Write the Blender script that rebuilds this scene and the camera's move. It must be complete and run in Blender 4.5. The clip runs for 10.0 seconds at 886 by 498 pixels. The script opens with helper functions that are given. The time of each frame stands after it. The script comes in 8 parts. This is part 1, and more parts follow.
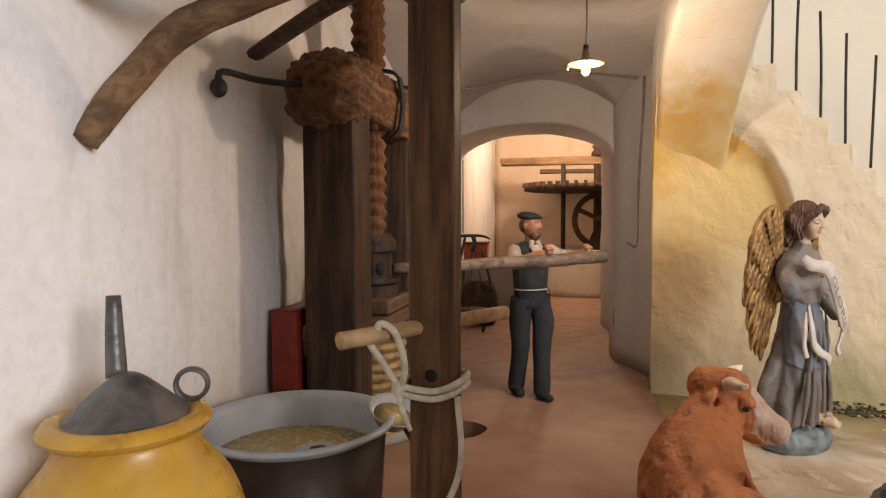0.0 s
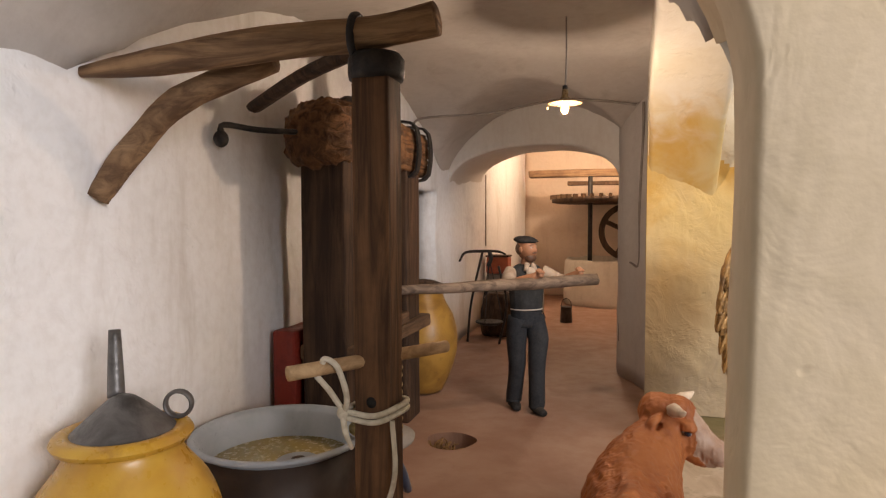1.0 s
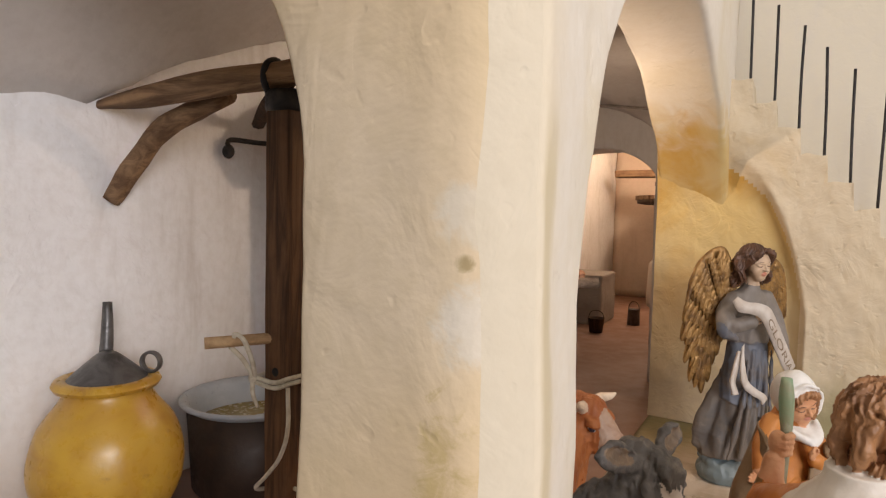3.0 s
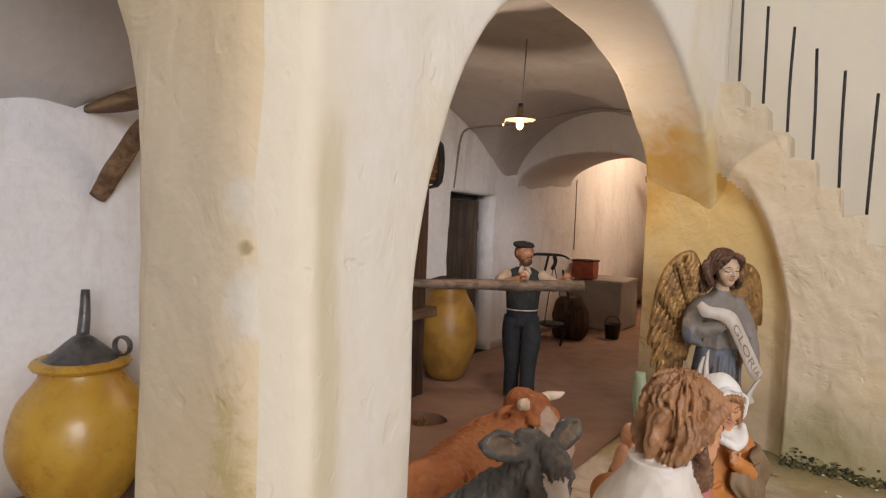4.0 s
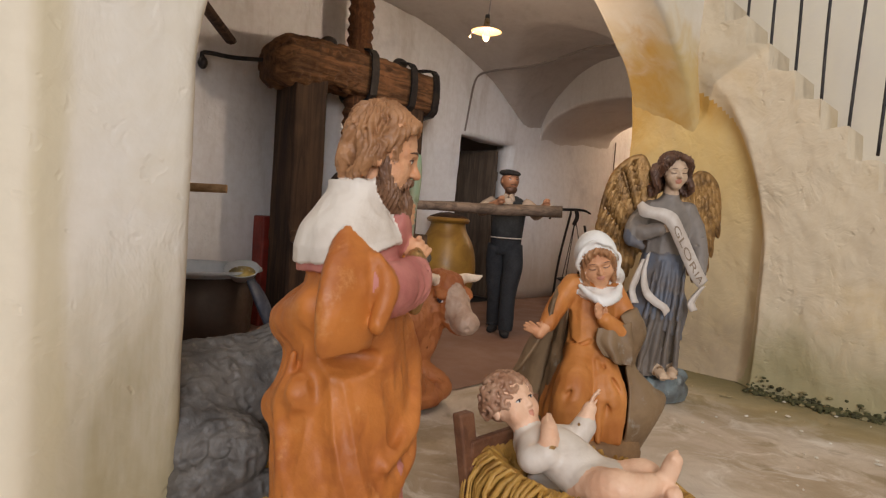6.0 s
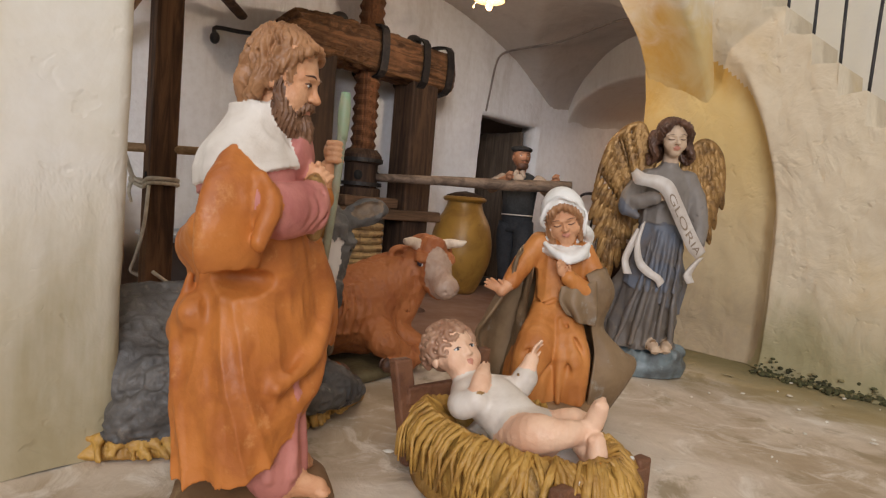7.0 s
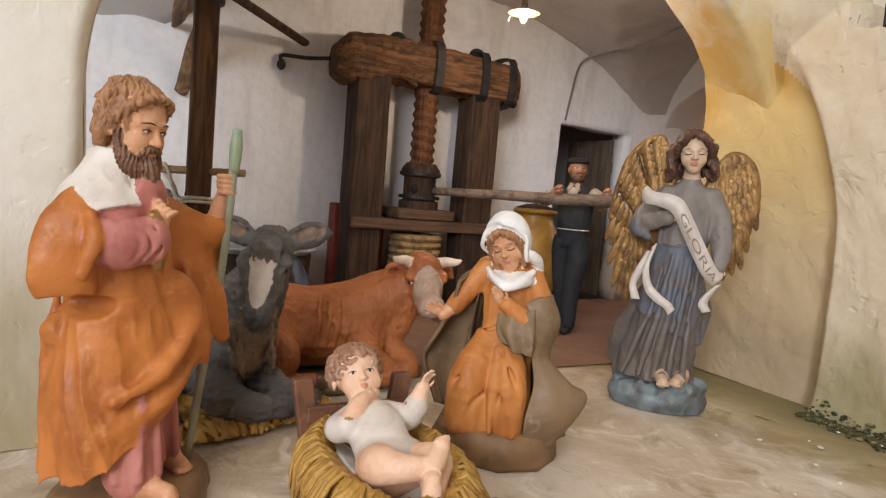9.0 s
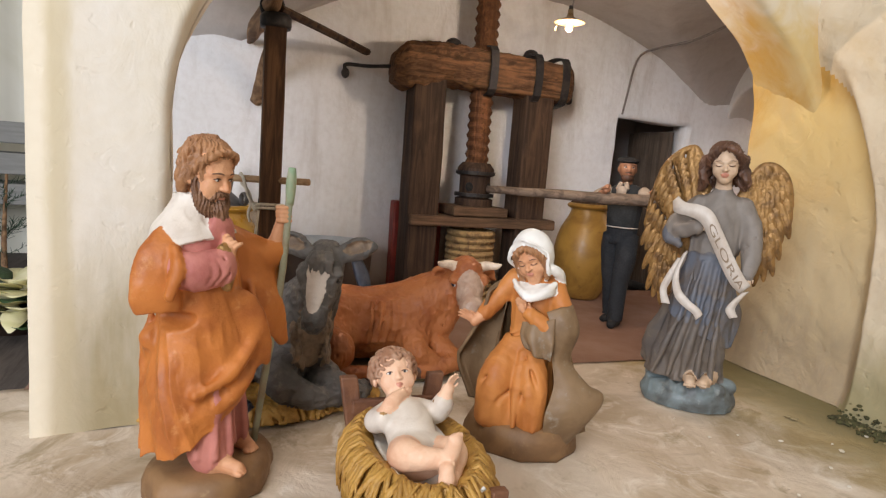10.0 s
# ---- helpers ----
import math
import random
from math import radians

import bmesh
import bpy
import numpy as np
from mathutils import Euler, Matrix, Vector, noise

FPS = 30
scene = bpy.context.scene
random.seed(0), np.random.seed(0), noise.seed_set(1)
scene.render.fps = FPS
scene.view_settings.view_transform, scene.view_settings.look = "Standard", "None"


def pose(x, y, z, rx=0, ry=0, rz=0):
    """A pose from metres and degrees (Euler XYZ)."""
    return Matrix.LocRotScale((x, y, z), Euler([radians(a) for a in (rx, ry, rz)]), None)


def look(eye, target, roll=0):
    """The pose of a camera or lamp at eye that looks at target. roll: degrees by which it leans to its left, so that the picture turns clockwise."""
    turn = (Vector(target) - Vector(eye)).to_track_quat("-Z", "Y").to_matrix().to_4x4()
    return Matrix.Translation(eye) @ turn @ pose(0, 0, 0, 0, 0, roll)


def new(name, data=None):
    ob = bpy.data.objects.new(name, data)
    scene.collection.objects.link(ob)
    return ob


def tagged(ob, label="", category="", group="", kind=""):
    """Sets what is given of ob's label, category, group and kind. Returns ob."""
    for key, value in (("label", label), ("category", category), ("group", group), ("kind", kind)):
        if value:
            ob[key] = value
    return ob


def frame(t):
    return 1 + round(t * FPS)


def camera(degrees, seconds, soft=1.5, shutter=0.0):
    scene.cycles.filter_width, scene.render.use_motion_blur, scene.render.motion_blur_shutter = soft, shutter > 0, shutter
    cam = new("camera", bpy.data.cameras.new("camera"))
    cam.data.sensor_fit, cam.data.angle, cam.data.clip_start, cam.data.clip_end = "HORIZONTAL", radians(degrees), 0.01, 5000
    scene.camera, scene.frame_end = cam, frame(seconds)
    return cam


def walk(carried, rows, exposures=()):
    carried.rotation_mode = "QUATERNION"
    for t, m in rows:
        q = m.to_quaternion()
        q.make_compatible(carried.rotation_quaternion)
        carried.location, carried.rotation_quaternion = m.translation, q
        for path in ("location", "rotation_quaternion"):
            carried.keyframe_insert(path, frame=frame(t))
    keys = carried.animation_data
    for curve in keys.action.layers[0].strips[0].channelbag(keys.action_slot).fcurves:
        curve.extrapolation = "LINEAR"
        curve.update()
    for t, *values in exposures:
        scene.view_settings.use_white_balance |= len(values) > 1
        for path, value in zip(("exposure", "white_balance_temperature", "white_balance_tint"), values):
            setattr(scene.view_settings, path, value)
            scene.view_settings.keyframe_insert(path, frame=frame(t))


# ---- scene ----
import itertools

cam = camera(71.2, 10.0, soft=1.25)
METRES, EYE, TILT, LEAN, TURN = 1.0, 0.27, 0.0, 0.0, 12.4
ROWS = [
    (0.0, 0.0, 0.0, 0.0, -0.01, -2.96, 0.17),
    (0.5, 0.0299, -0.0234, 0.0098, 1.94, -2.74, 0.21),
    (1.0, 0.0765, -0.0572, 0.0333, 4.56, -2.75, 0.17),
    (1.5, 0.1331, -0.0811, 0.0397, 7.52, -2.95, -0.12),
    (2.0, 0.1817, -0.0888, 0.0374, 10.74, -3.3, -0.48),
    (2.5, 0.2322, -0.0967, 0.0485, 14.08, -3.48, -0.92),
    (4.0, 0.3936, -0.0854, 0.046, 22.39, -3.2, -2.1),
    (4.5, 0.4507, -0.0698, 0.0175, 24.58, -2.96, -2.51),
    (5.0, 0.4957, -0.0618, -0.0157, 26.63, -2.92, -3.12),
    (5.5, 0.5317, -0.0438, -0.0466, 28.73, -3.13, -3.7),
    (6.0, 0.5723, -0.0266, -0.071, 31.1, -3.47, -4.2),
    (7.5, 0.6695, 0.051, -0.1021, 39.33, -4.44, -4.84),
    (8.0, 0.7102, 0.087, -0.0973, 43.11, -4.55, -4.84),
    (8.5, 0.734, 0.1045, -0.0926, 46.87, -4.6, -4.86),
    (9.0, 0.7575, 0.1293, -0.0685, 50.62, -5.07, -4.81),
    (9.5, 0.7787, 0.1508, -0.0465, 54.32, -6.1, -4.57),
    (10.0, 0.8214, 0.1222, -0.029, 57.55, -7.7, -4.23),
]
walk(cam, [(t, pose(0, 0, EYE, TILT, LEAN, TURN) @ pose(METRES * x, METRES * y, METRES * z, 90 + pitch, roll, yaw)) for t, x, y, z, yaw, pitch, roll in ROWS],
     ((0.0, 0.14, 6800, 15), (1.5, 0.04, 6850, 16), (2.7, -0.12, 6800, 16), (4.2, -0.34, 6550, 15), (6.0, -0.40, 6550, 14), (7.5, -0.26, 6350, 13), (8.5, -0.14, 6350, 13), (10.0, 0.08, 6250, 12)))

# ---- light: unseen lamps added in a display room, and the model's little bulbs ----
world = bpy.data.worlds.new("world")
world.use_nodes = True
scene.world = world
bg = world.node_tree.nodes["Background"]
sky = world.node_tree.nodes.new("ShaderNodeTexSky")
sky.sky_type, sky.sun_disc, sky.sun_elevation, sky.sun_rotation = "NISHITA", False, radians(38), radians(160)
world.node_tree.links.new(sky.outputs[0], bg.inputs[0])
bg.inputs[1].default_value = 0.08
scene.view_settings.exposure = 0.0


def area(name, eye, target, w, h, power, colour):
    d = bpy.data.lights.new(name, "AREA")
    d.shape, d.size, d.size_y, d.energy, d.color = "RECTANGLE", w, h, power, colour
    ob = new(name, d)
    ob.matrix_world = look(eye, target)
    return ob


def point(name, at, power, colour, radius):
    d = bpy.data.lights.new(name, "POINT")
    d.energy, d.color, d.shadow_soft_size = power, colour, radius
    ob = new(name, d)
    ob.location = at
    return ob


# Unseen cool lamp added southeast so the west wall is lit through the arches.
added_cool_light = area("added_cool_light", (1.80, -1.05, 0.72), (-0.05, 0.45, 0.20), 1.0, 0.7, 39, (0.93, 0.96, 1.0))
# Unseen warm lamp added above for highlights on the figures.
room_light = area("room_light", (1.25, -0.10, 1.50), (0.3, 0.6, 0.1), 0.45, 0.45, 8, (1.0, 0.92, 0.80))
bulb_light = point("bulb_light", (0.006, 0.744, 0.426), 1.5, (1.0, 0.80, 0.60), 0.006)
back_light = point("back_light", (-0.02, 2.02, 0.62), 4.6, (1.0, 0.80, 0.58), 0.02)

# ---- materials ----


class Nodes:
    def __init__(self, name):
        self.mat = bpy.data.materials.new(name)
        self.mat.use_nodes = True
        self.tree = self.mat.node_tree
        self.bsdf = self.tree.nodes["Principled BSDF"]

    def add(self, kind, **values):
        n = self.tree.nodes.new(kind)
        for key, value in values.items():
            n.inputs[key].default_value = value
        return n

    def link(self, a, b):
        self.tree.links.new(a, b)

    def coords(self, scale=(1, 1, 1), world_space=False):
        if world_space:
            src = self.add("ShaderNodeNewGeometry").outputs["Position"]
        else:
            src = self.add("ShaderNodeTexCoord").outputs["Object"]
        m = self.add("ShaderNodeMapping", Scale=scale)
        self.link(src, m.inputs["Vector"])
        return m.outputs["Vector"]

    def noise(self, vec, scale, detail=5.0, rough=0.6, distort=0.0):
        n = self.add("ShaderNodeTexNoise", Scale=scale, Detail=detail, Roughness=rough, Distortion=distort)
        self.link(vec, n.inputs["Vector"])
        return n.outputs["Fac"]

    def ramp(self, fac, lo, hi, a=0.0, b=1.0):
        n = self.add("ShaderNodeMapRange")
        n.inputs["From Min"].default_value, n.inputs["From Max"].default_value = lo, hi
        n.inputs["To Min"].default_value, n.inputs["To Max"].default_value = a, b
        n.interpolation_type = "SMOOTHSTEP"
        self.link(fac, n.inputs["Value"])
        return n.outputs["Result"]

    def mix(self, fac, a, b, blend="MIX"):
        n = self.tree.nodes.new("ShaderNodeMix")
        n.data_type, n.blend_type = "RGBA", blend
        for value, socket in ((fac, n.inputs[0]), (a, n.inputs[6]), (b, n.inputs[7])):
            if isinstance(value, (int, float)):
                socket.default_value = value
            elif isinstance(value, tuple):
                socket.default_value = (*value, 1)
            else:
                self.link(value, socket)
        return n.outputs[2]

    def math(self, op, a, b=0.0):
        n = self.tree.nodes.new("ShaderNodeMath")
        n.operation = op
        for value, socket in ((a, n.inputs[0]), (b, n.inputs[1])):
            if isinstance(value, (int, float)):
                socket.default_value = value
            else:
                self.link(value, socket)
        return n.outputs[0]

    def axis(self, vec, i):
        n = self.tree.nodes.new("ShaderNodeSeparateXYZ")
        self.link(vec, n.inputs[0])
        return n.outputs[i]

    def done(self, colour, rough=0.8, metal=0.0, bumps=(), spec=0.3):
        b = self.bsdf
        for value, key in ((colour, "Base Color"), (rough, "Roughness"), (metal, "Metallic")):
            if isinstance(value, (int, float)):
                b.inputs[key].default_value = value
            elif isinstance(value, tuple):
                b.inputs[key].default_value = (*value, 1)
            else:
                self.link(value, b.inputs[key])
        b.inputs["Specular IOR Level"].default_value = spec
        last = None
        for height, distance, strength in bumps:
            n = self.add("ShaderNodeBump", Strength=strength, Distance=distance)
            self.link(height, n.inputs["Height"])
            if last:
                self.link(last, n.inputs["Normal"])
            last = n.outputs["Normal"]
        if last:
            self.link(last, b.inputs["Normal"])
        return self.mat


def trowel(k, v):
    """Ridges left by a trowel: thin bent lines where one stroke overlaps the next."""
    m = k.add("ShaderNodeMapping", Scale=(1.0, 1.0, 0.8), Rotation=(0.5, 0.6, 0.3))
    k.link(v, m.inputs["Vector"])
    n = k.noise(m.outputs["Vector"], 17.0, 4, 0.6, 1.0)
    ridge = k.ramp(k.math("ABSOLUTE", k.math("SUBTRACT", n, 0.5)), 0.09, 0.0)
    return k.math("MULTIPLY", ridge, k.ramp(k.noise(v, 9.0, 3, 0.5), 0.45, 0.62))


def pits(k, v):
    """Small chips and blow-holes sunk in the plaster."""
    hole = k.ramp(k.noise(v, 62.0, 2, 0.5, 0.4), 0.64, 0.76)
    chip = k.math("MULTIPLY", k.ramp(k.noise(v, 24.0, 4, 0.7, 0.6), 0.64, 0.72), 0.5)
    return k.math("SUBTRACT", 1.0, k.math("MAXIMUM", hole, chip))


def plaster(name, base, stain, dirt, stain_at=0.55, low=None, relief=0.0022, tone=None, patch=(), foot=None):
    """Hand-laid lime plaster: soft tonal clouds, drips, and an optional wash of colour near the ground (low: colour, height)."""
    k = Nodes(name)
    v = k.coords(world_space=True)
    drip = k.coords((1, 1, 0.22), world_space=True)
    cloud = k.noise(v, 5.0, 6, 0.6, 0.4)
    streak = k.noise(drip, 17.0, 5, 0.65, 0.3)
    fine = k.noise(v, 90.0, 4, 0.6)
    lumps = k.noise(v, 26.0, 4, 0.55, 0.6)
    c = k.mix(k.ramp(cloud, stain_at, stain_at + 0.22), base, stain)
    c = k.mix(k.math("MULTIPLY", k.ramp(streak, 0.5, 0.78), 0.5), c, dirt)
    if tone:
        c = k.mix(k.math("MULTIPLY", k.ramp(k.noise(v, 2.6, 3, 0.5), 0.42, 0.62), 0.8), c, tone)
    if patch:
        for (px, pz), (rx0, rz0), colour, amount in patch:
            wig = k.math("MULTIPLY", k.math("SUBTRACT", k.noise(v, 75.0, 5, 0.7, 0.8), 0.5), 3.2)
            dx = k.math("DIVIDE", k.math("SUBTRACT", k.axis(v, 0), px), rx0)
            dz = k.math("DIVIDE", k.math("SUBTRACT", k.axis(v, 2), pz), rz0)
            d = k.math("ADD", k.math("ADD", k.math("MULTIPLY", dx, dx), k.math("MULTIPLY", dz, dz)), wig)
            c = k.mix(k.math("MULTIPLY", k.ramp(d, 1.25, 0.25), amount), c, colour)
    if low:
        colour, height, full = low
        h = k.math("ADD", k.axis(v, 2), k.math("MULTIPLY", k.math("SUBTRACT", streak, 0.5), 0.16))
        c = k.mix(k.math("MULTIPLY", k.ramp(h, height, full), 0.8), c, colour)
        if foot:
            c = k.mix(k.math("MULTIPLY", k.ramp(h, 0.13, 0.02), 0.8), c, foot)
    c = k.mix(k.math("MULTIPLY", k.ramp(fine, 0.35, 0.75), 0.16), c, dirt)
    return k.done(c, 0.88, bumps=((cloud, 0.006, 0.35), (trowel(k, v), relief * 0.25, 0.5), (lumps, relief, 0.7), (pits(k, v), relief * 0.22, 0.6), (fine, 0.0006, 0.5)), spec=0.2)


def timber(name, light, dark, axis=2, rough=0.75, relief=0.0012, scale=1.0):
    """Weathered wood with grain along one local axis."""
    k = Nodes(name)
    s = [60.0 * scale] * 3
    s[axis] = 5.0 * scale
    v = k.coords(tuple(s))
    plain = k.coords()
    grain = k.noise(v, 1.6, 6, 0.65, 0.8)
    blot = k.noise(plain, 22.0 * scale, 4, 0.6)
    c = k.mix(k.ramp(grain, 0.32, 0.68), dark, light)
    c = k.mix(k.math("MULTIPLY", k.ramp(blot, 0.45, 0.75), 0.6), c, dark)
    return k.done(c, rough, bumps=((grain, relief, 0.8), (blot, relief, 0.4)), spec=0.25)


def painted(name, base, shade, rough=0.5, scale=40.0, metal=0.0, relief=0.0006, wear_shading=None, spec=0.5):
    """Hand-painted resin, pottery or metal: brushed tone, small wear, some painted crevices and highlights."""
    k = Nodes(name)
    v = k.coords()
    big = k.noise(v, scale, 4, 0.6, 0.5)
    small = k.noise(v, scale * 6, 3, 0.6)
    c = k.mix(k.ramp(big, 0.38, 0.7), base, shade)
    if wear_shading:
        c = k.mix(k.math("MULTIPLY", k.ramp(k.noise(v, scale * 2.2, 5, 0.7), 0.58, 0.72), 0.7), c, wear_shading)
    r = k.ramp(small, 0.3, 0.7, rough - 0.08, rough + 0.1)
    return k.done(c, r, metal, bumps=((big, relief * 2, 0.4), (small, relief, 0.5)), spec=spec)


def glow(name, colour, strength):
    k = Nodes(name)
    k.bsdf.inputs["Emission Color"].default_value = (*colour, 1)
    k.bsdf.inputs["Emission Strength"].default_value = strength
    return k.done(colour, 0.4)


M_WHITE = plaster("white_plaster", (0.89, 0.88, 0.875), (0.68, 0.67, 0.68), (0.52, 0.46, 0.40), low=((0.50, 0.40, 0.30), 0.16, 0.0), relief=0.0036)
# Grey-brown base darkened further to bring the vault's rendered brightness down.
M_VAULT = plaster("darkened_vault_plaster", (0.54, 0.50, 0.465), (0.43, 0.395, 0.37), (0.34, 0.29, 0.25), relief=0.0014)
M_CREAM = plaster("cream_plaster", (0.72, 0.55, 0.34), (0.60, 0.46, 0.23), (0.50, 0.39, 0.20), low=((0.40, 0.31, 0.12), 0.20, 0.0), relief=0.0022,
                  tone=(0.75, 0.63, 0.48),
                  patch=(((0.165, 0.05), (0.05, 0.06), (0.40, 0.31, 0.12), 0.6), ((0.190, 0.150), (0.016, 0.095), (0.50, 0.37, 0.14), 0.65), ((0.200, 0.318), (0.015, 0.014), (0.73, 0.68, 0.58), 0.6),
                         ((0.202, 0.276), (0.017, 0.017), (0.74, 0.70, 0.62), 0.65), ((0.197, 0.300), (0.004, 0.004), (0.38, 0.29, 0.15), 0.9)))
M_STAIR = plaster("stair_plaster", (0.67, 0.57, 0.42), (0.58, 0.43, 0.22), (0.50, 0.37, 0.20), low=((0.27, 0.24, 0.11), 0.13, 0.01), relief=0.0055)
M_OCHRE = plaster("ochre_plaster", (0.66, 0.48, 0.20), (0.58, 0.33, 0.07), (0.62, 0.48, 0.26), stain_at=0.44, low=((0.50, 0.41, 0.275), 0.34, 0.12), foot=(0.36, 0.28, 0.19), relief=0.005)
M_BACKDROP = plaster("pale_wall_plaster", (0.74, 0.68, 0.56), (0.68, 0.63, 0.55), (0.66, 0.62, 0.58), relief=0.001)
M_PEACH = plaster("peach_plaster", (0.74, 0.60, 0.48), (0.66, 0.48, 0.36), (0.5, 0.36, 0.26))
M_ROOM = plaster("room_paint", (0.72, 0.69, 0.64), (0.70, 0.67, 0.62), (0.66, 0.62, 0.58), relief=0.0003)


def floor_paint():
    k = Nodes("red_brown_floor")
    v = k.coords(world_space=True)
    big, mid, fine = k.noise(v, 6.0, 5, 0.6, 0.5), k.noise(v, 30.0, 5, 0.6), k.noise(v, 160.0, 3, 0.6)
    c = k.mix(k.ramp(big, 0.35, 0.7), (0.26, 0.145, 0.100), (0.33, 0.205, 0.150))
    c = k.mix(k.math("MULTIPLY", k.ramp(mid, 0.5, 0.75), 0.5), c, (0.27, 0.155, 0.11))
    return k.done(c, k.ramp(mid, 0.3, 0.7, 0.5, 0.7), bumps=((mid, 0.0012, 0.5), (fine, 0.0004, 0.4)), spec=0.3)


def ground_paint():
    k = Nodes("pale_stone_ground")
    v = k.coords(world_space=True)
    big, mid, fine = k.noise(v, 7.0, 6, 0.62, 0.8), k.noise(v, 24.0, 6, 0.65, 1.0), k.noise(v, 120.0, 4, 0.6)
    c = k.mix(k.ramp(big, 0.38, 0.66), (0.66, 0.56, 0.45), (0.42, 0.32, 0.21))
    c = k.mix(k.math("MULTIPLY", k.ramp(mid, 0.5, 0.7), 0.7), c, (0.80, 0.73, 0.64))
    c = k.mix(k.math("MULTIPLY", k.ramp(k.noise(v, 13.0, 5, 0.7, 0.5), 0.54, 0.66), 0.75), c, (0.33, 0.255, 0.15))
    band = k.math("MULTIPLY", k.ramp(k.math("ADD", k.axis(v, 1), k.math("MULTIPLY", big, 0.22)), 0.88, 1.00), 0.7)
    c = k.mix(band, c, (0.36, 0.28, 0.12))
    moss = k.math("MULTIPLY", k.ramp(k.math("ADD", k.axis(v, 1), k.math("MULTIPLY", mid, 0.12)), 0.90, 1.02), 0.8)
    c = k.mix(moss, c, (0.17, 0.15, 0.065))
    return k.done(c, 0.75, bumps=((big, 0.006, 0.4), (mid, 0.003, 0.7), (fine, 0.0006, 0.5)), spec=0.3)


M_FLOOR, M_GROUND = floor_paint(), ground_paint()


# ---- mesh helpers ----
def part(name, bm, mats, parent=None, label="", smooth=True):
    """Link a bmesh as one mesh object, under a parent if given."""
    me = bpy.data.meshes.new(name)
    bmesh.ops.recalc_face_normals(bm, faces=bm.faces)
    bm.to_mesh(me)
    bm.free()
    for m in mats if isinstance(mats, (list, tuple)) else [mats]:
        me.materials.append(m)
    if smooth:
        me.polygons.foreach_set("use_smooth", [True] * len(me.polygons))
    ob = new(name, me)
    if parent:
        ob.parent = parent
    if label:
        tagged(ob, label)
    return ob


def empty(name, at, turn=0.0):
    ob = new(name)
    ob.matrix_world = pose(*at, 0, 0, turn)
    ob.empty_display_size = 0.02
    return ob


def solid(ob, thickness, away):
    """Give a sheet thickness that grows in the direction `away`."""
    total = Vector()
    for p in ob.data.polygons:
        total += p.normal * p.area
    s = ob.modifiers.new("solid", "SOLIDIFY")
    s.thickness, s.offset = thickness, (1 if total.dot(Vector(away)) > 0 else -1)
    return ob


def soften(ob, width, segments=3, angle=35):
    b = ob.modifiers.new("bevel", "BEVEL")
    b.width, b.segments, b.limit_method, b.angle_limit = width, segments, "ANGLE", radians(angle)
    return ob


def rough_up(bm, amount, scale, seed=0.0):
    off = Vector((seed * 7.3, seed * 3.1, seed * 5.7))
    for v in bm.verts:
        v.co += noise.noise_vector(v.co * scale + off) * amount


def box(bm, lo, hi, cuts=0, mat=0):
    """A box between two corners, its faces cut into a grid."""
    r = bmesh.ops.create_cube(bm, size=1.0)
    for v in r["verts"]:
        v.co = Vector([lo[i] if v.co[i] < 0 else hi[i] for i in range(3)])
    faces = {f for v in r["verts"] for f in v.link_faces}
    for f in faces:
        f.material_index = mat
    if cuts:
        bmesh.ops.subdivide_edges(bm, edges=list({e for f in faces for e in f.edges}), cuts=cuts, use_grid_fill=True)
    return r["verts"]


def spline(points, n):
    """Points along a smooth curve through the given ones (Catmull-Rom), any dimension."""
    p = np.array(points, float)
    p = np.vstack([2 * p[0] - p[1], p, 2 * p[-1] - p[-2]])
    out = []
    for s in np.linspace(0, len(p) - 3, n):
        i = min(int(s), len(p) - 4)
        t = s - i
        a, b, c, d = p[i:i + 4]
        out.append(0.5 * (2 * b + (c - a) * t + (2 * a - 5 * b + 4 * c - d) * t * t + (3 * b - a - 3 * c + d) * t ** 3))
    return np.array(out)


def skin(bm, rings, mat=0, caps=True, closed=True):
    """Join rings of points (all of one length) into a surface."""
    vs = [[bm.verts.new(p) for p in ring] for ring in rings]
    n = len(vs[0])
    for a, b in zip(vs, vs[1:]):
        for i in range(n if closed else n - 1):
            j = (i + 1) % n
            bm.faces.new((a[i], a[j], b[j], b[i])).material_index = mat
    if caps and closed:
        for ring in (vs[0], vs[-1]):
            c = bm.verts.new(sum((v.co for v in ring), Vector()) / n)
            for i in range(n):
                bm.faces.new((ring[i], ring[(i + 1) % n], c)).material_index = mat
    return vs


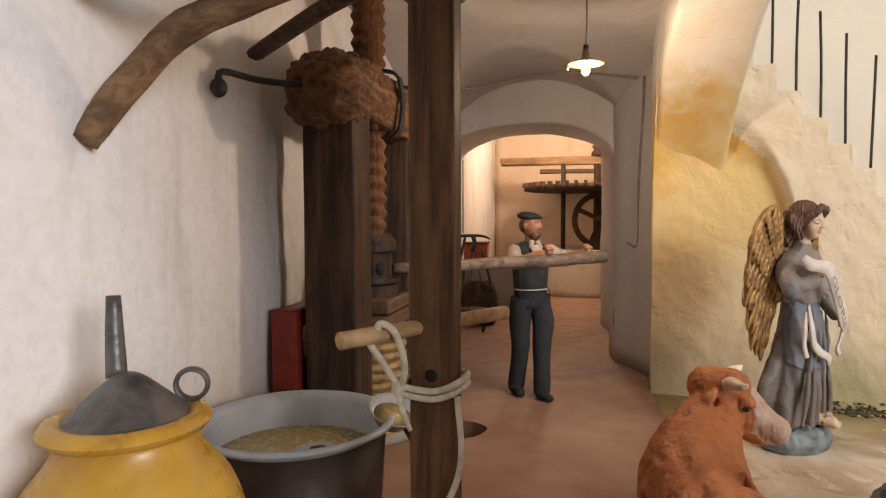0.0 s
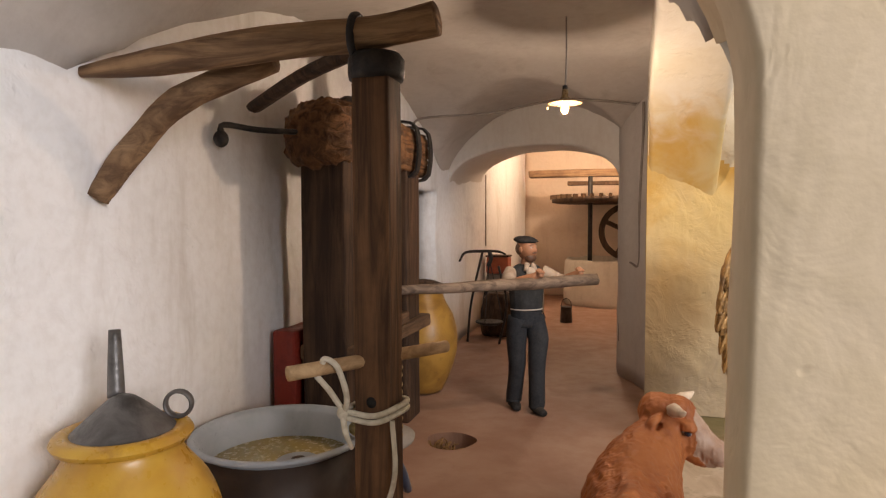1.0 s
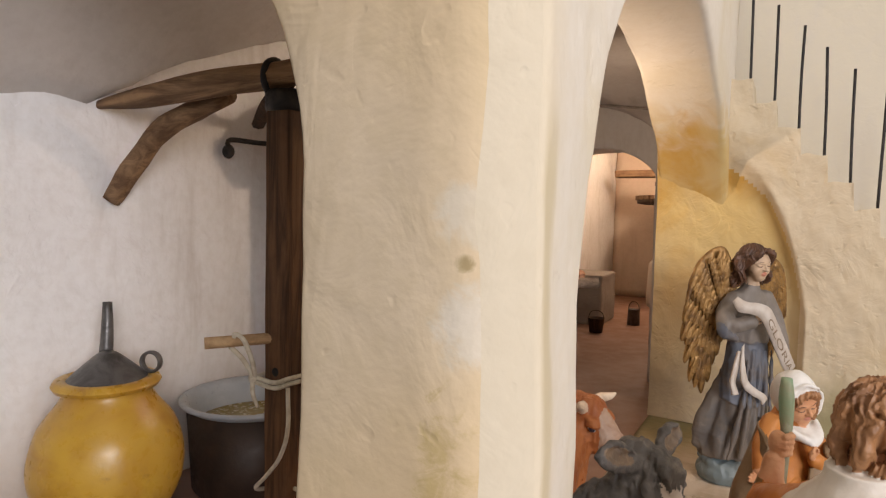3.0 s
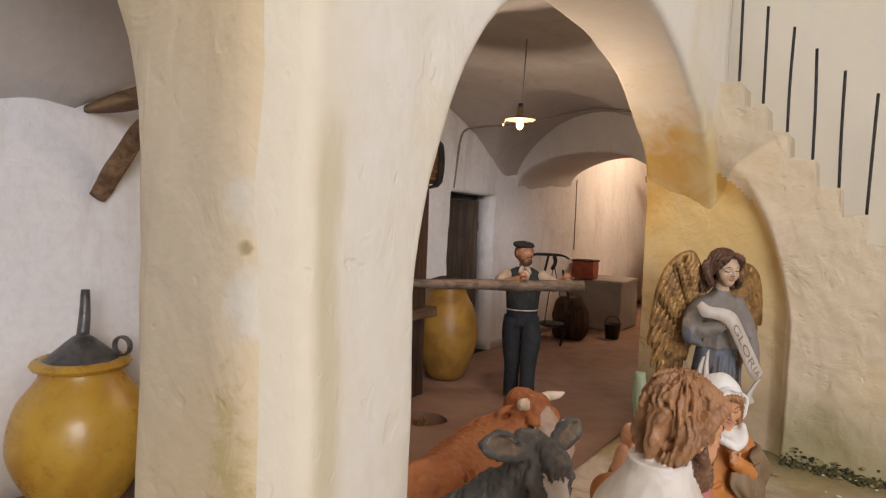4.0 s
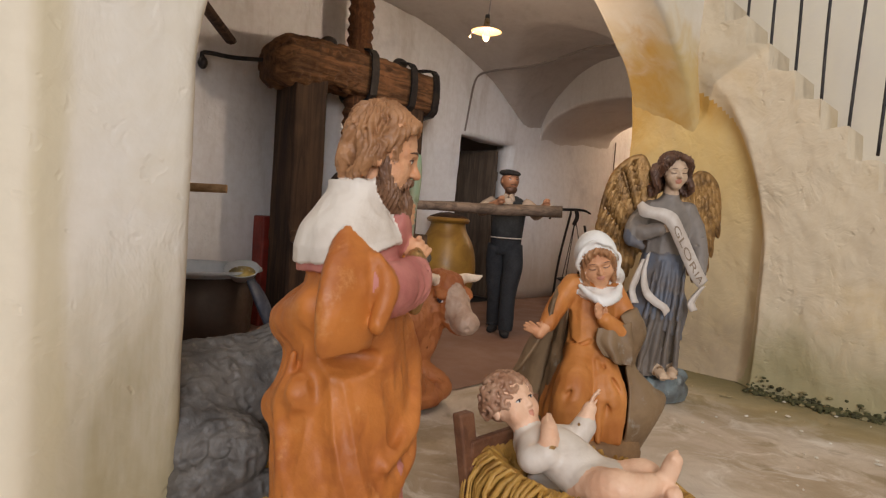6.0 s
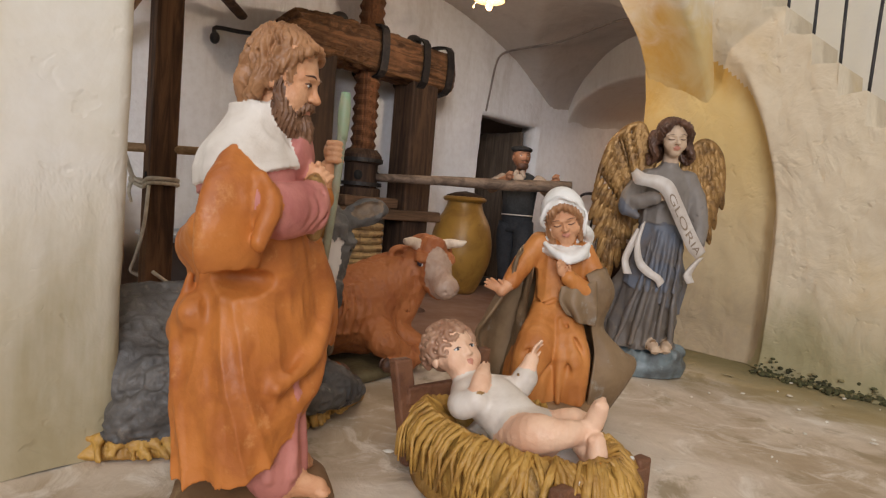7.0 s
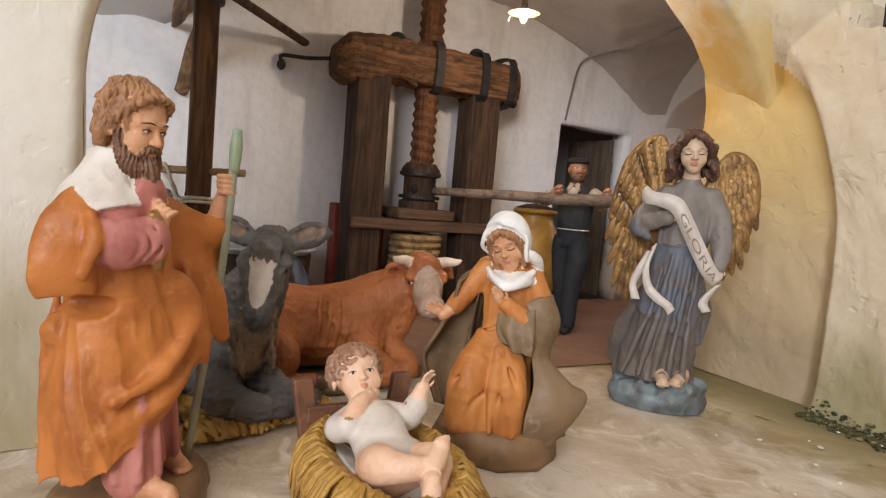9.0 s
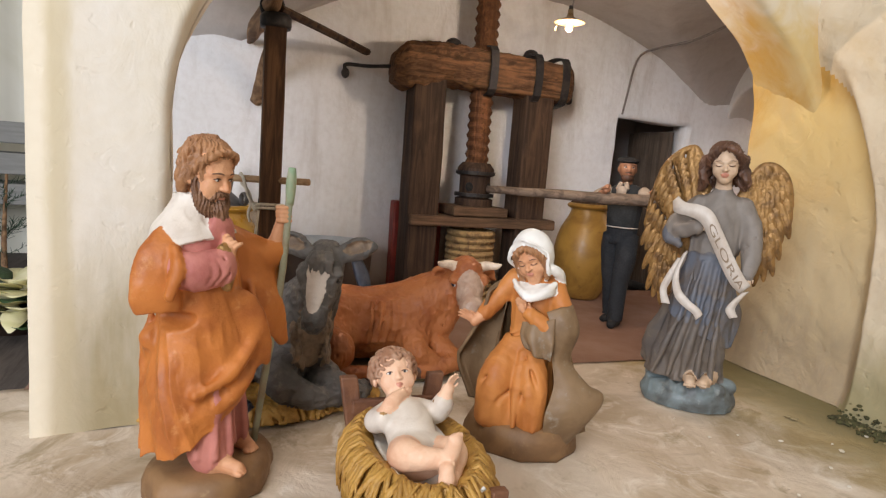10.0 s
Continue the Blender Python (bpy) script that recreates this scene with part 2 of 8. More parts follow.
def tube(bm, points, radii, mat=0, segs=12, steps=4, flat=1.0, up=(0, 0, 1), wobble=0.0, seed=0.0):
    """A tapered tube along a smooth line; radii one a point (or one for all); flat squeezes it across `up`."""
    n = len(points)
    radii = [radii] * n if isinstance(radii, (int, float)) else radii
    pts = spline([(*p, r) for p, r in zip(points, radii)], (n - 1) * steps + 1)
    lean = Vector(points[-1]) - Vector(points[0])
    if tuple(up) == (0, 0, 1) and abs(lean.z) > 0.8 * lean.length:
        up = (0, 1, 0)
    rings = []
    for i, row in enumerate(pts):
        at = Vector(row[:3])
        d = Vector(pts[min(i + 1, len(pts) - 1)][:3]) - Vector(pts[max(i - 1, 0)][:3])
        d.normalize()
        side = d.cross(Vector(up))
        if side.length < 0.05:
            side = d.cross(Vector((0, 1, 0.3)))
        side.normalize()
        top = side.cross(d)
        ring = []
        for k in range(segs):
            a = 2 * math.pi * k / segs
            r = max(row[3], 0.0004)
            if wobble:
                r *= 1 + wobble * noise.noise(Vector((math.cos(a) * 1.4 + seed, math.sin(a) * 1.4, i * 0.35 + seed)))
            ring.append(at + side * (math.cos(a) * r) + top * (math.sin(a) * r * flat))
        rings.append(ring)
    skin(bm, rings, mat)


def lathe(bm, profile, segs=32, mat=0, at=(0, 0, 0), n=None):
    """Turn a profile of (radius, height) about z."""
    prof = spline(profile, n) if n else profile
    rings = [[Vector(at) + Vector((max(r, 0.0003) * math.cos(2 * math.pi * k / segs), max(r, 0.0003) * math.sin(2 * math.pi * k / segs), z))
              for k in range(segs)] for r, z in prof]
    skin(bm, rings, mat)


def blob(bm, at, size, mat=0, turn=None, u=14, v=10):
    """An ellipsoid with half-axes size."""
    m = Matrix.Translation(at) @ (turn or Matrix()) @ Matrix.Diagonal((*size, 1))
    rings = []
    for j in range(v + 1):
        b = math.pi * min(max(j / v, 0.02), 0.98) - math.pi / 2
        rings.append([m @ Vector((math.cos(b) * math.cos(2 * math.pi * k / u), math.cos(b) * math.sin(2 * math.pi * k / u), math.sin(b))) for k in range(u)])
    start = len(bm.verts)
    skin(bm, rings, mat)
    bm.verts.ensure_lookup_table()
    return bm.verts[start:]


# ---- structure ----
SOUTH, NORTH, WEST, EAST_IN, EAST = 0.158, 0.96, -0.325, 0.11, 0.21


def seg_arc(s, half, rise):
    r = (half * half + rise * rise) / (2 * rise)
    return math.sqrt(max(r * r - s * s, 0)) - (r - rise)


def vault_z(x, y):
    off = abs(y - 0.81)
    a = 0.36 + seg_arc(min(off, 0.55), 0.55, 0.212) - 0.8 * max(off - 0.55, 0)
    d = min(abs(x + 0.107) / 0.236, 1.0)
    b = 0.33 + 0.215 * math.sqrt(1 - d * d)
    return max(a, b)


def grid(bm, nu, nv, f, mat=0):
    vs = [[bm.verts.new(f(i / nu, j / nv)) for j in range(nv + 1)] for i in range(nu + 1)]
    for i in range(nu):
        for j in range(nv):
            bm.faces.new((vs[i][j], vs[i + 1][j], vs[i + 1][j + 1], vs[i][j + 1])).material_index = mat
    return vs


def ceiling():
    bm = bmesh.new()
    grid(bm, 60, 96, lambda a, b: (-0.33 + 0.45 * a, 0.175 + 1.247 * b, vault_z(-0.33 + 0.45 * a, 0.175 + 1.247 * b)))
    rough_up(bm, 0.0035, 14)
    for v in bm.verts:
        v.co.z += 0.002 * noise.noise(v.co * 45)
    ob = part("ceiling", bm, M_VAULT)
    solid(ob, 0.03, (0, 0, 1))
    tagged(ob, "darkened grey-brown plaster groin vault over the mill room", "ceiling", kind="structure")


def west_wall():
    bm = bmesh.new()
    y0, y1, z1 = 0.12, 2.46, 0.80
    d0, d1, dz = 1.072, 1.258, 0.365
    ys = sorted(set([round(y0 + (y1 - y0) * i / 96, 4) for i in range(97)] + [d0, d1]))
    zs = sorted(set([round(z1 * i / 32, 4) for i in range(33)] + [dz]))
    vs = {(y, z): bm.verts.new((WEST, y, z)) for y in ys for z in zs}
    for a, b in zip(ys, ys[1:]):
        for c, d in zip(zs, zs[1:]):
            if not (d0 <= a < d1 and d <= dz):
                bm.faces.new((vs[a, c], vs[b, c], vs[b, d], vs[a, d]))
    for v in bm.verts:
        v.co.x += 0.005 * noise.noise(v.co * 9) + 0.0022 * noise.noise(v.co * 38)
    ob = part("wall_west", bm, M_WHITE)
    solid(ob, 0.05, (-1, 0, 0))
    tagged(ob, "uneven whitewashed plaster wall with a door opening", "wall", kind="structure")
    bm = bmesh.new()
    box(bm, (-0.60, d0 - 0.06, -0.01), (-0.58, d1 + 0.06, 0.42), 3)
    box(bm, (-0.58, d0 - 0.08, -0.01), (WEST - 0.06, d0 - 0.05, 0.42), 3)
    box(bm, (-0.58, d1 + 0.05, -0.01), (WEST - 0.06, d1 + 0.08, 0.42), 3)
    box(bm, (-0.60, d0 - 0.08, 0.40), (WEST - 0.06, d1 + 0.08, 0.43), 3)
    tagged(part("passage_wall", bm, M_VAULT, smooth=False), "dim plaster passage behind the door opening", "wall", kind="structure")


def arch_line(c, half, spring, rise, lean=0.0):
    """An opening's outline: up one jamb, over an elliptic arch, down the other; with the way out of the opening at each point."""
    out = [((c - half, spring * i / 16), (-1, 0)) for i in range(16)]
    for i in range(57):
        a = math.pi * (1 - i / 56)
        n = Vector((math.cos(a) / half, math.sin(a) / rise)).normalized()
        out.append(((c + half * math.cos(a), spring + rise * math.sin(a)), tuple(n)))
    return out + [((c + half, spring * (15 - i) / 16), (1, 0)) for i in range(16)]


def arch_slab(along, faces, span, lines, top, round_by, wob=0.003):
    """A wall with an arched opening whose edges are rounded. along: 'x' or 'y'; faces: the two planes; lines: an outline for each."""
    bm = bmesh.new()
    n = len(lines[0])

    def at(s, plane, z):
        return Vector((s, plane, z) if along == "x" else (plane, s, z))

    sign = 1 if faces[1] > faces[0] else -1
    rings = []
    for f, (plane, line, inward) in enumerate(zip(faces, lines, (sign, -sign))):
        ring_set = []
        for t in (1.0, 0.8, 0.6, 0.42, 0.27, 0.15, 0.07, 0.0):
            ring = []
            for i, ((s, z), (ns, nz)) in enumerate(line):
                if i < 16:
                    q = (span[0], top * i / 16)
                elif i < 73:
                    q = (span[0] + (span[1] - span[0]) * (i - 16) / 56, top)
                else:
                    q = (span[1], top * (88 - i) / 16)
                p = (s + ns * round_by, z + nz * round_by)
                ring.append(at(p[0] + (q[0] - p[0]) * t, plane, p[1] + (q[1] - p[1]) * t))
            ring_set.append(ring)
        for deg in (22, 45, 68, 90):
            a = radians(deg)
            ring_set.append([at(s + ns * round_by * (1 - math.sin(a)), plane + inward * round_by * (1 - math.cos(a)), z + nz * round_by * (1 - math.sin(a)))
                             for (s, z), (ns, nz) in line])
        rings.append(ring_set)
    front, back = rings
    mid = [[a.lerp(b, t) for a, b in zip(front[-1], back[-1])] for t in (0.17, 0.33, 0.5, 0.67, 0.83)]
    vs = skin(bm, front + mid + back[::-1], closed=False)
    first, last = vs[0], vs[-1]
    for i in range(n - 1):
        bm.faces.new((first[i], first[i + 1], last[i + 1], last[i]))
    for v in bm.verts:
        v.co += noise.noise_vector(v.co * 11) * wob + noise.noise_vector(v.co * 42) * wob * 0.35
    return bm


def opening(name, bm, mat, label):
    return tagged(part(name, bm, mat), label, "wall", kind="structure")


def walls():
    ceiling()
    west_wall()
    # south wall with the wide arch, and the corner pier
    bm = arch_slab("x", (SOUTH, 0.258), (-0.70, 0.212), (arch_line(-0.165, 0.284, 0.335, 0.20), arch_line(-0.165, 0.284, 0.335, 0.20)), 0.85, 0.003)
    for v in bm.verts:
        if v.co.y > 0.2 and 0.0 < v.co.x < 0.205:
            v.co.x = min(v.co.x + 0.008, 0.172)
        if v.co.x > 0.205 and v.co.y < 0.17:
            v.co.y += 0.008
        if v.co.x > 0.124 and v.co.y > 0.19:
            v.co.y = 0.19 + (v.co.y - 0.19) * 0.2
    opening("wall_south", bm, M_CREAM,
            "cream limewashed wall with a wide arch and corner pier")
    # east wall with the arch before the nativity
    bm = arch_slab("y", (EAST, EAST_IN), (SOUTH + 0.004, 1.02), (arch_line(0.6075, 0.3475, 0.275, 0.260), arch_line(0.632, 0.372, 0.272, 0.264)), 0.85, 0.009)
    for v in bm.verts:
        if v.co.x < 0.15 and v.co.y < 0.34:
            near = min(max((0.34 - v.co.y) / 0.07, 0), 1)
            v.co.x += 0.022 * near * near * (3 - 2 * near)
        if v.co.x > 0.18 and v.co.y < 0.26:
            v.co.x += 0.14 * (0.26 - v.co.y)
        if v.co.x > 0.112 and v.co.y > 0.78:
            wy = min((v.co.y - 0.78) / 0.15, 1)
            low = min(max((0.52 - v.co.z) / 0.24, 0), 1)
            v.co.y += 0.046 * min((v.co.x - 0.11) / 0.09, 1) * low * low * (3 - 2 * low) * wy * wy * (3 - 2 * wy)
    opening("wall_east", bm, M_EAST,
            "cream plaster wall with a broad arch, ochre on its far jamb")
    # north-east wall that leads to the back room
    bm = bmesh.new()
    line = [(0.118, 1.012), (0.120, 1.07), (0.094, 1.14), (0.062, 1.22), (0.070, 1.45), (0.082, 1.70), (0.40, 1.72)]
    pts = spline(line, 50)
    vs = [[bm.verts.new((x, y, 0.62 * k / 20)) for k in range(21)] for x, y in pts]
    for a, b in zip(vs, vs[1:]):
        for k in range(20):
            bm.faces.new((a[k], b[k], b[k + 1], a[k + 1]))
    rough_up(bm, 0.003, 14)
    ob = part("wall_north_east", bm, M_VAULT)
    solid(ob, 0.03, (1, 0, 0))
    tagged(ob, "greyed plaster pier beside the passage arch", "wall", kind="structure")
    # passage arch to the back room
    bm = bmesh.new()
    n, m = 40, 16

    def soffit(a, b):
        x0, x1 = -0.330, 0.066 + 0.02 * b
        x = x0 + (x1 - x0) * a
        y = (1.36 - 0.14 * a) * (1 - b) + 1.70 * b
        d = 2 * a - 1
        z = (0.372 + 0.088 * math.sqrt(1 - abs(d) ** 2.4)) * (1 - b) + (0.395 + 0.095 * math.sqrt(1 - abs(d) ** 2.4)) * b
        return x, y, z
    low = grid(bm, n, m, soffit)
    for edge in (0, m):
        up = [bm.verts.new((*low[i][edge].co[:2], 0.62)) for i in range(n + 1)]
        for i in range(n):
            bm.faces.new((low[i][edge], low[i + 1][edge], up[i + 1], up[i]))
    rough_up(bm, 0.003, 13)
    ob = soften(part("wall_passage_arch", bm, M_VAULT2), 0.006, 2, 50)
    tagged(ob, "deep whitewashed arch between mill room and back room", "wall", kind="structure")
    # back room
    bm = bmesh.new()
    grid(bm, 30, 30, lambda a, b: (-0.33 + 0.9 * a, 2.45, 0.85 * b))
    rough_up(bm, 0.005, 8)
    ob = part("wall_north", bm, M_PEACH)
    solid(ob, 0.03, (0, 1, 0))
    tagged(ob, "peach plaster wall of the back room", "wall", kind="structure")
    bm = bmesh.new()
    box(bm, (0.55, 1.60, 0), (0.58, 2.48, 0.85), 4)
    tagged(part("wall_back_east", bm, M_PEACH, smooth=False), "plaster side wall of the back room", "wall", kind="structure")
    bm = bmesh.new()
    grid(bm, 24, 20, lambda a, b: (-0.36 + 0.95 * a, 1.66 + 0.82 * b, 0.56 + 0.16 * math.sin(math.pi * min(max(b * 1.0, 0), 1)) ** 0.6))
    rough_up(bm, 0.004, 9)
    ob = part("ceiling_back", bm, M_PEACH)
    solid(ob, 0.03, (0, 0, 1))
    tagged(ob, "warm-lit plaster ceiling of the back room", "ceiling", kind="structure")


STEP_W, STEP_H, STAIR_X, STAIR_Z = 0.0322, 0.0375, 0.222, 0.520


def stair_top(x):
    return STAIR_Z - STEP_H * math.floor((x - STAIR_X + STEP_W / 2) / STEP_W)


def niche_z(x):
    """Top of the ochre niche under the stair."""
    s = min(max((x - 0.19) / (0.318 - 0.19), 0), 1)
    return 0.470 - 0.170 * s - 0.10 * (s ** 5) if s < 1 else 0.0


def stair():
    # flight: rough plaster side with a shallow niche, steps on top
    bm = bmesh.new()
    xs = np.linspace(0.109, 0.76, 270)
    rows = 110
    cols = []
    for x in xs:
        top = max(stair_top(max(x, 0.207)) + 0.005 * noise.noise((x * 60, 1.3, 0)), 0.012)
        line = []
        for k in range(rows + 1):
            z = min(0.58 * k / rows, top)
            edge = niche_z(x) if x < 0.318 else 0.0
            inside = min(max((edge - z) / (0.030 + 0.11 * min(max(0, 1 - (x - 0.185) / 0.08), 1)), 0), 1) * min(max((0.330 - x) / 0.036, 0), 1)
            inside = inside * inside * (3 - 2 * inside)
            y = NORTH + 0.024 * inside
            rough = 1.0 - 0.25 * inside
            y += rough * (0.006 * noise.noise((x * 13, z * 11, 4.0)) + 0.0022 * noise.noise((x * 38 + z * 20, z * 30, 9.0)) + 0.0010 * noise.noise((x * 110, z * 100, 2.0)))
            y -= 0.010 * max(0, 1 - z / 0.05) ** 2
            line.append(bm.verts.new((x, y, z)))
        cols.append(line)
    for a, b in zip(cols, cols[1:]):
        for k in range(rows):
            if max(a[k + 1].co.z - a[k].co.z, b[k + 1].co.z - b[k].co.z) < 1e-6:
                continue
            f = bm.faces.new((a[k], b[k], b[k + 1], a[k + 1]))
            c = f.calc_center_median()
            f.material_index = 1 if c.y > NORTH + 0.012 and c.x < 0.33 else 0
    back = []
    for line in cols:
        v = line[-1].co
        back.append(bm.verts.new((v.x, 1.052, v.z)))
    for i in range(len(cols) - 1):
        bm.faces.new((cols[i][-1], cols[i + 1][-1], back[i + 1], back[i]))
    bmesh.ops.remove_doubles(bm, verts=bm.verts, dist=1e-5)
    ob = part("stair", bm, [M_STAIR, M_OCHRE])
    tagged(ob, "rough plaster outdoor stair with a shallow ochre niche beneath", "stair", kind="structure")
    # niche back continues behind the arch's jamb
    bm = bmesh.new()
    box(bm, (0.112, 1.000, 0), (0.215, 1.03, 0.46), 5)
    rough_up(bm, 0.002, 18)
    tagged(part("wall_jamb", bm, M_OCHRE), "ochre-washed plaster jamb of the arch", "wall", kind="structure")
    # wall behind the stair
    bm = bmesh.new()
    box(bm, (0.12, 1.05, 0), (1.30, 1.09, 1.05), 12)
    rough_up(bm, 0.002, 10)
    tagged(part("wall_behind_stair", bm, M_BACKDROP, smooth=False), "pale plaster house wall behind the stair", "wall", kind="structure")


def floors():
    bm = bmesh.new()
    hx, hy, hr = -0.147, 0.762, 0.034
    ring = [bm.verts.new((hx + hr * (1 + 0.08 * math.sin(3 * a)) * math.cos(a), hy + hr * math.sin(a), 0)) for a in np.linspace(0, 2 * math.pi, 33)[:-1]]
    x0, x1, y0, y1 = -0.33, 0.112, 0.13, 2.47
    rect = []
    for i in range(32):
        a = 2 * math.pi * i / 32
        c, s = math.cos(a), math.sin(a)
        m = max(abs(c), abs(s))
        rect.append(bm.verts.new((hx + (c / m) * ((x1 - hx) if c > 0 else (hx - x0)), hy + (s / m) * ((y1 - hy) if s > 0 else (hy - y0)), 0)))
    low = [bm.verts.new((v.co.x, v.co.y, -0.03)) for v in ring]
    for i in range(32):
        j = (i + 1) % 32
        bm.faces.new((ring[i], ring[j], rect[j], rect[i]))
        bm.faces.new((ring[i], ring[j], low[j], low[i]))
    bm.faces.new(low)
    tagged(part("floor", bm, M_FLOOR, smooth=False), "smooth red-brown mill floor with a round pit", "floor", kind="structure")
    bm = bmesh.new()
    box(bm, (0.112, 1.30, -0.02), (0.58, 2.47, 0.0), 2)
    tagged(part("floor_back", bm, M_FLOOR, smooth=False), "red-brown floor of the back room", "floor", kind="structure")
    bm = bmesh.new()
    grid(bm, 90, 90, lambda a, b: (0.108 + 1.12 * a, 0.02 + 1.08 * b, 0.0))
    for v in bm.verts:
        p = v.co
        v.co.z = 0.002 * noise.noise(p * 14) + 0.0012 * noise.noise(p * 40) - 0.001
    ob = part("ground", bm, M_GROUND)
    solid(ob, 0.02, (0, 0, -1))
    tagged(ob, "mottled pale stone ground with mossy edges", "ground", kind="structure")
    # table under the model, and the room
    bm = bmesh.new()
    box(bm, (-0.9, -0.20, -0.07), (1.35, 2.6, -0.034), 2)
    tagged(part("display_table", bm, M_TABLE, smooth=False), "dark board table carrying the model", "table")
    bm = bmesh.new()
    x0, x1, y0, y1, z0, z1 = -2.4, 2.6, -2.2, 3.2, -0.9, 1.75
    box(bm, (x0, y0, z0 - 0.05), (x1, y1, z0))
    tagged(part("room_floor", bm, M_ROOMFLOOR, smooth=False), "plain grey floor of the display room", "floor", kind="structure")
    for name, lo, hi in (("wall_room_west", (x0 - 0.05, y0, z0), (x0, y1, z1)), ("wall_room_east", (x1, y0, z0), (x1 + 0.05, y1, z1)),
                         ("wall_room_north", (x0, y1, z0), (x1, y1 + 0.05, z1)), ("wall_room_south", (x0, y0 - 0.05, z0), (x1, y0, z1))):
        bm = bmesh.new()
        box(bm, lo, hi)
        tagged(part(name, bm, M_ROOM, smooth=False), "plain painted wall of the display room", "wall", kind="structure")
    bm = bmesh.new()
    box(bm, (x0, y0, z1), (x1, y1, z1 + 0.05))
    tagged(part("ceiling_room", bm, M_ROOM, smooth=False), "plain painted ceiling of the display room", "ceiling", kind="structure")


def east_mat():
    """Cream plaster, its far jamb and arch foot ochre, all darker towards the ground."""
    k = Nodes("cream_and_ochre_plaster")
    v = k.coords(world_space=True)
    cloud, streak = k.noise(v, 5.0, 6, 0.6, 0.4), k.noise(k.coords((1, 1, 0.22), world_space=True), 17.0, 5, 0.65)
    lumps, fine = k.noise(v, 26.0, 4, 0.55, 0.6), k.noise(v, 90.0, 4, 0.6)
    c = k.mix(k.ramp(cloud, 0.45, 0.7), (0.78, 0.73, 0.65), (0.72, 0.65, 0.52))
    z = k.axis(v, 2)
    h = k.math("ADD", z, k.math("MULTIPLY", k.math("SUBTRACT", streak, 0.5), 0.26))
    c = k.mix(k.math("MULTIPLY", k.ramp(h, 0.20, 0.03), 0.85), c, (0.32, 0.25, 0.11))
    far = k.ramp(k.axis(v, 1), 0.80, 0.88)
    down = k.ramp(k.math("ADD", z, k.math("MULTIPLY", k.math("SUBTRACT", lumps, 0.5), 0.12)), 0.49, 0.41)
    ochre = k.mix(k.ramp(k.noise(v, 9.0, 5, 0.6, 0.5), 0.4, 0.65), (0.66, 0.50, 0.23), (0.60, 0.36, 0.09))
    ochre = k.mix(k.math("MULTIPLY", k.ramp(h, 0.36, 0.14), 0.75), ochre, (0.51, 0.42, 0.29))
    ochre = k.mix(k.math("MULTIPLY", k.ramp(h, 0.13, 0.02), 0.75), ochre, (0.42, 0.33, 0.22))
    c = k.mix(k.math("MULTIPLY", far, down), c, ochre)
    c = k.mix(k.ramp(k.axis(v, 1), 0.215, 0.158), c, (0.75, 0.66, 0.51))
    # olive run-off stain down the near corner
    wig = k.math("MULTIPLY", k.math("SUBTRACT", streak, 0.5), 0.03)
    off = k.math("ABSOLUTE", k.math("SUBTRACT", k.math("ADD", k.axis(v, 1), wig), 0.184))
    run = k.math("MULTIPLY", k.ramp(off, 0.013, 0.003), k.math("MULTIPLY", k.ramp(z, 0.37, 0.33), k.ramp(z, 0.02, 0.20, 0.35, 1.0)))
    c = k.mix(k.math("MULTIPLY", run, 0.4), c, (0.50, 0.40, 0.17))
    c = k.mix(k.math("MULTIPLY", k.ramp(fine, 0.35, 0.75), 0.14), c, (0.6, 0.5, 0.35))
    return k.done(c, 0.88, bumps=((cloud, 0.006, 0.35), (trowel(k, v), 0.0006, 0.5), (lumps, 0.0024, 0.6), (pits(k, v), 0.0007, 0.6), (fine, 0.0006, 0.4)), spec=0.2)


M_EAST = east_mat()
M_VAULT2 = plaster("passage_plaster", (0.74, 0.71, 0.67), (0.64, 0.60, 0.56), (0.52, 0.45, 0.39), relief=0.0014)
M_TABLE = timber("table_board", (0.12, 0.10, 0.09), (0.06, 0.05, 0.045), 0)
M_ROOMFLOOR = painted("grey_vinyl", (0.35, 0.34, 0.33), (0.28, 0.27, 0.26), 0.5, 4.0)
walls()
stair()
floors()

# ---- materials of the things ----
M_DARKWOOD = timber("dark_old_timber", (0.092, 0.052, 0.030), (0.028, 0.016, 0.011))
M_POST = timber("brown_post_timber", (0.20, 0.100, 0.048), (0.060, 0.031, 0.017))
M_BARK = timber("bark_stripped_log", (0.37, 0.225, 0.12), (0.13, 0.072, 0.04), 0, relief=0.002)
M_BEAM = timber("cracked_beam_timber", (0.24, 0.118, 0.052), (0.055, 0.026, 0.013), 1, relief=0.006)
M_SCREW = timber("screw_timber", (0.20, 0.085, 0.034), (0.07, 0.03, 0.014), 2)
M_PLANK = timber("plank_timber", (0.19, 0.11, 0.06), (0.075, 0.043, 0.025), 1)
M_ROD = timber("pale_stick", (0.60, 0.40, 0.22), (0.36, 0.22, 0.11), 1)
M_LEVER = timber("grey_lever_timber", (0.25, 0.18, 0.13), (0.10, 0.07, 0.05), 0)
M_IRON = painted("black_iron", (0.03, 0.029, 0.03), (0.06, 0.05, 0.045), 0.55, 60, 0.6)
M_MAT = painted("woven_straw_mat", (0.42, 0.27, 0.11), (0.17, 0.10, 0.045), 0.9, 90, relief=0.002)
M_JAR = painted("yellow_glaze", (0.60, 0.35, 0.045), (0.46, 0.23, 0.03), 0.32, 16, wear_shading=(0.35, 0.17, 0.03), spec=0.5)
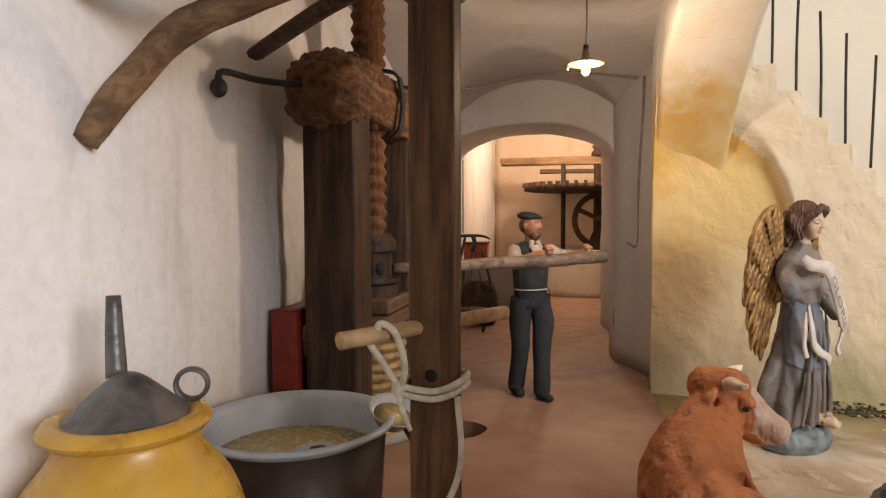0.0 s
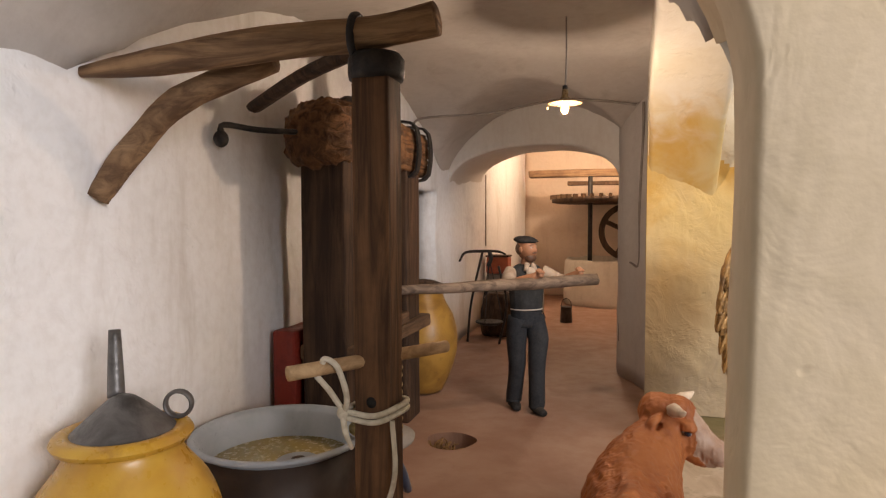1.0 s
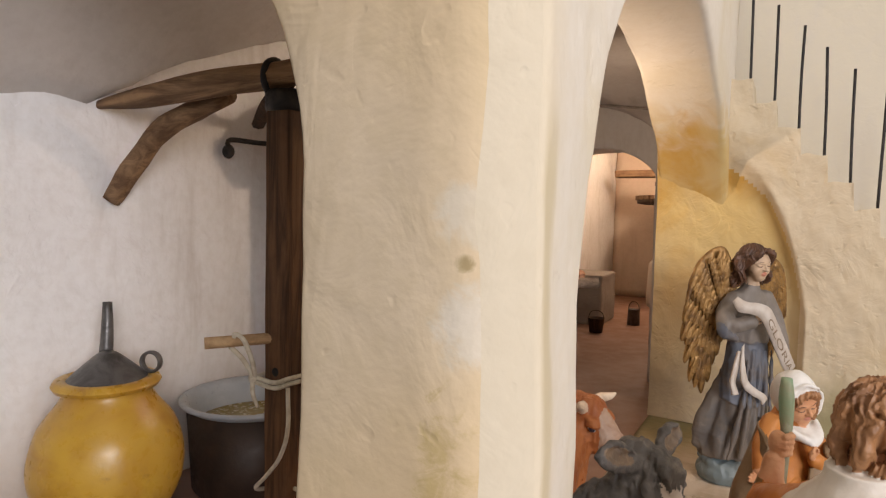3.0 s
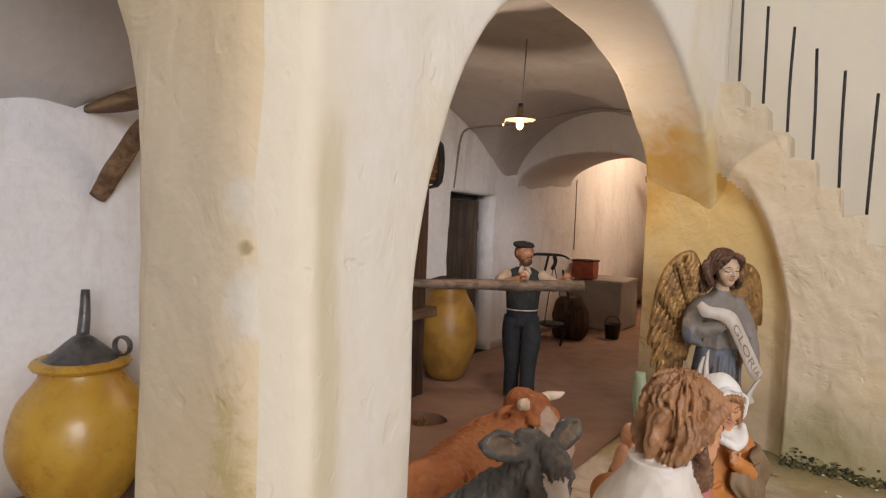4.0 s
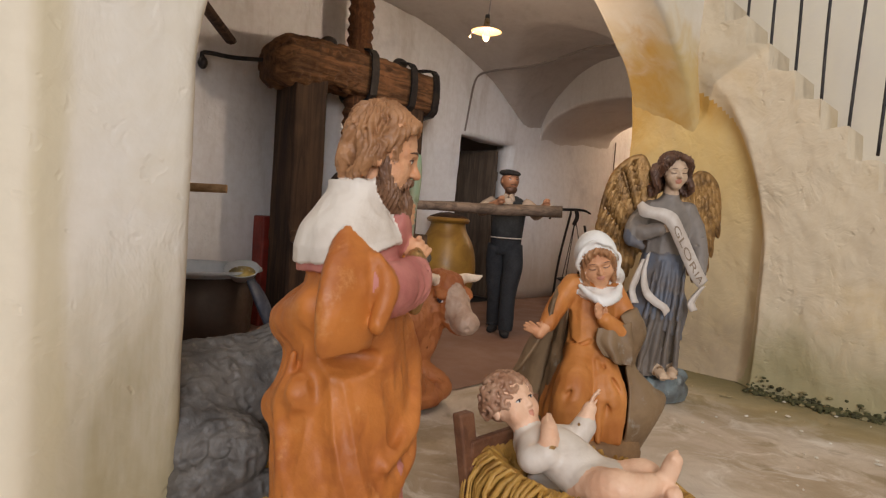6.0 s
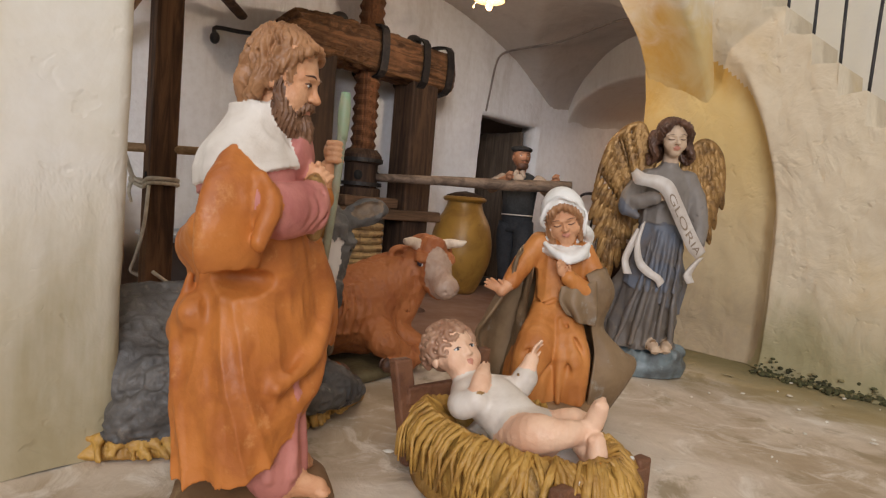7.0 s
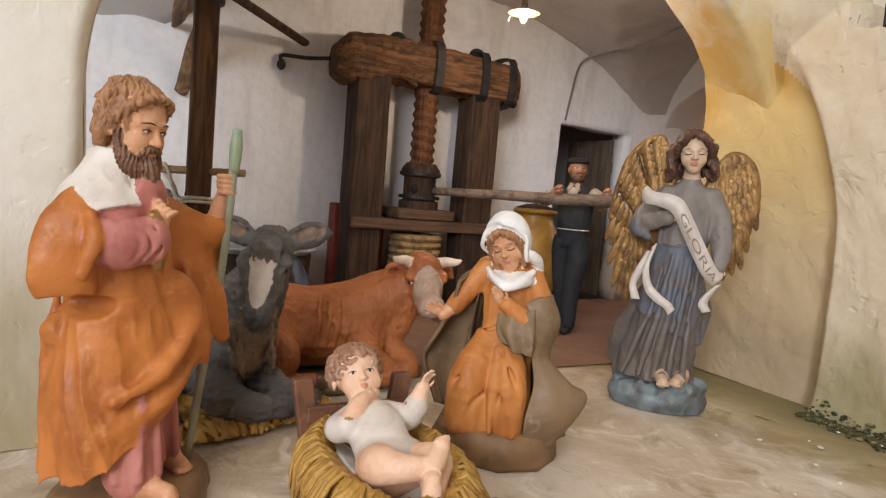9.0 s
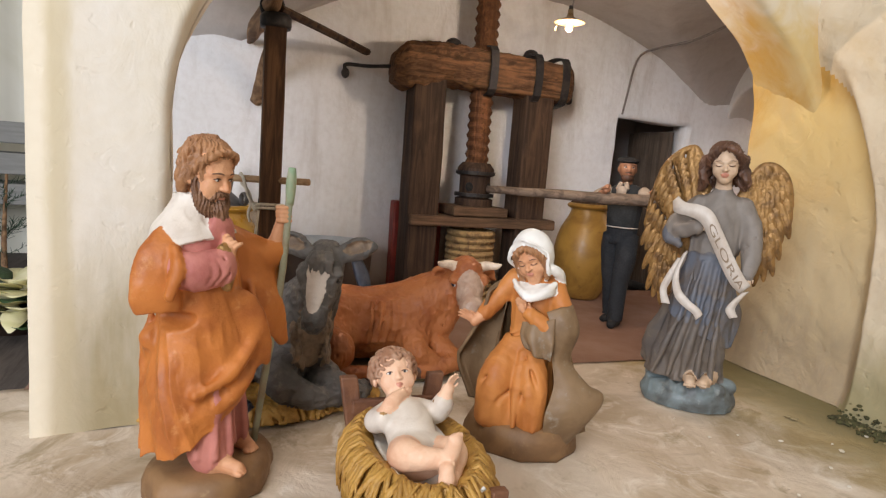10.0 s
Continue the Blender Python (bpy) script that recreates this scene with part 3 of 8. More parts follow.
M_JAR2 = painted("ochre_glaze", (0.40, 0.22, 0.045), (0.27, 0.14, 0.03), 0.38, 22, wear_shading=(0.2, 0.1, 0.03), spec=0.4)
M_GREYMETAL = painted("grey_tin", (0.16, 0.15, 0.145), (0.08, 0.075, 0.07), 0.42, 50, 0.5)
M_ENAMEL = painted("pale_blue_enamel", (0.42, 0.45, 0.48), (0.33, 0.36, 0.39), 0.35, 26, wear_shading=(0.35, 0.36, 0.38), spec=0.5)
M_TUBBROWN = painted("brown_enamel", (0.05, 0.028, 0.018), (0.03, 0.018, 0.012), 0.5, 20)
M_OIL = painted("cloudy_olive_oil", (0.42, 0.30, 0.07), (0.50, 0.42, 0.20), 0.22, 30, spec=0.6)
M_DARKBLUE = painted("dark_blue_enamel", (0.035, 0.045, 0.075), (0.09, 0.11, 0.15), 0.35, 50)
M_CORD = painted("pale_cord", (0.72, 0.65, 0.52), (0.55, 0.47, 0.34), 0.9, 120, relief=0.0008)
M_RED = painted("dark_red_paint", (0.26, 0.028, 0.014), (0.16, 0.016, 0.01), 0.5, 30, wear_shading=(0.1, 0.03, 0.02))
M_CABLE = painted("grey_cable", (0.20, 0.17, 0.15), (0.28, 0.24, 0.21), 0.7, 60)
M_STRAW = painted("dry_straw", (0.30, 0.17, 0.06), (0.12, 0.06, 0.025), 0.9, 120)
# White shade coloured dark brown so the close bulb does not burn it out.
M_SHADE = painted("dimmed_enamel_shade", (0.16, 0.10, 0.045), (0.12, 0.07, 0.03), 0.3, 40)
M_BULB = glow("bulb_glow", (1.0, 0.60, 0.24), 3.2)
M_TINYBULB = glow("tiny_bulb_glow", (1.0, 0.7, 0.3), 4.0)
M_STONE = plaster("mill_stone", (0.62, 0.57, 0.50), (0.48, 0.43, 0.37), (0.36, 0.31, 0.26), relief=0.003)
M_GREYSTONE = plaster("grey_trough_stone", (0.34, 0.31, 0.28), (0.25, 0.23, 0.21), (0.2, 0.18, 0.16), relief=0.003)
M_ORANGETIN = painted("orange_red_tin", (0.42, 0.10, 0.045), (0.30, 0.06, 0.03), 0.5, 40)
M_DOORWOOD = timber("grey_brown_door", (0.17, 0.125, 0.09), (0.09, 0.065, 0.048), 2)


def beam_part(name, lo, hi, mat, parent, bevel=0.003, wob=0.0012, cuts=5, label=""):
    bm = bmesh.new()
    box(bm, lo, hi, cuts)
    rough_up(bm, wob, 35, lo[1] * 10)
    return soften(part(name, bm, mat, parent, label, smooth=False), bevel, 2, 40)


# ---- the oil press ----
def press():
    p = tagged(empty("olive_press", (-0.255, 0.735, 0)), "old dark timber screw press with a cracked beam and straw mats", "press")
    for y in (-0.103, 0.103):
        beam_part("post", (-0.028, y - 0.028, 0), (0.028, y + 0.028, 0.385), M_DARKWOOD, p)
    # crown beam: gnarled log, rounder and rougher at one end
    bm = bmesh.new()
    rings = []
    for i in range(131):
        t = i / 130
        y = -0.165 + 0.335 * t
        ring = []
        for k in range(72):
            a = 2 * math.pi * k / 72
            c, s = math.cos(a), math.sin(a)
            sq = 1 / max(abs(c), abs(s)) ** (0.15 + 0.47 * min(t / 0.4, 1))
            r = 0.037 * sq * min(1.0, 0.62 + 0.05 * i, 0.70 + 0.06 * (130 - i)) * (1.0 + 0.55 * max(0, 0.28 - t))
            q = Vector((c * 2.2, s * 2.2, y * 26))
            knot = 1.0 if t < 0.45 else 0.45
            split = abs(noise.noise(Vector((c * 5.5, s * 5.5, y * 22 + 4.0)))) + 0.5 * abs(noise.noise(Vector((c * 13, s * 13, y * 75))))
            check = abs(noise.noise(Vector((c * 9, s * 9, y * 9))))
            r *= 1 + 0.10 * noise.noise(q) + knot * 0.10 * noise.noise(q * 3.1) - 0.10 * knot * max(0.0, 1 - split / 0.20) - 0.07 * max(0.0, 1 - check / 0.10) + 0.03 * knot * noise.noise(q * 9.0)
            ring.append((c * r * 0.98, y, 0.408 - 0.012 * (t - 0.5) - 0.075 * max(0, 0.25 - t) + s * r * 0.95))
        rings.append(ring)
    skin(bm, rings)
    part("crown_beam", bm, M_BEAM, p, "cracked brown log beam")
    for y in (0.002, 0.088, 0.142):
        bm = bmesh.new()
        ring = []
        for e, w in ((-0.007, 0.0415), (-0.007, 0.0445), (0.007, 0.0445), (0.007, 0.0415)):
            row = []
            for k in range(28):
                a = 2 * math.pi * k / 28
                c, s = math.cos(a), math.sin(a)
                sq = w / max(abs(c), abs(s)) ** 0.62
                row.append((c * sq, y + e, 0.408 - 0.01 * (y / 0.33) + s * sq))
            ring.append(row)
        skin(bm, ring + [ring[0]], caps=False)
        part("iron_strap", bm, M_IRON, p, "black iron strap", smooth=False)
    for y in (-0.06, 0.09):
        bm = bmesh.new()
        blob(bm, (0.0, y, 0.448), (0.012, 0.014, 0.010), u=10, v=8)
        part("bolt", bm, M_IRON, p)
    # screw with a real thread
    bm = bmesh.new()
    rings = []
    turns, z0, z1 = 22, 0.235, 0.60
    for i in range(turns * 6 + 1):
        z = z0 + (z1 - z0) * i / (turns * 6)
        ring = []
        for k in range(20):
            a = 2 * math.pi * k / 20
            ph = (i / 6 + k / 20) % 1
            r = 0.0175 + 0.0045 * (1 - abs(2 * ph - 1))
            ring.append((r * math.cos(a), r * math.sin(a), z))
        rings.append(ring)
    skin(bm, rings)
    part("screw", bm, M_SCREW, p, "brown wooden screw", smooth=False)
    bm = bmesh.new()
    lathe(bm, [(0.0, 0.172), (0.034, 0.172), (0.034, 0.186), (0.0275, 0.188), (0.0275, 0.226), (0.033, 0.228), (0.033, 0.240), (0.025, 0.250), (0.0, 0.250)], 24)
    part("screw_head", bm, M_DARKWOOD, p, smooth=False)
    # Black blobs on the head stand for the shade in its lever holes.
    for a in (-0.75, 0.75, 2.4):
        bm = bmesh.new()
        blob(bm, (0.0262 * math.cos(a), 0.0262 * math.sin(a), 0.207), (0.005, 0.0075, 0.0085), turn=Matrix.Rotation(a, 4, "Z"), u=10, v=8)
        part("lever_hole_shade", bm, M_BLACK, p)
    for z in (0.190, 0.229):
        bm = bmesh.new()
        lathe(bm, [(0.0285, z), (0.0355, z), (0.0355, z + 0.006), (0.0285, z + 0.006)], 24)
        part("iron_ring", bm, M_IRON, p, smooth=False)
    beam_part("pressing_block", (-0.038, -0.052, 0.156), (0.040, 0.052, 0.173), M_PLANK, p)
    beam_part("pressing_plank", (-0.034, -0.128, 0.137), (0.040, 0.150, 0.155), M_PLANK, p)
    for i in range(11):
        bm = bmesh.new()
        z = 0.006 + i * 0.0118
        rings = []
        for j in range(9):
            a = 2 * math.pi * j / 8
            row = []
            for k in range(36):
                b = 2 * math.pi * k / 36
                r = 0.038 + 0.0075 * math.cos(a) + 0.0011 * math.sin(k * math.pi) + 0.001 * noise.noise((math.cos(b) * 2, math.sin(b) * 2, i * 3.0))
                row.append((r * math.cos(b), r * math.sin(b), z + 0.0066 * math.sin(a)))
            rings.append(row)
        skin(bm, rings, caps=False)
        part("straw_mat", bm, M_MAT, p)
    bm = bmesh.new()
    lathe(bm, [(0.0, -0.001), (0.06, -0.001), (0.062, 0.006), (0.0, 0.006)], 28)
    part("stone_bed", bm, M_GREYSTONE, p)
    # iron stays to the wall
    for y, end in ((-0.16, -0.232), (0.165, 0.212)):
        bm = bmesh.new()
        tube(bm, [(-0.01, y, 0.400), (-0.04, (y + end) / 2, 0.399), (-0.056, end, 0.400), (-0.060, end, 0.390)], 0.0032, segs=8)
        blob(bm, (-0.060, end, 0.386), (0.008, 0.007, 0.009), u=10, v=8)
        part("iron_stay", bm, M_IRON, p, "black iron stay rod")


# Black that stands for shade inside holes and behind the vent slats.
M_BLACK = painted("hollow_shade_black", (0.012, 0.011, 0.010), (0.02, 0.018, 0.015), 0.9, 40)
press()


def lever():
    bm = bmesh.new()
    tube(bm, [(-0.229, 0.750, 0.205), (-0.15, 0.795, 0.207), (-0.06, 0.862, 0.209), (0.036, 0.923, 0.211)], [0.0062, 0.0075, 0.0085, 0.0095], segs=10, wobble=0.25)
    tagged(part("lever_bar", bm, M_LEVER), "weathered grey wooden lever bar stuck in the press screw", "lever")


lever()


# ---- crane post with its logs ----
def crane():
    p = tagged(empty("hoist_post", (-0.085, 0.366, 0)), "brown timber hoist post with iron cap and rough logs", "post")
    beam_part("upright", (-0.0135, -0.0135, 0), (0.0135, 0.0135, 0.405), M_POST, p, 0.002, 0.0008, 8)
    bm = bmesh.new()
    lathe(bm, [(0.0, 0.400), (0.019, 0.400), (0.020, 0.404), (0.020, 0.414), (0.017, 0.418), (0.0, 0.418)], 20)
    part("iron_cap", bm, M_IRON, p, "black iron cap")
    bm = bmesh.new()
    tube(bm, [(-0.238, -0.022, 0.418), (-0.17, -0.018, 0.422), (-0.08, -0.010, 0.430), (0.0, -0.004, 0.431), (0.046, -0.006, 0.437)],
         [0.004, 0.0105, 0.0118, 0.0115, 0.0105], segs=14, wobble=0.3)
    part("jib_log", bm, M_BARK, p, "gnarled bark-stripped log")
    bm = bmesh.new()
    tube(bm, [(-0.241, -0.008, 0.322), (-0.225, -0.002, 0.345), (-0.19, 0.005, 0.385), (-0.150, 0.012, 0.408), (-0.092, 0.018, 0.425)],
         [0.0095, 0.0105, 0.0108, 0.0105, 0.008], segs=14, wobble=0.28, seed=3)
    part("brace_log", bm, M_BARK, p, "curved bark-stripped log")
    bm = bmesh.new()
    tube(bm, [(-0.005, 0.004, 0.427), (-0.10, 0.075, 0.427), (-0.211, 0.168, 0.422)], [0.008, 0.008, 0.0085], segs=8, flat=0.7)
    part("dark_arm", bm, M_DARKWOOD, p, "dark flat wooden arm", smooth=False)
    bm = bmesh.new()
    rings = []
    for j in range(7):
        a = 2 * math.pi * j / 6
        rings.append([(-0.012 + 0.003 * math.cos(a), (0.0135 + 0.003 * math.sin(a)) * math.cos(2 * math.pi * k / 24) - 0.004,
                       0.429 + (0.0155 + 0.003 * math.sin(a)) * math.sin(2 * math.pi * k / 24)) for k in range(24)])
    skin(bm, rings, caps=False)
    part("iron_clamp", bm, M_IRON, p)
    bm = bmesh.new()
    tube(bm, [(-0.041, -0.054, 0.203), (0.0, 0.0, 0.2045), (0.037, 0.046, 0.206)], [0.005, 0.0048, 0.0046], segs=10)
    part("peg", bm, M_ROD, p, "pale round stick")
    # Flat black spot in place of a shaded peg hole.
    bm = bmesh.new()
    blob(bm, (0.0, -0.0135, 0.176), (0.004, 0.0015, 0.004), u=10, v=8)
    part("peg_hole_shade", bm, M_BLACK, p)


def cord():
    bm = bmesh.new()
    x, y = -0.085, 0.366
    tube(bm, [(x - 0.026, y - 0.034, 0.200), (x - 0.024, y - 0.037, 0.210), (x - 0.016, y - 0.034, 0.205), (x - 0.012, y - 0.028, 0.185), (x - 0.017, y - 0.022, 0.172),
              (x - 0.026, y - 0.026, 0.186), (x - 0.030, y - 0.036, 0.198)], 0.0021, segs=8, steps=6)
    for dz in (0.0, 0.0046):
        tube(bm, [(x - 0.018, y - 0.020, 0.166 + dz), (x + 0.002, y - 0.017, 0.163 + dz), (x + 0.016, y - 0.014, 0.168 + dz), (x + 0.017, y + 0.012, 0.168 + dz),
                  (x - 0.004, y + 0.017, 0.166 + dz), (x - 0.017, y + 0.008, 0.165 + dz), (x - 0.018, y - 0.020, 0.166 + dz)], 0.0021, segs=8, steps=6)
    tube(bm, [(x - 0.018, y - 0.022, 0.170), (x - 0.014, y - 0.026, 0.158), (x - 0.010, y - 0.024, 0.146)], [0.0022, 0.002, 0.0014], segs=8)
    blob(bm, (x - 0.018, y - 0.022, 0.170), (0.004, 0.004, 0.005), u=10, v=8)
    tube(bm, [(x + 0.016, y - 0.015, 0.165), (x + 0.019, y - 0.018, 0.13), (x + 0.012, y - 0.020, 0.105), (x - 0.004, y - 0.020, 0.085), (x - 0.018, y - 0.018, 0.070),
              (x - 0.020, y + 0.006, 0.06), (x - 0.004, y + 0.019, 0.055), (x + 0.017, y + 0.012, 0.06), (x + 0.018, y - 0.008, 0.075)], 0.0019, segs=8, steps=6)
    tagged(part("cord", bm, M_CORD), "pale twisted cord knotted round the hoist post", "rope")


crane()
cord()


# ---- pottery and vessels ----
def oil_jar(name, at, r, h, mat, label, lid):
    j = tagged(empty(name, at), label, "jar")
    bm = bmesh.new()
    prof = [(0.0, 0.0), (0.40 * r, 0.0), (0.62 * r, 0.06 * h), (0.93 * r, 0.30 * h), (1.0 * r, 0.50 * h), (0.88 * r, 0.70 * h), (0.64 * r, 0.85 * h), (0.57 * r, 0.92 * h), (0.60 * r, 0.955 * h)]
    lathe(bm, prof, 40, n=34)
    rough_up(bm, 0.0012, 22, r * 100)
    part("body", bm, mat, j)
    bm = bmesh.new()
    rings = []
    for i in range(9):
        a = 2 * math.pi * i / 8
        rings.append([((0.585 * r + 0.0075 * math.cos(a)) * math.cos(2 * math.pi * k / 36), (0.585 * r + 0.0075 * math.cos(a)) * math.sin(2 * math.pi * k / 36),
                       0.965 * h + 0.0055 * math.sin(a)) for k in range(36)])
    skin(bm, rings, caps=False)
    part("rim", bm, mat, j)
    if lid == "funnel":
        bm = bmesh.new()
        lathe(bm, [(0.0, 0.94 * h), (0.56 * r, 0.945 * h), (0.55 * r, 0.975 * h), (0.34 * r, 1.06 * h), (0.12 * r, 1.14 * h), (0.0, 1.15 * h)], 32, n=16)
        part("tin_funnel", bm, M_GREYMETAL, j, "dark grey tin funnel turned over the mouth")
        bm = bmesh.new()
        tube(bm, [(-0.012, 0.006, 1.12 * h), (-0.016, 0.010, 1.26 * h), (-0.017, 0.011, 1.43 * h)], [0.0062, 0.0055, 0.0042], segs=12)
        part("funnel_spout", bm, M_GREYMETAL, j)
        bm = bmesh.new()
        rings = []
        c = Vector((0.022, 0.030, 1.065 * h))
        ax = Vector((0.75, 0.3, 0.0)).normalized()
        for i in range(25):
            a = 2 * math.pi * i / 24
            o = c + ax * (0.0095 * math.cos(a)) + Vector((0, 0, 0.0095 * math.sin(a)))
            d = (ax * math.cos(a) + Vector((0, 0, math.sin(a))))
            s = ax.cross(Vector((0, 0, 1)))
            rings.append([o + d * 0.0016 * math.cos(b) + s * 0.004 * math.sin(b) for b in np.linspace(0, 2 * math.pi, 9)[:-1]])
        skin(bm, rings, caps=False)
        part("ring_handle", bm, M_GREYMETAL, j)
    else:
        bm = bmesh.new()
        lathe(bm, [(0.0, 0.955 * h), (0.60 * r, 0.955 * h), (0.61 * r, 1.0 * h), (0.30 * r, 1.035 * h), (0.08 * r, 1.045 * h), (0.0, 1.05 * h)], 30)
        part("lid", bm, M_DARKWOOD, j, "brown wooden lid")


oil_jar("oil_jar", (-0.258, 0.310, 0), 0.067, 0.156, M_JAR, "yellow glazed oil jar with a grey tin funnel in its mouth", "funnel")
oil_jar("oil_jar", (-0.262, 0.985, 0), 0.060, 0.190, M_JAR2, "ochre glazed tall oil jar with a wooden lid", "lid")


def tub():
    t = tagged(empty("washtub", (-0.230, 0.470, 0)), "brown enamel tub with pale blue inside holding oil", "tub")
    bm = bmesh.new()
    lathe(bm, [(0.0, 0.0), (0.066, 0.0), (0.070, 0.006), (0.0755, 0.095), (0.0735, 0.095), (0.068, 0.008), (0.0, 0.007)], 44)
    part("body", bm, M_TUBBROWN, t)
    bm = bmesh.new()
    lathe(bm, [(0.0, 0.0085), (0.066, 0.010), (0.0728, 0.097), (0.078, 0.104), (0.083, 0.1035), (0.0835, 0.1005), (0.077, 0.099), (0.0722, 0.092), (0.065, 0.0095), (0.0, 0.008)], 44)
    part("lining", bm, M_ENAMEL, t, "pale blue enamel lining and rim")
    bm = bmesh.new()
    lathe(bm, [(0.0, 0.072), (0.0695, 0.072), (0.0695, 0.0735), (0.0, 0.0735)], 40)
    part("oil", bm, M_OIL, t, "cloudy yellow-green oil")
    l = tagged(empty("skimmer", (-0.208, 0.462, 0.076)), "small grey skimmer with a brown handle lying in the oil", "ladle")
    bm = bmesh.new()
    lathe(bm, [(0.0, -0.003), (0.014, -0.002), (0.020, 0.004), (0.0192, 0.0045), (0.013, -0.0005), (0.0, -0.0015)], 24)
    part("bowl", bm, M_ENAMEL, l)
    bm = bmesh.new()
    tube(bm, [(-0.002, -0.002, 0.004), (0.008, -0.006, 0.007), (0.017, -0.010, 0.005)], 0.0042, segs=10)
    part("handle", bm, M_DARKWOOD, l)
    # ladle hooked over the rim
    l = tagged(empty("oil_ladle", (-0.152, 0.492, 0.104)), "dark blue enamel ladle hooked on the tub rim", "ladle")
    bm = bmesh.new()
    lathe(bm, [(0.0, -0.010), (0.013, -0.008), (0.0205, 0.004), (0.0222, 0.005), (0.0215, 0.006), (0.013, -0.005), (0.0, -0.007)], 26)
    o = part("bowl", bm, M_ENAMEL, l, "pale enamel bowl")
    o.rotation_euler = (0.25, 0.35, 0)
    bm = bmesh.new()
    lathe(bm, [(0.0, -0.002), (0.017, -0.002), (0.0, -0.0015)], 20)
    o = part("oil", bm, M_OIL, l)
    o.rotation_euler, o.location = (0.25, 0.35, 0), (0, 0, 0.0015)
    bm = bmesh.new()
    tube(bm, [(0.006, 0.006, -0.006), (0.016, 0.012, -0.022), (0.026, 0.018, -0.042), (0.033, 0.022, -0.062)], [0.008, 0.0125, 0.0145, 0.010], segs=14, flat=0.45, up=(0.7, 0.5, 0.4))
    part("handle", bm, M_DARKBLUE, l, "dark blue enamel handle")


tub()


def red_board():
    b = tagged(empty("red_cabinet", (-0.300, 0.648, 0)), "dark red painted box behind the press", "box")
    beam_part("body", (-0.020, -0.050, 0.0), (0.010, 0.042, 0.172), M_RED, b, 0.003)
    beam_part("batten", (0.010, -0.036, 0.118), (0.022, 0.0, 0.140), M_PLANK, b, 0.002)


red_board()


def pit_straw():
    bm = bmesh.new()
    rng = random.Random(5)
    for i in range(120):
        a, r = rng.uniform(0, 6.28), rng.uniform(0, 0.024)
        x, y = -0.165 + r * math.cos(a), 0.762 + 0.8 * r * math.sin(a)
        d = Vector((rng.uniform(-1, 1), rng.uniform(-1, 1), rng.uniform(0.1, 1.1))).normalized() * rng.uniform(0.012, 0.024)
        tube(bm, [(x, y, -0.026), (x + d.x * 0.5, y + d.y * 0.5, -0.022 + d.z * 0.8), (x + d.x, y + d.y, -0.022 + d.z)], [0.0012, 0.0012, 0.0006], segs=4, steps=1)
    tagged(part("straw_heap", bm, M_STRAW), "dark straw clump lying in the floor pit", "straw", kind="stuff")


pit_straw()


# ---- lamp and cables ----
def lamp():
    l = tagged(empty("pendant_lamp", (0.006, 0.745, 0.450)), "small white enamel pendant lamp with a glowing bulb", "lamp")
    bm = bmesh.new()
    tube(bm, [(0, 0.002, 0.012), (0.001, 0.004, 0.05), (0.0, 0.010, 0.105)], 0.0010, segs=6)
    part("chain", bm, M_CABLE, l)
    bm = bmesh.new()
    lathe(bm, [(0.0, 0.013), (0.0035, 0.013), (0.0045, 0.004), (0.009, 0.001), (0.0205, -0.003), (0.0215, -0.004), (0.020, -0.0042), (0.009, -0.0005), (0.0, -0.0005)], 28)
    part("shade", bm, M_SHADE, l, "shallow white enamel shade")
    bm = bmesh.new()
    lathe(bm, [(0.0, 0.018), (0.003, 0.018), (0.0035, 0.008), (0.0, 0.008)], 14)
    part("socket", bm, M_IRON, l)
    bm = bmesh.new()
    blob(bm, (0, 0, -0.0095), (0.0052, 0.0052, 0.0072))
    o = part("bulb", bm, M_BULB, l, "glowing warm bulb")
    o.visible_shadow = False
    bm = bmesh.new()
    blob(bm, (-0.020, -0.010, -0.0105), (0.0012, 0.0012, 0.0016), u=8, v=6)
    part("spare_bulb", bm, M_TINYBULB, l)
    bm = bmesh.new()
    tube(bm, [(-0.016, -0.008, -0.004), (-0.019, -0.0095, -0.007), (-0.020, -0.010, -0.010)], 0.0006, segs=5)
    part("wire", bm, M_CABLE, l)


lamp()


def cable(points, label, r=0.0022):
    bm = bmesh.new()
    tube(bm, points, r, segs=8, steps=6)
    return tagged(part("cable", bm, M_CABLE), label, "cable")


cable([(-0.322, 1.080, 0.372), (-0.322, 1.088, 0.42), (-0.321, 1.098, 0.475), (-0.314, 1.11, 0.497), (-0.27, 1.115, 0.502), (-0.17, 1.116, 0.503), (-0.05, 1.112, 0.520),
       (0.03, 1.10, 0.512), (0.092, 1.09, 0.500)], "grey cable running up the wall and along the vault")
cable([(0.104, 1.095, 0.505), (0.104, 1.11, 0.44), (0.100, 1.12, 0.33), (0.100, 1.125, 0.225), (0.085, 1.16, 0.222)], "grey cable clipped down the plaster pier")
cable([(-0.322, 1.731, 0.432), (-0.322, 1.731, 0.33), (-0.322, 1.731, 0.225)], "thin grey cable hanging on the back room wall", 0.0016)


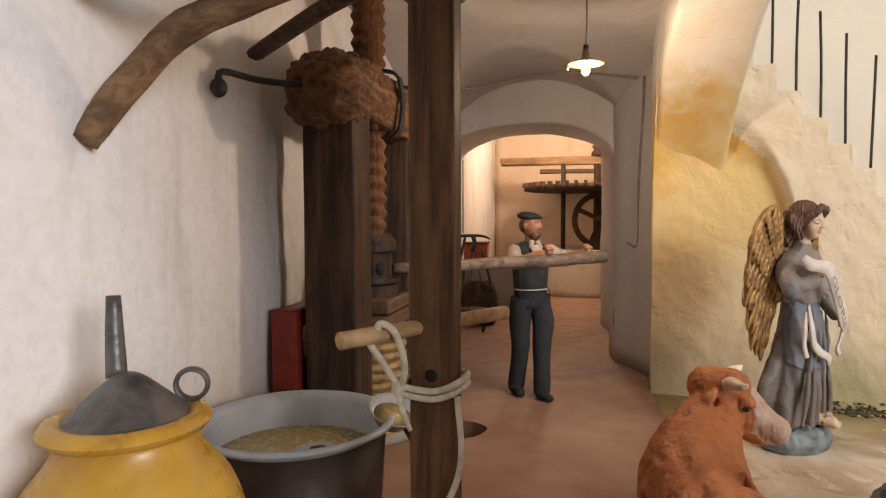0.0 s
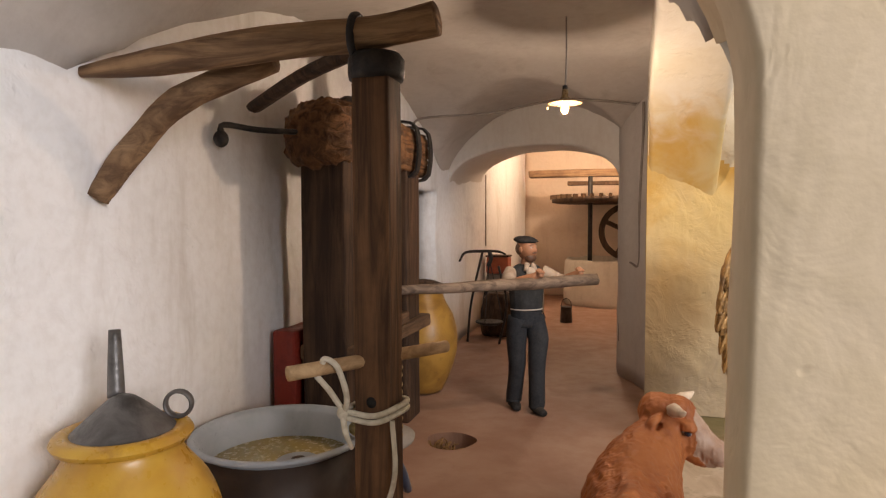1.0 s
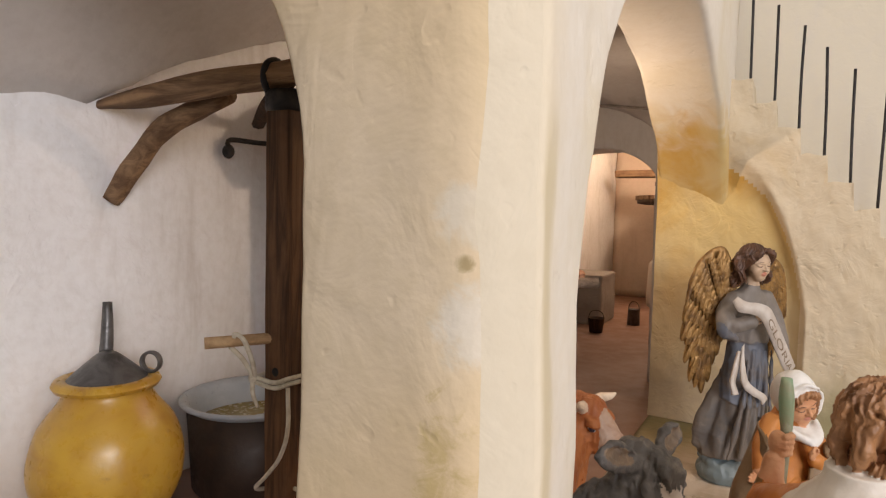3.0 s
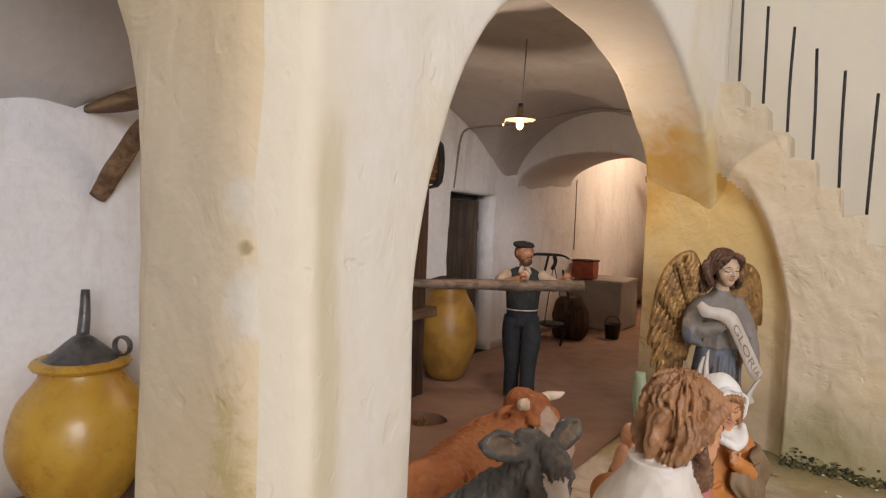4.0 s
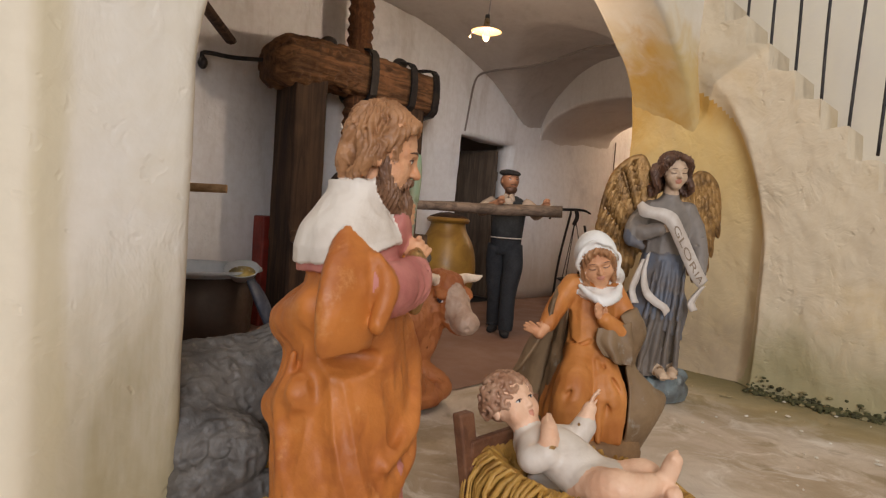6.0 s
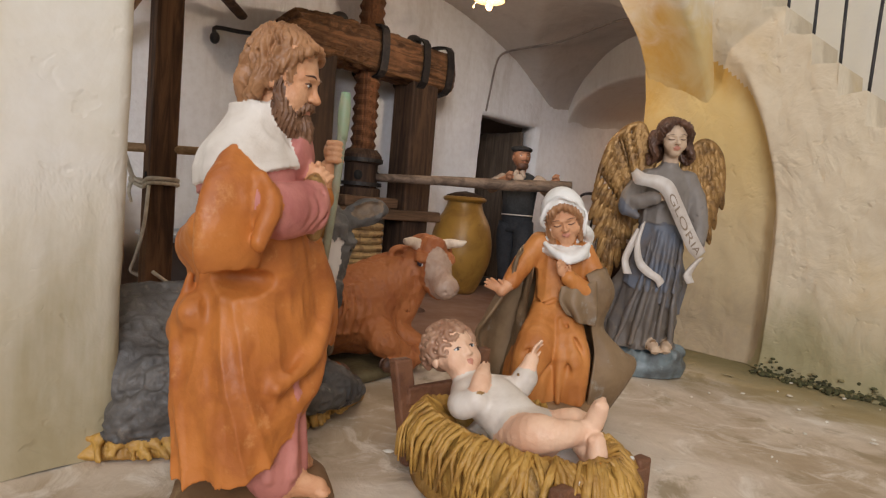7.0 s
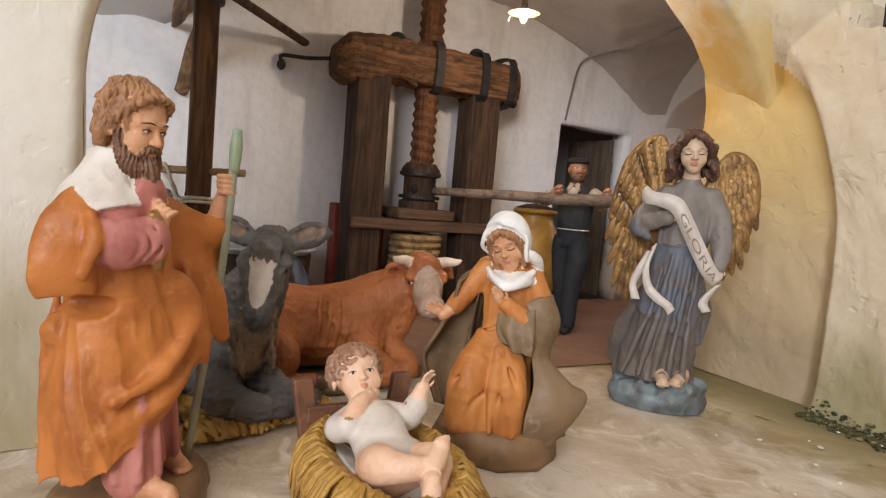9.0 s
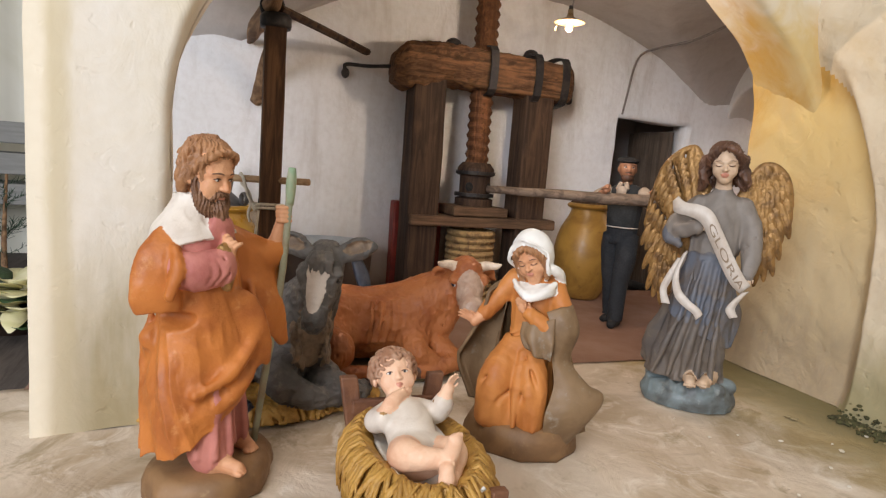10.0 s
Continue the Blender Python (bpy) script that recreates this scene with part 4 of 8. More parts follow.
def vent():
    v = tagged(empty("wall_vent", (0.074, 1.188, 0.105)), "small rusty brown wall vent on the plaster pier", "vent")
    v.rotation_euler = (0, 0, radians(112))
    for name, lo, hi, m in (("backing", (-0.012, -0.006, -0.036), (0.012, 0.001, 0.036), M_BLACK), ("frame", (-0.014, 0.001, -0.038), (-0.008, 0.005, 0.038), M_DARKWOOD),
                            ("frame", (0.008, 0.001, -0.038), (0.014, 0.005, 0.038), M_DARKWOOD), ("slat", (-0.008, 0.0, -0.038), (0.008, 0.004, -0.030), M_DARKWOOD),
                            ("slat", (-0.008, 0.0, -0.006), (0.008, 0.004, 0.002), M_DARKWOOD), ("slat", (-0.008, 0.0, 0.030), (0.008, 0.004, 0.038), M_DARKWOOD)):
        bm = bmesh.new()
        box(bm, lo, hi)
        part(name, bm, m, v, smooth=False)


vent()


# ---- door leaf in the west wall, railing ----
def door():
    d = tagged(empty("door_1", (-0.362, 1.255, 0)), "grey-brown plank door standing open in the white wall", "door", kind="structure")
    for i in range(4):
        beam_part("plank", (-0.150 + i * 0.0370, -0.012, 0.002), (-0.1142 + i * 0.0370, -0.002, 0.352), M_DOORWOOD, d, 0.001, 0.0004, 2)
    for z in (0.06, 0.28):
        beam_part("batten", (-0.148, -0.002, z), (-0.004, 0.005, z + 0.022), M_DOORWOOD, d, 0.001, 0.0004, 2)


door()


def railing():
    r = tagged(empty("stair_railing", (0.234, 0.972, 0)), "row of thin dark iron bars on the stair", "railing")
    rng = random.Random(3)
    for i in range(12):
        x = i * 0.0322
        z = 0.516 - i * 0.0325
        if z < 0.02:
            break
        bm = bmesh.new()
        lean = rng.uniform(-0.004, 0.003)
        tube(bm, [(x, 0, z - 0.02), (x + lean * 0.5 + rng.uniform(-0.0012, 0.0012), 0, z + 0.06), (x + lean, 0.001, z + 0.137)], 0.0019, segs=8)
        part("bar", bm, M_IRON, r)


railing()

# ---- figurines: painted resin, one mesh each; local frame: they face -y, z up ----
F_SKIN = painted("resin_skin", (0.66, 0.35, 0.19), (0.55, 0.25, 0.12), 0.50, 60, spec=0.38, relief=0.0011)
F_FAIR = painted("resin_fair_skin", (0.80, 0.53, 0.36), (0.72, 0.42, 0.27), 0.48, 50, spec=0.38, relief=0.0011)
F_PALE = painted("resin_pale_skin", (0.62, 0.45, 0.31), (0.50, 0.34, 0.22), 0.5, 60)
F_ORANGE = painted("resin_orange_robe", (0.52, 0.175, 0.035), (0.36, 0.105, 0.022), 0.52, 26, wear_shading=(0.58, 0.25, 0.08), spec=0.38, relief=0.0011)
F_AMBER = painted("resin_amber_dress", (0.56, 0.22, 0.055), (0.42, 0.14, 0.03), 0.54, 26, spec=0.38, relief=0.0011)
F_PINK = painted("resin_pink_tunic", (0.50, 0.19, 0.15), (0.38, 0.12, 0.10), 0.57, 30, spec=0.38, relief=0.0011)
F_WHITE = painted("resin_white_cloth", (0.70, 0.63, 0.55), (0.58, 0.50, 0.42), 0.5, 40)
F_VEIL = painted("resin_bright_veil", (0.84, 0.82, 0.78), (0.72, 0.68, 0.62), 0.45, 40)
F_MANTLE = painted("resin_olive_mantle", (0.24, 0.155, 0.082), (0.15, 0.09, 0.045), 0.54, 24, wear_shading=(0.30, 0.27, 0.22), spec=0.38, relief=0.0011)
F_BLOND = painted("resin_light_brown_hair", (0.37, 0.18, 0.078), (0.22, 0.10, 0.042), 0.5, 70, relief=0.0012)
F_BROWN = painted("resin_brown_hair", (0.13, 0.06, 0.033), (0.07, 0.033, 0.02), 0.45, 70, relief=0.0012)
F_BEARD = painted("resin_brown_beard", (0.20, 0.098, 0.048), (0.12, 0.055, 0.028), 0.5, 70, relief=0.0012)
F_CURL = painted("resin_auburn_curls", (0.30, 0.15, 0.085), (0.46, 0.28, 0.18), 0.45, 70, relief=0.0012)
# Dark wear colour also stands for the shade in the feather crevices.
F_GOLD = painted("old_gold_paint", (0.36, 0.20, 0.065), (0.15, 0.078, 0.028), 0.42, 60, 0.45, relief=0.0016, wear_shading=(0.10, 0.055, 0.025))
F_GREYBLUE = painted("resin_grey_blue_robe", (0.125, 0.140, 0.175), (0.135, 0.105, 0.08), 0.55, 26, wear_shading=(0.21, 0.18, 0.155))
F_GREYCLOTH = painted("resin_grey_sleeve", (0.23, 0.20, 0.175), (0.16, 0.135, 0.115), 0.55, 24)
F_SCROLL = painted("resin_scroll", (0.66, 0.60, 0.54), (0.52, 0.44, 0.37), 0.5, 40)
F_INK = painted("scroll_ink", (0.30, 0.22, 0.15), (0.25, 0.18, 0.12), 0.6, 40)
F_CLOUD = painted("resin_blue_cloud", (0.19, 0.235, 0.245), (0.085, 0.085, 0.08), 0.5, 26, wear_shading=(0.30, 0.33, 0.32))
F_ROCK = painted("resin_brown_rock", (0.27, 0.15, 0.065), (0.17, 0.09, 0.04), 0.55, 24, wear_shading=(0.36, 0.24, 0.12))
F_OX = painted("resin_red_brown_hide", (0.42, 0.145, 0.045), (0.29, 0.085, 0.026), 0.57, 24, relief=0.0014, wear_shading=(0.24, 0.07, 0.025), spec=0.38)
F_MUZZLE = painted("resin_pinkish_muzzle", (0.46, 0.32, 0.235), (0.36, 0.22, 0.15), 0.5, 40)
F_HORN = painted("resin_horn", (0.72, 0.58, 0.44), (0.5, 0.36, 0.25), 0.4, 50)
# Pale flecks are fur tone and painted highlights on the hide.
F_ASS = painted("resin_dark_grey_hide", (0.125, 0.112, 0.10), (0.062, 0.056, 0.052), 0.54, 34, relief=0.002, wear_shading=(0.24, 0.20, 0.16), spec=0.38)
F_ASSPALE = painted("resin_pale_blaze", (0.62, 0.54, 0.47), (0.48, 0.40, 0.33), 0.5, 50)
F_STRAW = painted("resin_straw", (0.50, 0.28, 0.06), (0.30, 0.15, 0.03), 0.5, 60, relief=0.002, wear_shading=(0.58, 0.38, 0.13))
F_GREEN = painted("resin_pale_green", (0.24, 0.36, 0.22), (0.36, 0.34, 0.22), 0.45, 40)
F_STICK = painted("resin_staff", (0.30, 0.32, 0.22), (0.26, 0.22, 0.14), 0.5, 60)
F_EYE = painted("painted_eye_dark", (0.02, 0.02, 0.025), (0.04, 0.04, 0.06), 0.25, 60)
F_EYEWHITE = painted("painted_eye_white", (0.75, 0.72, 0.68), (0.7, 0.66, 0.62), 0.3, 60)
F_LIP = painted("painted_lip", (0.58, 0.25, 0.17), (0.52, 0.20, 0.13), 0.4, 60)
F_VEST = painted("dark_cloth_vest", (0.018, 0.020, 0.021), (0.03, 0.031, 0.033), 0.85, 60)
F_TROUSER = painted("dark_cloth_trousers", (0.020, 0.022, 0.026), (0.013, 0.014, 0.017), 0.85, 60)
F_SHIRT = painted("beige_cloth_shirt", (0.44, 0.35, 0.27), (0.32, 0.24, 0.18), 0.85, 60)
F_BLACKCLOTH = painted("black_cap_cloth", (0.012, 0.011, 0.011), (0.02, 0.018, 0.018), 0.8, 60)
F_TAN = painted("resin_tanned_skin", (0.40, 0.19, 0.10), (0.30, 0.13, 0.065), 0.55, 60)
F_SKIRT = painted("resin_brown_grey_skirt", (0.155, 0.125, 0.10), (0.095, 0.085, 0.08), 0.55, 26, wear_shading=(0.21, 0.165, 0.125))
F_CRATE = painted("resin_red_brown_board", (0.19, 0.082, 0.040), (0.12, 0.050, 0.026), 0.55, 50, relief=0.0016, wear_shading=(0.26, 0.13, 0.07))
F_FUR = painted("resin_buff_fur", (0.24, 0.165, 0.105), (0.13, 0.09, 0.06), 0.55, 60, relief=0.0015)
F_MOSSBASE = painted("resin_olive_ground", (0.14, 0.11, 0.05), (0.085, 0.06, 0.03), 0.6, 40)


class Fig:
    """Collects the shapes of one figurine in one mesh; a material's index is kept by name."""

    def __init__(self):
        self.bm = bmesh.new()
        self.mats = []

    def m(self, mat):
        if mat not in self.mats:
            self.mats.append(mat)
        return self.mats.index(mat)

    def mark(self):
        return len(self.bm.verts)

    def turn(self, start, matrix):
        self.bm.verts.ensure_lookup_table()
        for v in self.bm.verts[start:]:
            v.co = matrix @ v.co

    def tube(self, mat, *a, **k):
        tube(self.bm, *a, mat=self.m(mat), **k)

    def blob(self, mat, *a, **k):
        return blob(self.bm, *a, mat=self.m(mat), **k)

    def cloth(self, mat, rings, folds=9, phase=0.0, twist=0.0, segs=72, n=34, caps=True, arc=None, seed=0.0):
        """Draped cloth: rings of (z, cx, cy, rx, ry, fold depth); arc limits it to part of the round (degrees from the front)."""
        rows = spline(rings, n)
        out = []
        for z, cx, cy, rx, ry, d in rows:
            ring = []
            for k in range(segs + (1 if arc else 0)):
                t = k / segs
                a = radians(arc[0] + (arc[1] - arc[0]) * t) - math.pi / 2 if arc else 2 * math.pi * t - math.pi / 2
                ph = folds * a + phase + twist * z
                f = math.sin(ph + 1.1 * math.sin(2 * a + seed)) + 0.45 * math.sin(2.3 * ph + 1.7 + seed) + 0.5 * noise.noise((math.cos(a) * 2 + seed, math.sin(a) * 2, z * 30))
                f = (1 - abs(f)) * 0.9 if f > 0 else f * 0.7
                g = 1 + d * f
                ring.append((cx + rx * g * math.cos(a), cy + ry * g * math.sin(a), z + (0.0015 * f if d > 0.04 else 0)))
            out.append(ring)
        skin(self.bm, out, self.m(mat), caps and not arc, closed=not arc)
        return out

    def strip(self, mat, line, widths, across, thick=0.0012):
        """A ribbon along a smooth line, with some thickness."""
        pts = spline([(*p, w) for p, w in zip(line, widths)], len(line) * 6)
        ac = Vector(across).normalized()
        rings = []
        for i, row in enumerate(pts):
            d = (Vector(pts[min(i + 1, len(pts) - 1)][:3]) - Vector(pts[max(i - 1, 0)][:3])).normalized()
            n = d.cross(ac).normalized()
            p, w = Vector(row[:3]), row[3]
            rings.append([p - ac * w + n * thick, p + ac * w + n * thick, p + ac * w - n * thick, p - ac * w - n * thick])
        skin(self.bm, rings, self.m(mat))
        return pts

    def sheet(self, mat, rows, nu=22, nv=18, thick=0.0012, folds=0.0, depth=0.0, seed=0.0):
        """A hanging piece of cloth through rows of points, with thickness and soft folds along the rows."""
        lines = [spline(r, nu) for r in rows]
        cols = [spline([ln[i] for ln in lines], nv) for i in range(nu)]
        p = [[Vector(cols[i][j]) for i in range(nu)] for j in range(nv)]
        front, back = [], []
        for j in range(nv):
            fr, bk = [], []
            for i in range(nu):
                du = p[j][min(i + 1, nu - 1)] - p[j][max(i - 1, 0)]
                dv = p[min(j + 1, nv - 1)][i] - p[max(j - 1, 0)][i]
                n = du.cross(dv).normalized()
                w = depth * (math.sin(folds * i / nu * 6.28 + seed + 0.8 * math.sin(j * 0.3)) * (0.25 + 0.75 * j / nv))
                q = p[j][i] + n * w
                fr.append(q + n * thick)
                bk.append(q - n * thick)
            front.append(fr)
            back.append(bk)
        skin(self.bm, [a + b[::-1] for a, b in zip(front, back)], self.m(mat))

    def fist(self, mat, at, size, turn):
        s = self.mark()
        self.blob(mat, (0, 0, 0), (0.5, 0.38, 0.5), u=10, v=8)
        for z in (-0.36, -0.12, 0.12, 0.36):
            self.tube(mat, [(-0.35, -0.2, z), (-0.05, -0.47, z), (0.35, -0.36, z)], [0.14, 0.15, 0.12], segs=7, steps=2)
        self.turn(s, Matrix.Translation(at) @ turn @ Matrix.Scale(size, 4))

    def head(self, at, h, skin_mat, turn=Matrix(), closed_eyes=False, baby=False, lip=None):
        s = self.mark()
        # one smooth face: an egg whose front is carved by brow, nose, cheeks and chin
        vs = self.blob(skin_mat, (0, 0, 0), (1, 1, 1), u=36, v=28)
        for v in vs:
            x, y, z = v.co
            w = 0.37 if not baby else 0.42
            px, py, pz = x * w, (y if y > 0 else -abs(y) ** 0.78) * 0.43, 0.5 + z * 0.5
            jaw = max(0.0, -z)
            px *= 1 - (0.34 if not baby else 0.18) * jaw ** 1.5
            py = py * (1 - 0.10 * jaw) - (0.02 * jaw)
            if y < 0:
                f = -y
                px_n = px / w

                def bump(cx, cz, sx, sz):
                    return math.exp(-((px_n - cx) / sx) ** 2 - ((pz - cz) / sz) ** 2)
                py -= f * ((0.06 if baby else 0.10) * bump(0, 0.40, 0.14, 0.055) + 0.055 * bump(0, 0.50, 0.10, 0.10))
                py += f * 0.055 * (bump(0.38, 0.53, 0.20, 0.055) + bump(-0.38, 0.53, 0.20, 0.055))
                py -= f * 0.022 * bump(0, 0.62, 0.6, 0.06)
                py -= f * 0.030 * (bump(0.45, 0.36, 0.25, 0.12) + bump(-0.45, 0.36, 0.25, 0.12)) * (1.6 if baby else 1)
                py -= f * 0.05 * bump(0, 0.12, 0.25, 0.07)
                py -= f * 0.03 * bump(0, 0.265, 0.2, 0.03)
                py += f * 0.025 * bump(0, 0.19, 0.3, 0.03)
            v.co = (px, py, pz)
        for sx in (-1, 1):
            if closed_eyes:
                self.tube(F_BROWN, [(sx * 0.22, -0.35, 0.525), (sx * 0.15, -0.393, 0.508), (sx * 0.08, -0.388, 0.522)], 0.012, segs=6, steps=3)
            else:
                e = 1.28 if baby else 1.0
                self.blob(F_EYEWHITE, (sx * 0.15, -0.358, 0.525), (0.060 * e, 0.030, 0.030 * e), u=10, v=8)
                self.blob(F_EYE, (sx * 0.15, -0.377, 0.525), (0.030 * e, 0.016, 0.029 * e), u=10, v=8)
                self.tube(F_BROWN, [(sx * 0.22, -0.350, 0.535), (sx * 0.15, -0.390, 0.557), (sx * 0.08, -0.380, 0.538)], 0.009, segs=6, steps=3)
            self.tube(F_BROWN if not baby else skin_mat, [(sx * 0.25, -0.355, 0.605), (sx * 0.15, -0.412, 0.635), (sx * 0.06, -0.425, 0.618)], 0.012, segs=6, steps=3)
            self.blob(skin_mat, (sx * (0.37 if not baby else 0.42), 0.03, 0.48), (0.04, 0.085, 0.12), u=10, v=8)
        self.blob(F_LIP, (0, -0.418, 0.262), (0.062, 0.016, 0.011), u=10, v=6)
        self.blob(F_LIP, (0, -0.410, 0.243), (0.050, 0.016, 0.011), u=10, v=6)
        self.turn(s, Matrix.Translation(at) @ turn @ Matrix.Scale(h, 4))

    def finish(self, name, at, facing, label):
        ob = part(name, self.bm, self.mats)
        ob.matrix_world = pose(*at, 0, 0, math.degrees(math.atan2(facing[1], facing[0])) + 90)
        return tagged(ob, label, "figurine", group="nativity figures")


def rx(a):
    return Matrix.Rotation(radians(a), 4, "X")


def ry(a):
    return Matrix.Rotation(radians(a), 4, "Y")


def rz(a):
    return Matrix.Rotation(radians(a), 4, "Z")


def rock(f, mat, rad_x, rad_y, h, seed, sides=48, cx=0.0, cy=0.0):
    rings = []
    for z, g in ((0.0, 0.97), (0.15 * h, 1.0), (0.6 * h, 0.99), (0.9 * h, 0.93), (h, 0.80), (h * 1.02, 0.4)):
        ring = []
        for k in range(sides):
            a = 2 * math.pi * k / sides
            r = g * (1 + 0.08 * noise.noise((math.cos(a) * 1.6 + seed, math.sin(a) * 1.6, z * 20)) + 0.05 * noise.noise((math.cos(a) * 4 + seed, math.sin(a) * 4, z * 40)))
            ring.append((cx + rad_x * r * math.cos(a), cy + rad_y * r * math.sin(a), z))
        rings.append(ring)
    skin(f.bm, rings, f.m(mat))


class Clay:
    """Sculpts one smooth body from blended blobs and tubes on a fine lattice, each region with its own paint, and adds it to a Fig."""

    def __init__(self, lo, hi, step):
        self.lo, self.step = np.array(lo, float), step
        self.n = np.ceil((np.array(hi) - self.lo) / step).astype(int) + 1
        self.d = np.full(self.n, 0.02, np.float32)
        self.paint_of = np.zeros(self.n, np.uint8)
        self.mats, self.mx = [], Matrix()

    def m(self, mat):
        if mat not in self.mats:
            self.mats.append(mat)
        return self.mats.index(mat)

    def block(self, lo, hi):
        a = np.clip(np.floor((np.array(lo) - self.lo) / self.step).astype(int), 0, self.n)
        b = np.clip(np.ceil((np.array(hi) - self.lo) / self.step).astype(int) + 1, 0, self.n)
        if np.any(b <= a):
            return None, None
        axes = [(self.lo[i] + self.step * np.arange(a[i], b[i])).astype(np.float32) for i in range(3)]
        return tuple(slice(a[i], b[i]) for i in range(3)), np.meshgrid(*axes, indexing="ij")

    def join(self, sl, d, mat, k, cut=False):
        cur = self.d[sl]
        if cut:
            h = np.maximum(k - np.abs(cur + d), 0) / k
            self.d[sl] = np.maximum(cur, -d) + h * h * k * 0.25
            return
        self.paint_of[sl] = np.where(d < cur, self.m(mat), self.paint_of[sl])
        h = np.maximum(k - np.abs(cur - d), 0) / k
        self.d[sl] = np.minimum(cur, d) - h * h * k * 0.25

    def inside(self, at, size, turn, margin):
        m = self.mx @ Matrix.Translation(at) @ (turn or Matrix()) @ Matrix.Diagonal((*size, 1))
        reach = np.array([math.sqrt(sum(m[i][j] ** 2 for j in range(3))) for i in range(3)]) + margin
        c = np.array(m.translation)
        sl, p = self.block(c - reach, c + reach)
        if sl is None:
            return None, None, None
        inv = m.inverted()
        q = [np.float32(1) * inv[i][0] * p[0] + inv[i][1] * p[1] + inv[i][2] * p[2] + inv[i][3] for i in range(3)]
        return sl, p, q

    def blob(self, mat, at, size, turn=None, k=0.003, cut=False):
        s = self.mx.to_scale()[0]
        k *= s
        sl, p, q = self.inside(at, size, turn, k + 2 * self.step)
        if sl is None:
            return
        r0 = np.sqrt(q[0] ** 2 + q[1] ** 2 + q[2] ** 2) + 1e-9
        r1 = np.sqrt((q[0] / size[0]) ** 2 + (q[1] / size[1]) ** 2 + (q[2] / size[2]) ** 2) / s + 1e-9
        self.join(sl, r0 * (r0 - 1) / r1, mat, k, cut)

    def tube(self, mat, points, radii, k=0.003, squash=None, steps=5, cut=False):
        """A tapered tube along a smooth line; squash: a direction and how much thinner it is that way."""
        n = len(points)
        radii = [radii] * n if isinstance(radii, (int, float)) else radii
        s = self.mx.to_scale()[0]
        k *= s
        rows = spline([(*p, r) for p, r in zip(points, radii)], (n - 1) * steps + 1)
        pts = [np.array(self.mx @ Vector(r[:3])) for r in rows]
        rad = [max(r[3], 0.0002) * s for r in rows]
        grow = max(rad) + k + 2 * self.step
        sl, p = self.block(np.min(pts, 0) - grow, np.max(pts, 0) + grow)
        if sl is None:
            return
        pts = np.array(pts, np.float32)
        if squash:
            ax = np.array((self.mx.to_3x3() @ Vector(squash[0])).normalized(), np.float32)
            f = np.float32(1 / squash[1] - 1)
            mid = pts.mean(0)
            w = ((p[0] - mid[0]) * ax[0] + (p[1] - mid[1]) * ax[1] + (p[2] - mid[2]) * ax[2]) * f
            p = [p[i] + w * ax[i] for i in range(3)]
            pts = pts + ((pts - mid) @ ax)[:, None] * ax * f
        best = np.full(p[0].shape, 0.02, np.float32)
        for a, b, ra, rb in zip(pts, pts[1:], rad, rad[1:]):
            ab = b - a
            x, y, z = p[0] - a[0], p[1] - a[1], p[2] - a[2]
            t = np.clip((x * ab[0] + y * ab[1] + z * ab[2]) / np.float32(max(float(ab @ ab), 1e-12)), 0, 1)
            best = np.minimum(best, np.sqrt((x - t * ab[0]) ** 2 + (y - t * ab[1]) ** 2 + (z - t * ab[2]) ** 2) - (np.float32(ra) + np.float32(rb - ra) * t))
        self.join(sl, best, mat, k, cut)

    def drape(self, mat, rings, folds=6, phase=0.0, twist=0.0, seed=0.0, hem=(0, 0), k=0.003):
        """Cloth round a body: rings of (z, cx, cy, rx, ry, fold depth), low to high; hem tilts its lower edge along x and y."""
        rows = spline(rings, 40)
        z0, z1 = rows[0][0], rows[-1][0]
        r = max(max(row[3], row[4]) for row in rows) * 1.35
        sl, p = self.block((-r + min(rows[:, 1]), -r + min(rows[:, 2]), z0 - 0.04), (r + max(rows[:, 1]), r + max(rows[:, 2]), z1 + 0.006))
        x, y, z = p
        cx, cy, rx_, ry_, dp = [np.interp(z, rows[:, 0], rows[:, i]) for i in range(1, 6)]
        a = np.arctan2((y - cy) / ry_, (x - cx) / rx_)
        ph = folds * a + phase + twist * z
        f = np.sin(ph + 1.1 * np.sin(2 * a + seed)) + 0.45 * np.sin(2 * ph + 1.7 + seed + 40 * z) + 0.9 * (lattice(np.stack((np.cos(a) * 2 + seed, np.sin(a) * 2, z * 22), -1)) - 0.5)
        f = np.where(f > 0, 1 - np.abs(1 - f) * 1.1, f * 0.9)
        q = np.sqrt(((x - cx) / rx_) ** 2 + ((y - cy) / ry_) ** 2)
        d = (q - 1 - dp * f) * np.minimum(rx_, ry_) * 0.85
        d = np.maximum(d, np.maximum(z0 + hem[0] * x + hem[1] * y - z, z - z1))
        self.join(sl, d.astype(np.float32), mat, k)

    def paint(self, mat, at, size, turn=None, only=None):
        sl, p, q = self.inside(at, size, turn, self.step)
        hit = q[0] ** 2 + q[1] ** 2 + q[2] ** 2 < 1
        if only is not None:
            hit &= self.paint_of[sl] == self.m(only)
        self.paint_of[sl] = np.where(hit, self.m(mat), self.paint_of[sl])

    def carve(self, mats, depth, f):
        """Fine relief on the given paints: f takes points and gives 0 to 1, how deep the tool goes."""
        ids = [self.m(x) for x in mats]
        near = (np.abs(self.d) < 0.005) & np.isin(self.paint_of, ids)
        i = np.argwhere(near)
        if len(i):
            self.d[near] += (depth * (f(self.lo + self.step * i) - 0.5)).astype(np.float32)

    def into(self, fig):
        """Skin the body with quads and add it to the figure."""
        d, n = self.d, self.n
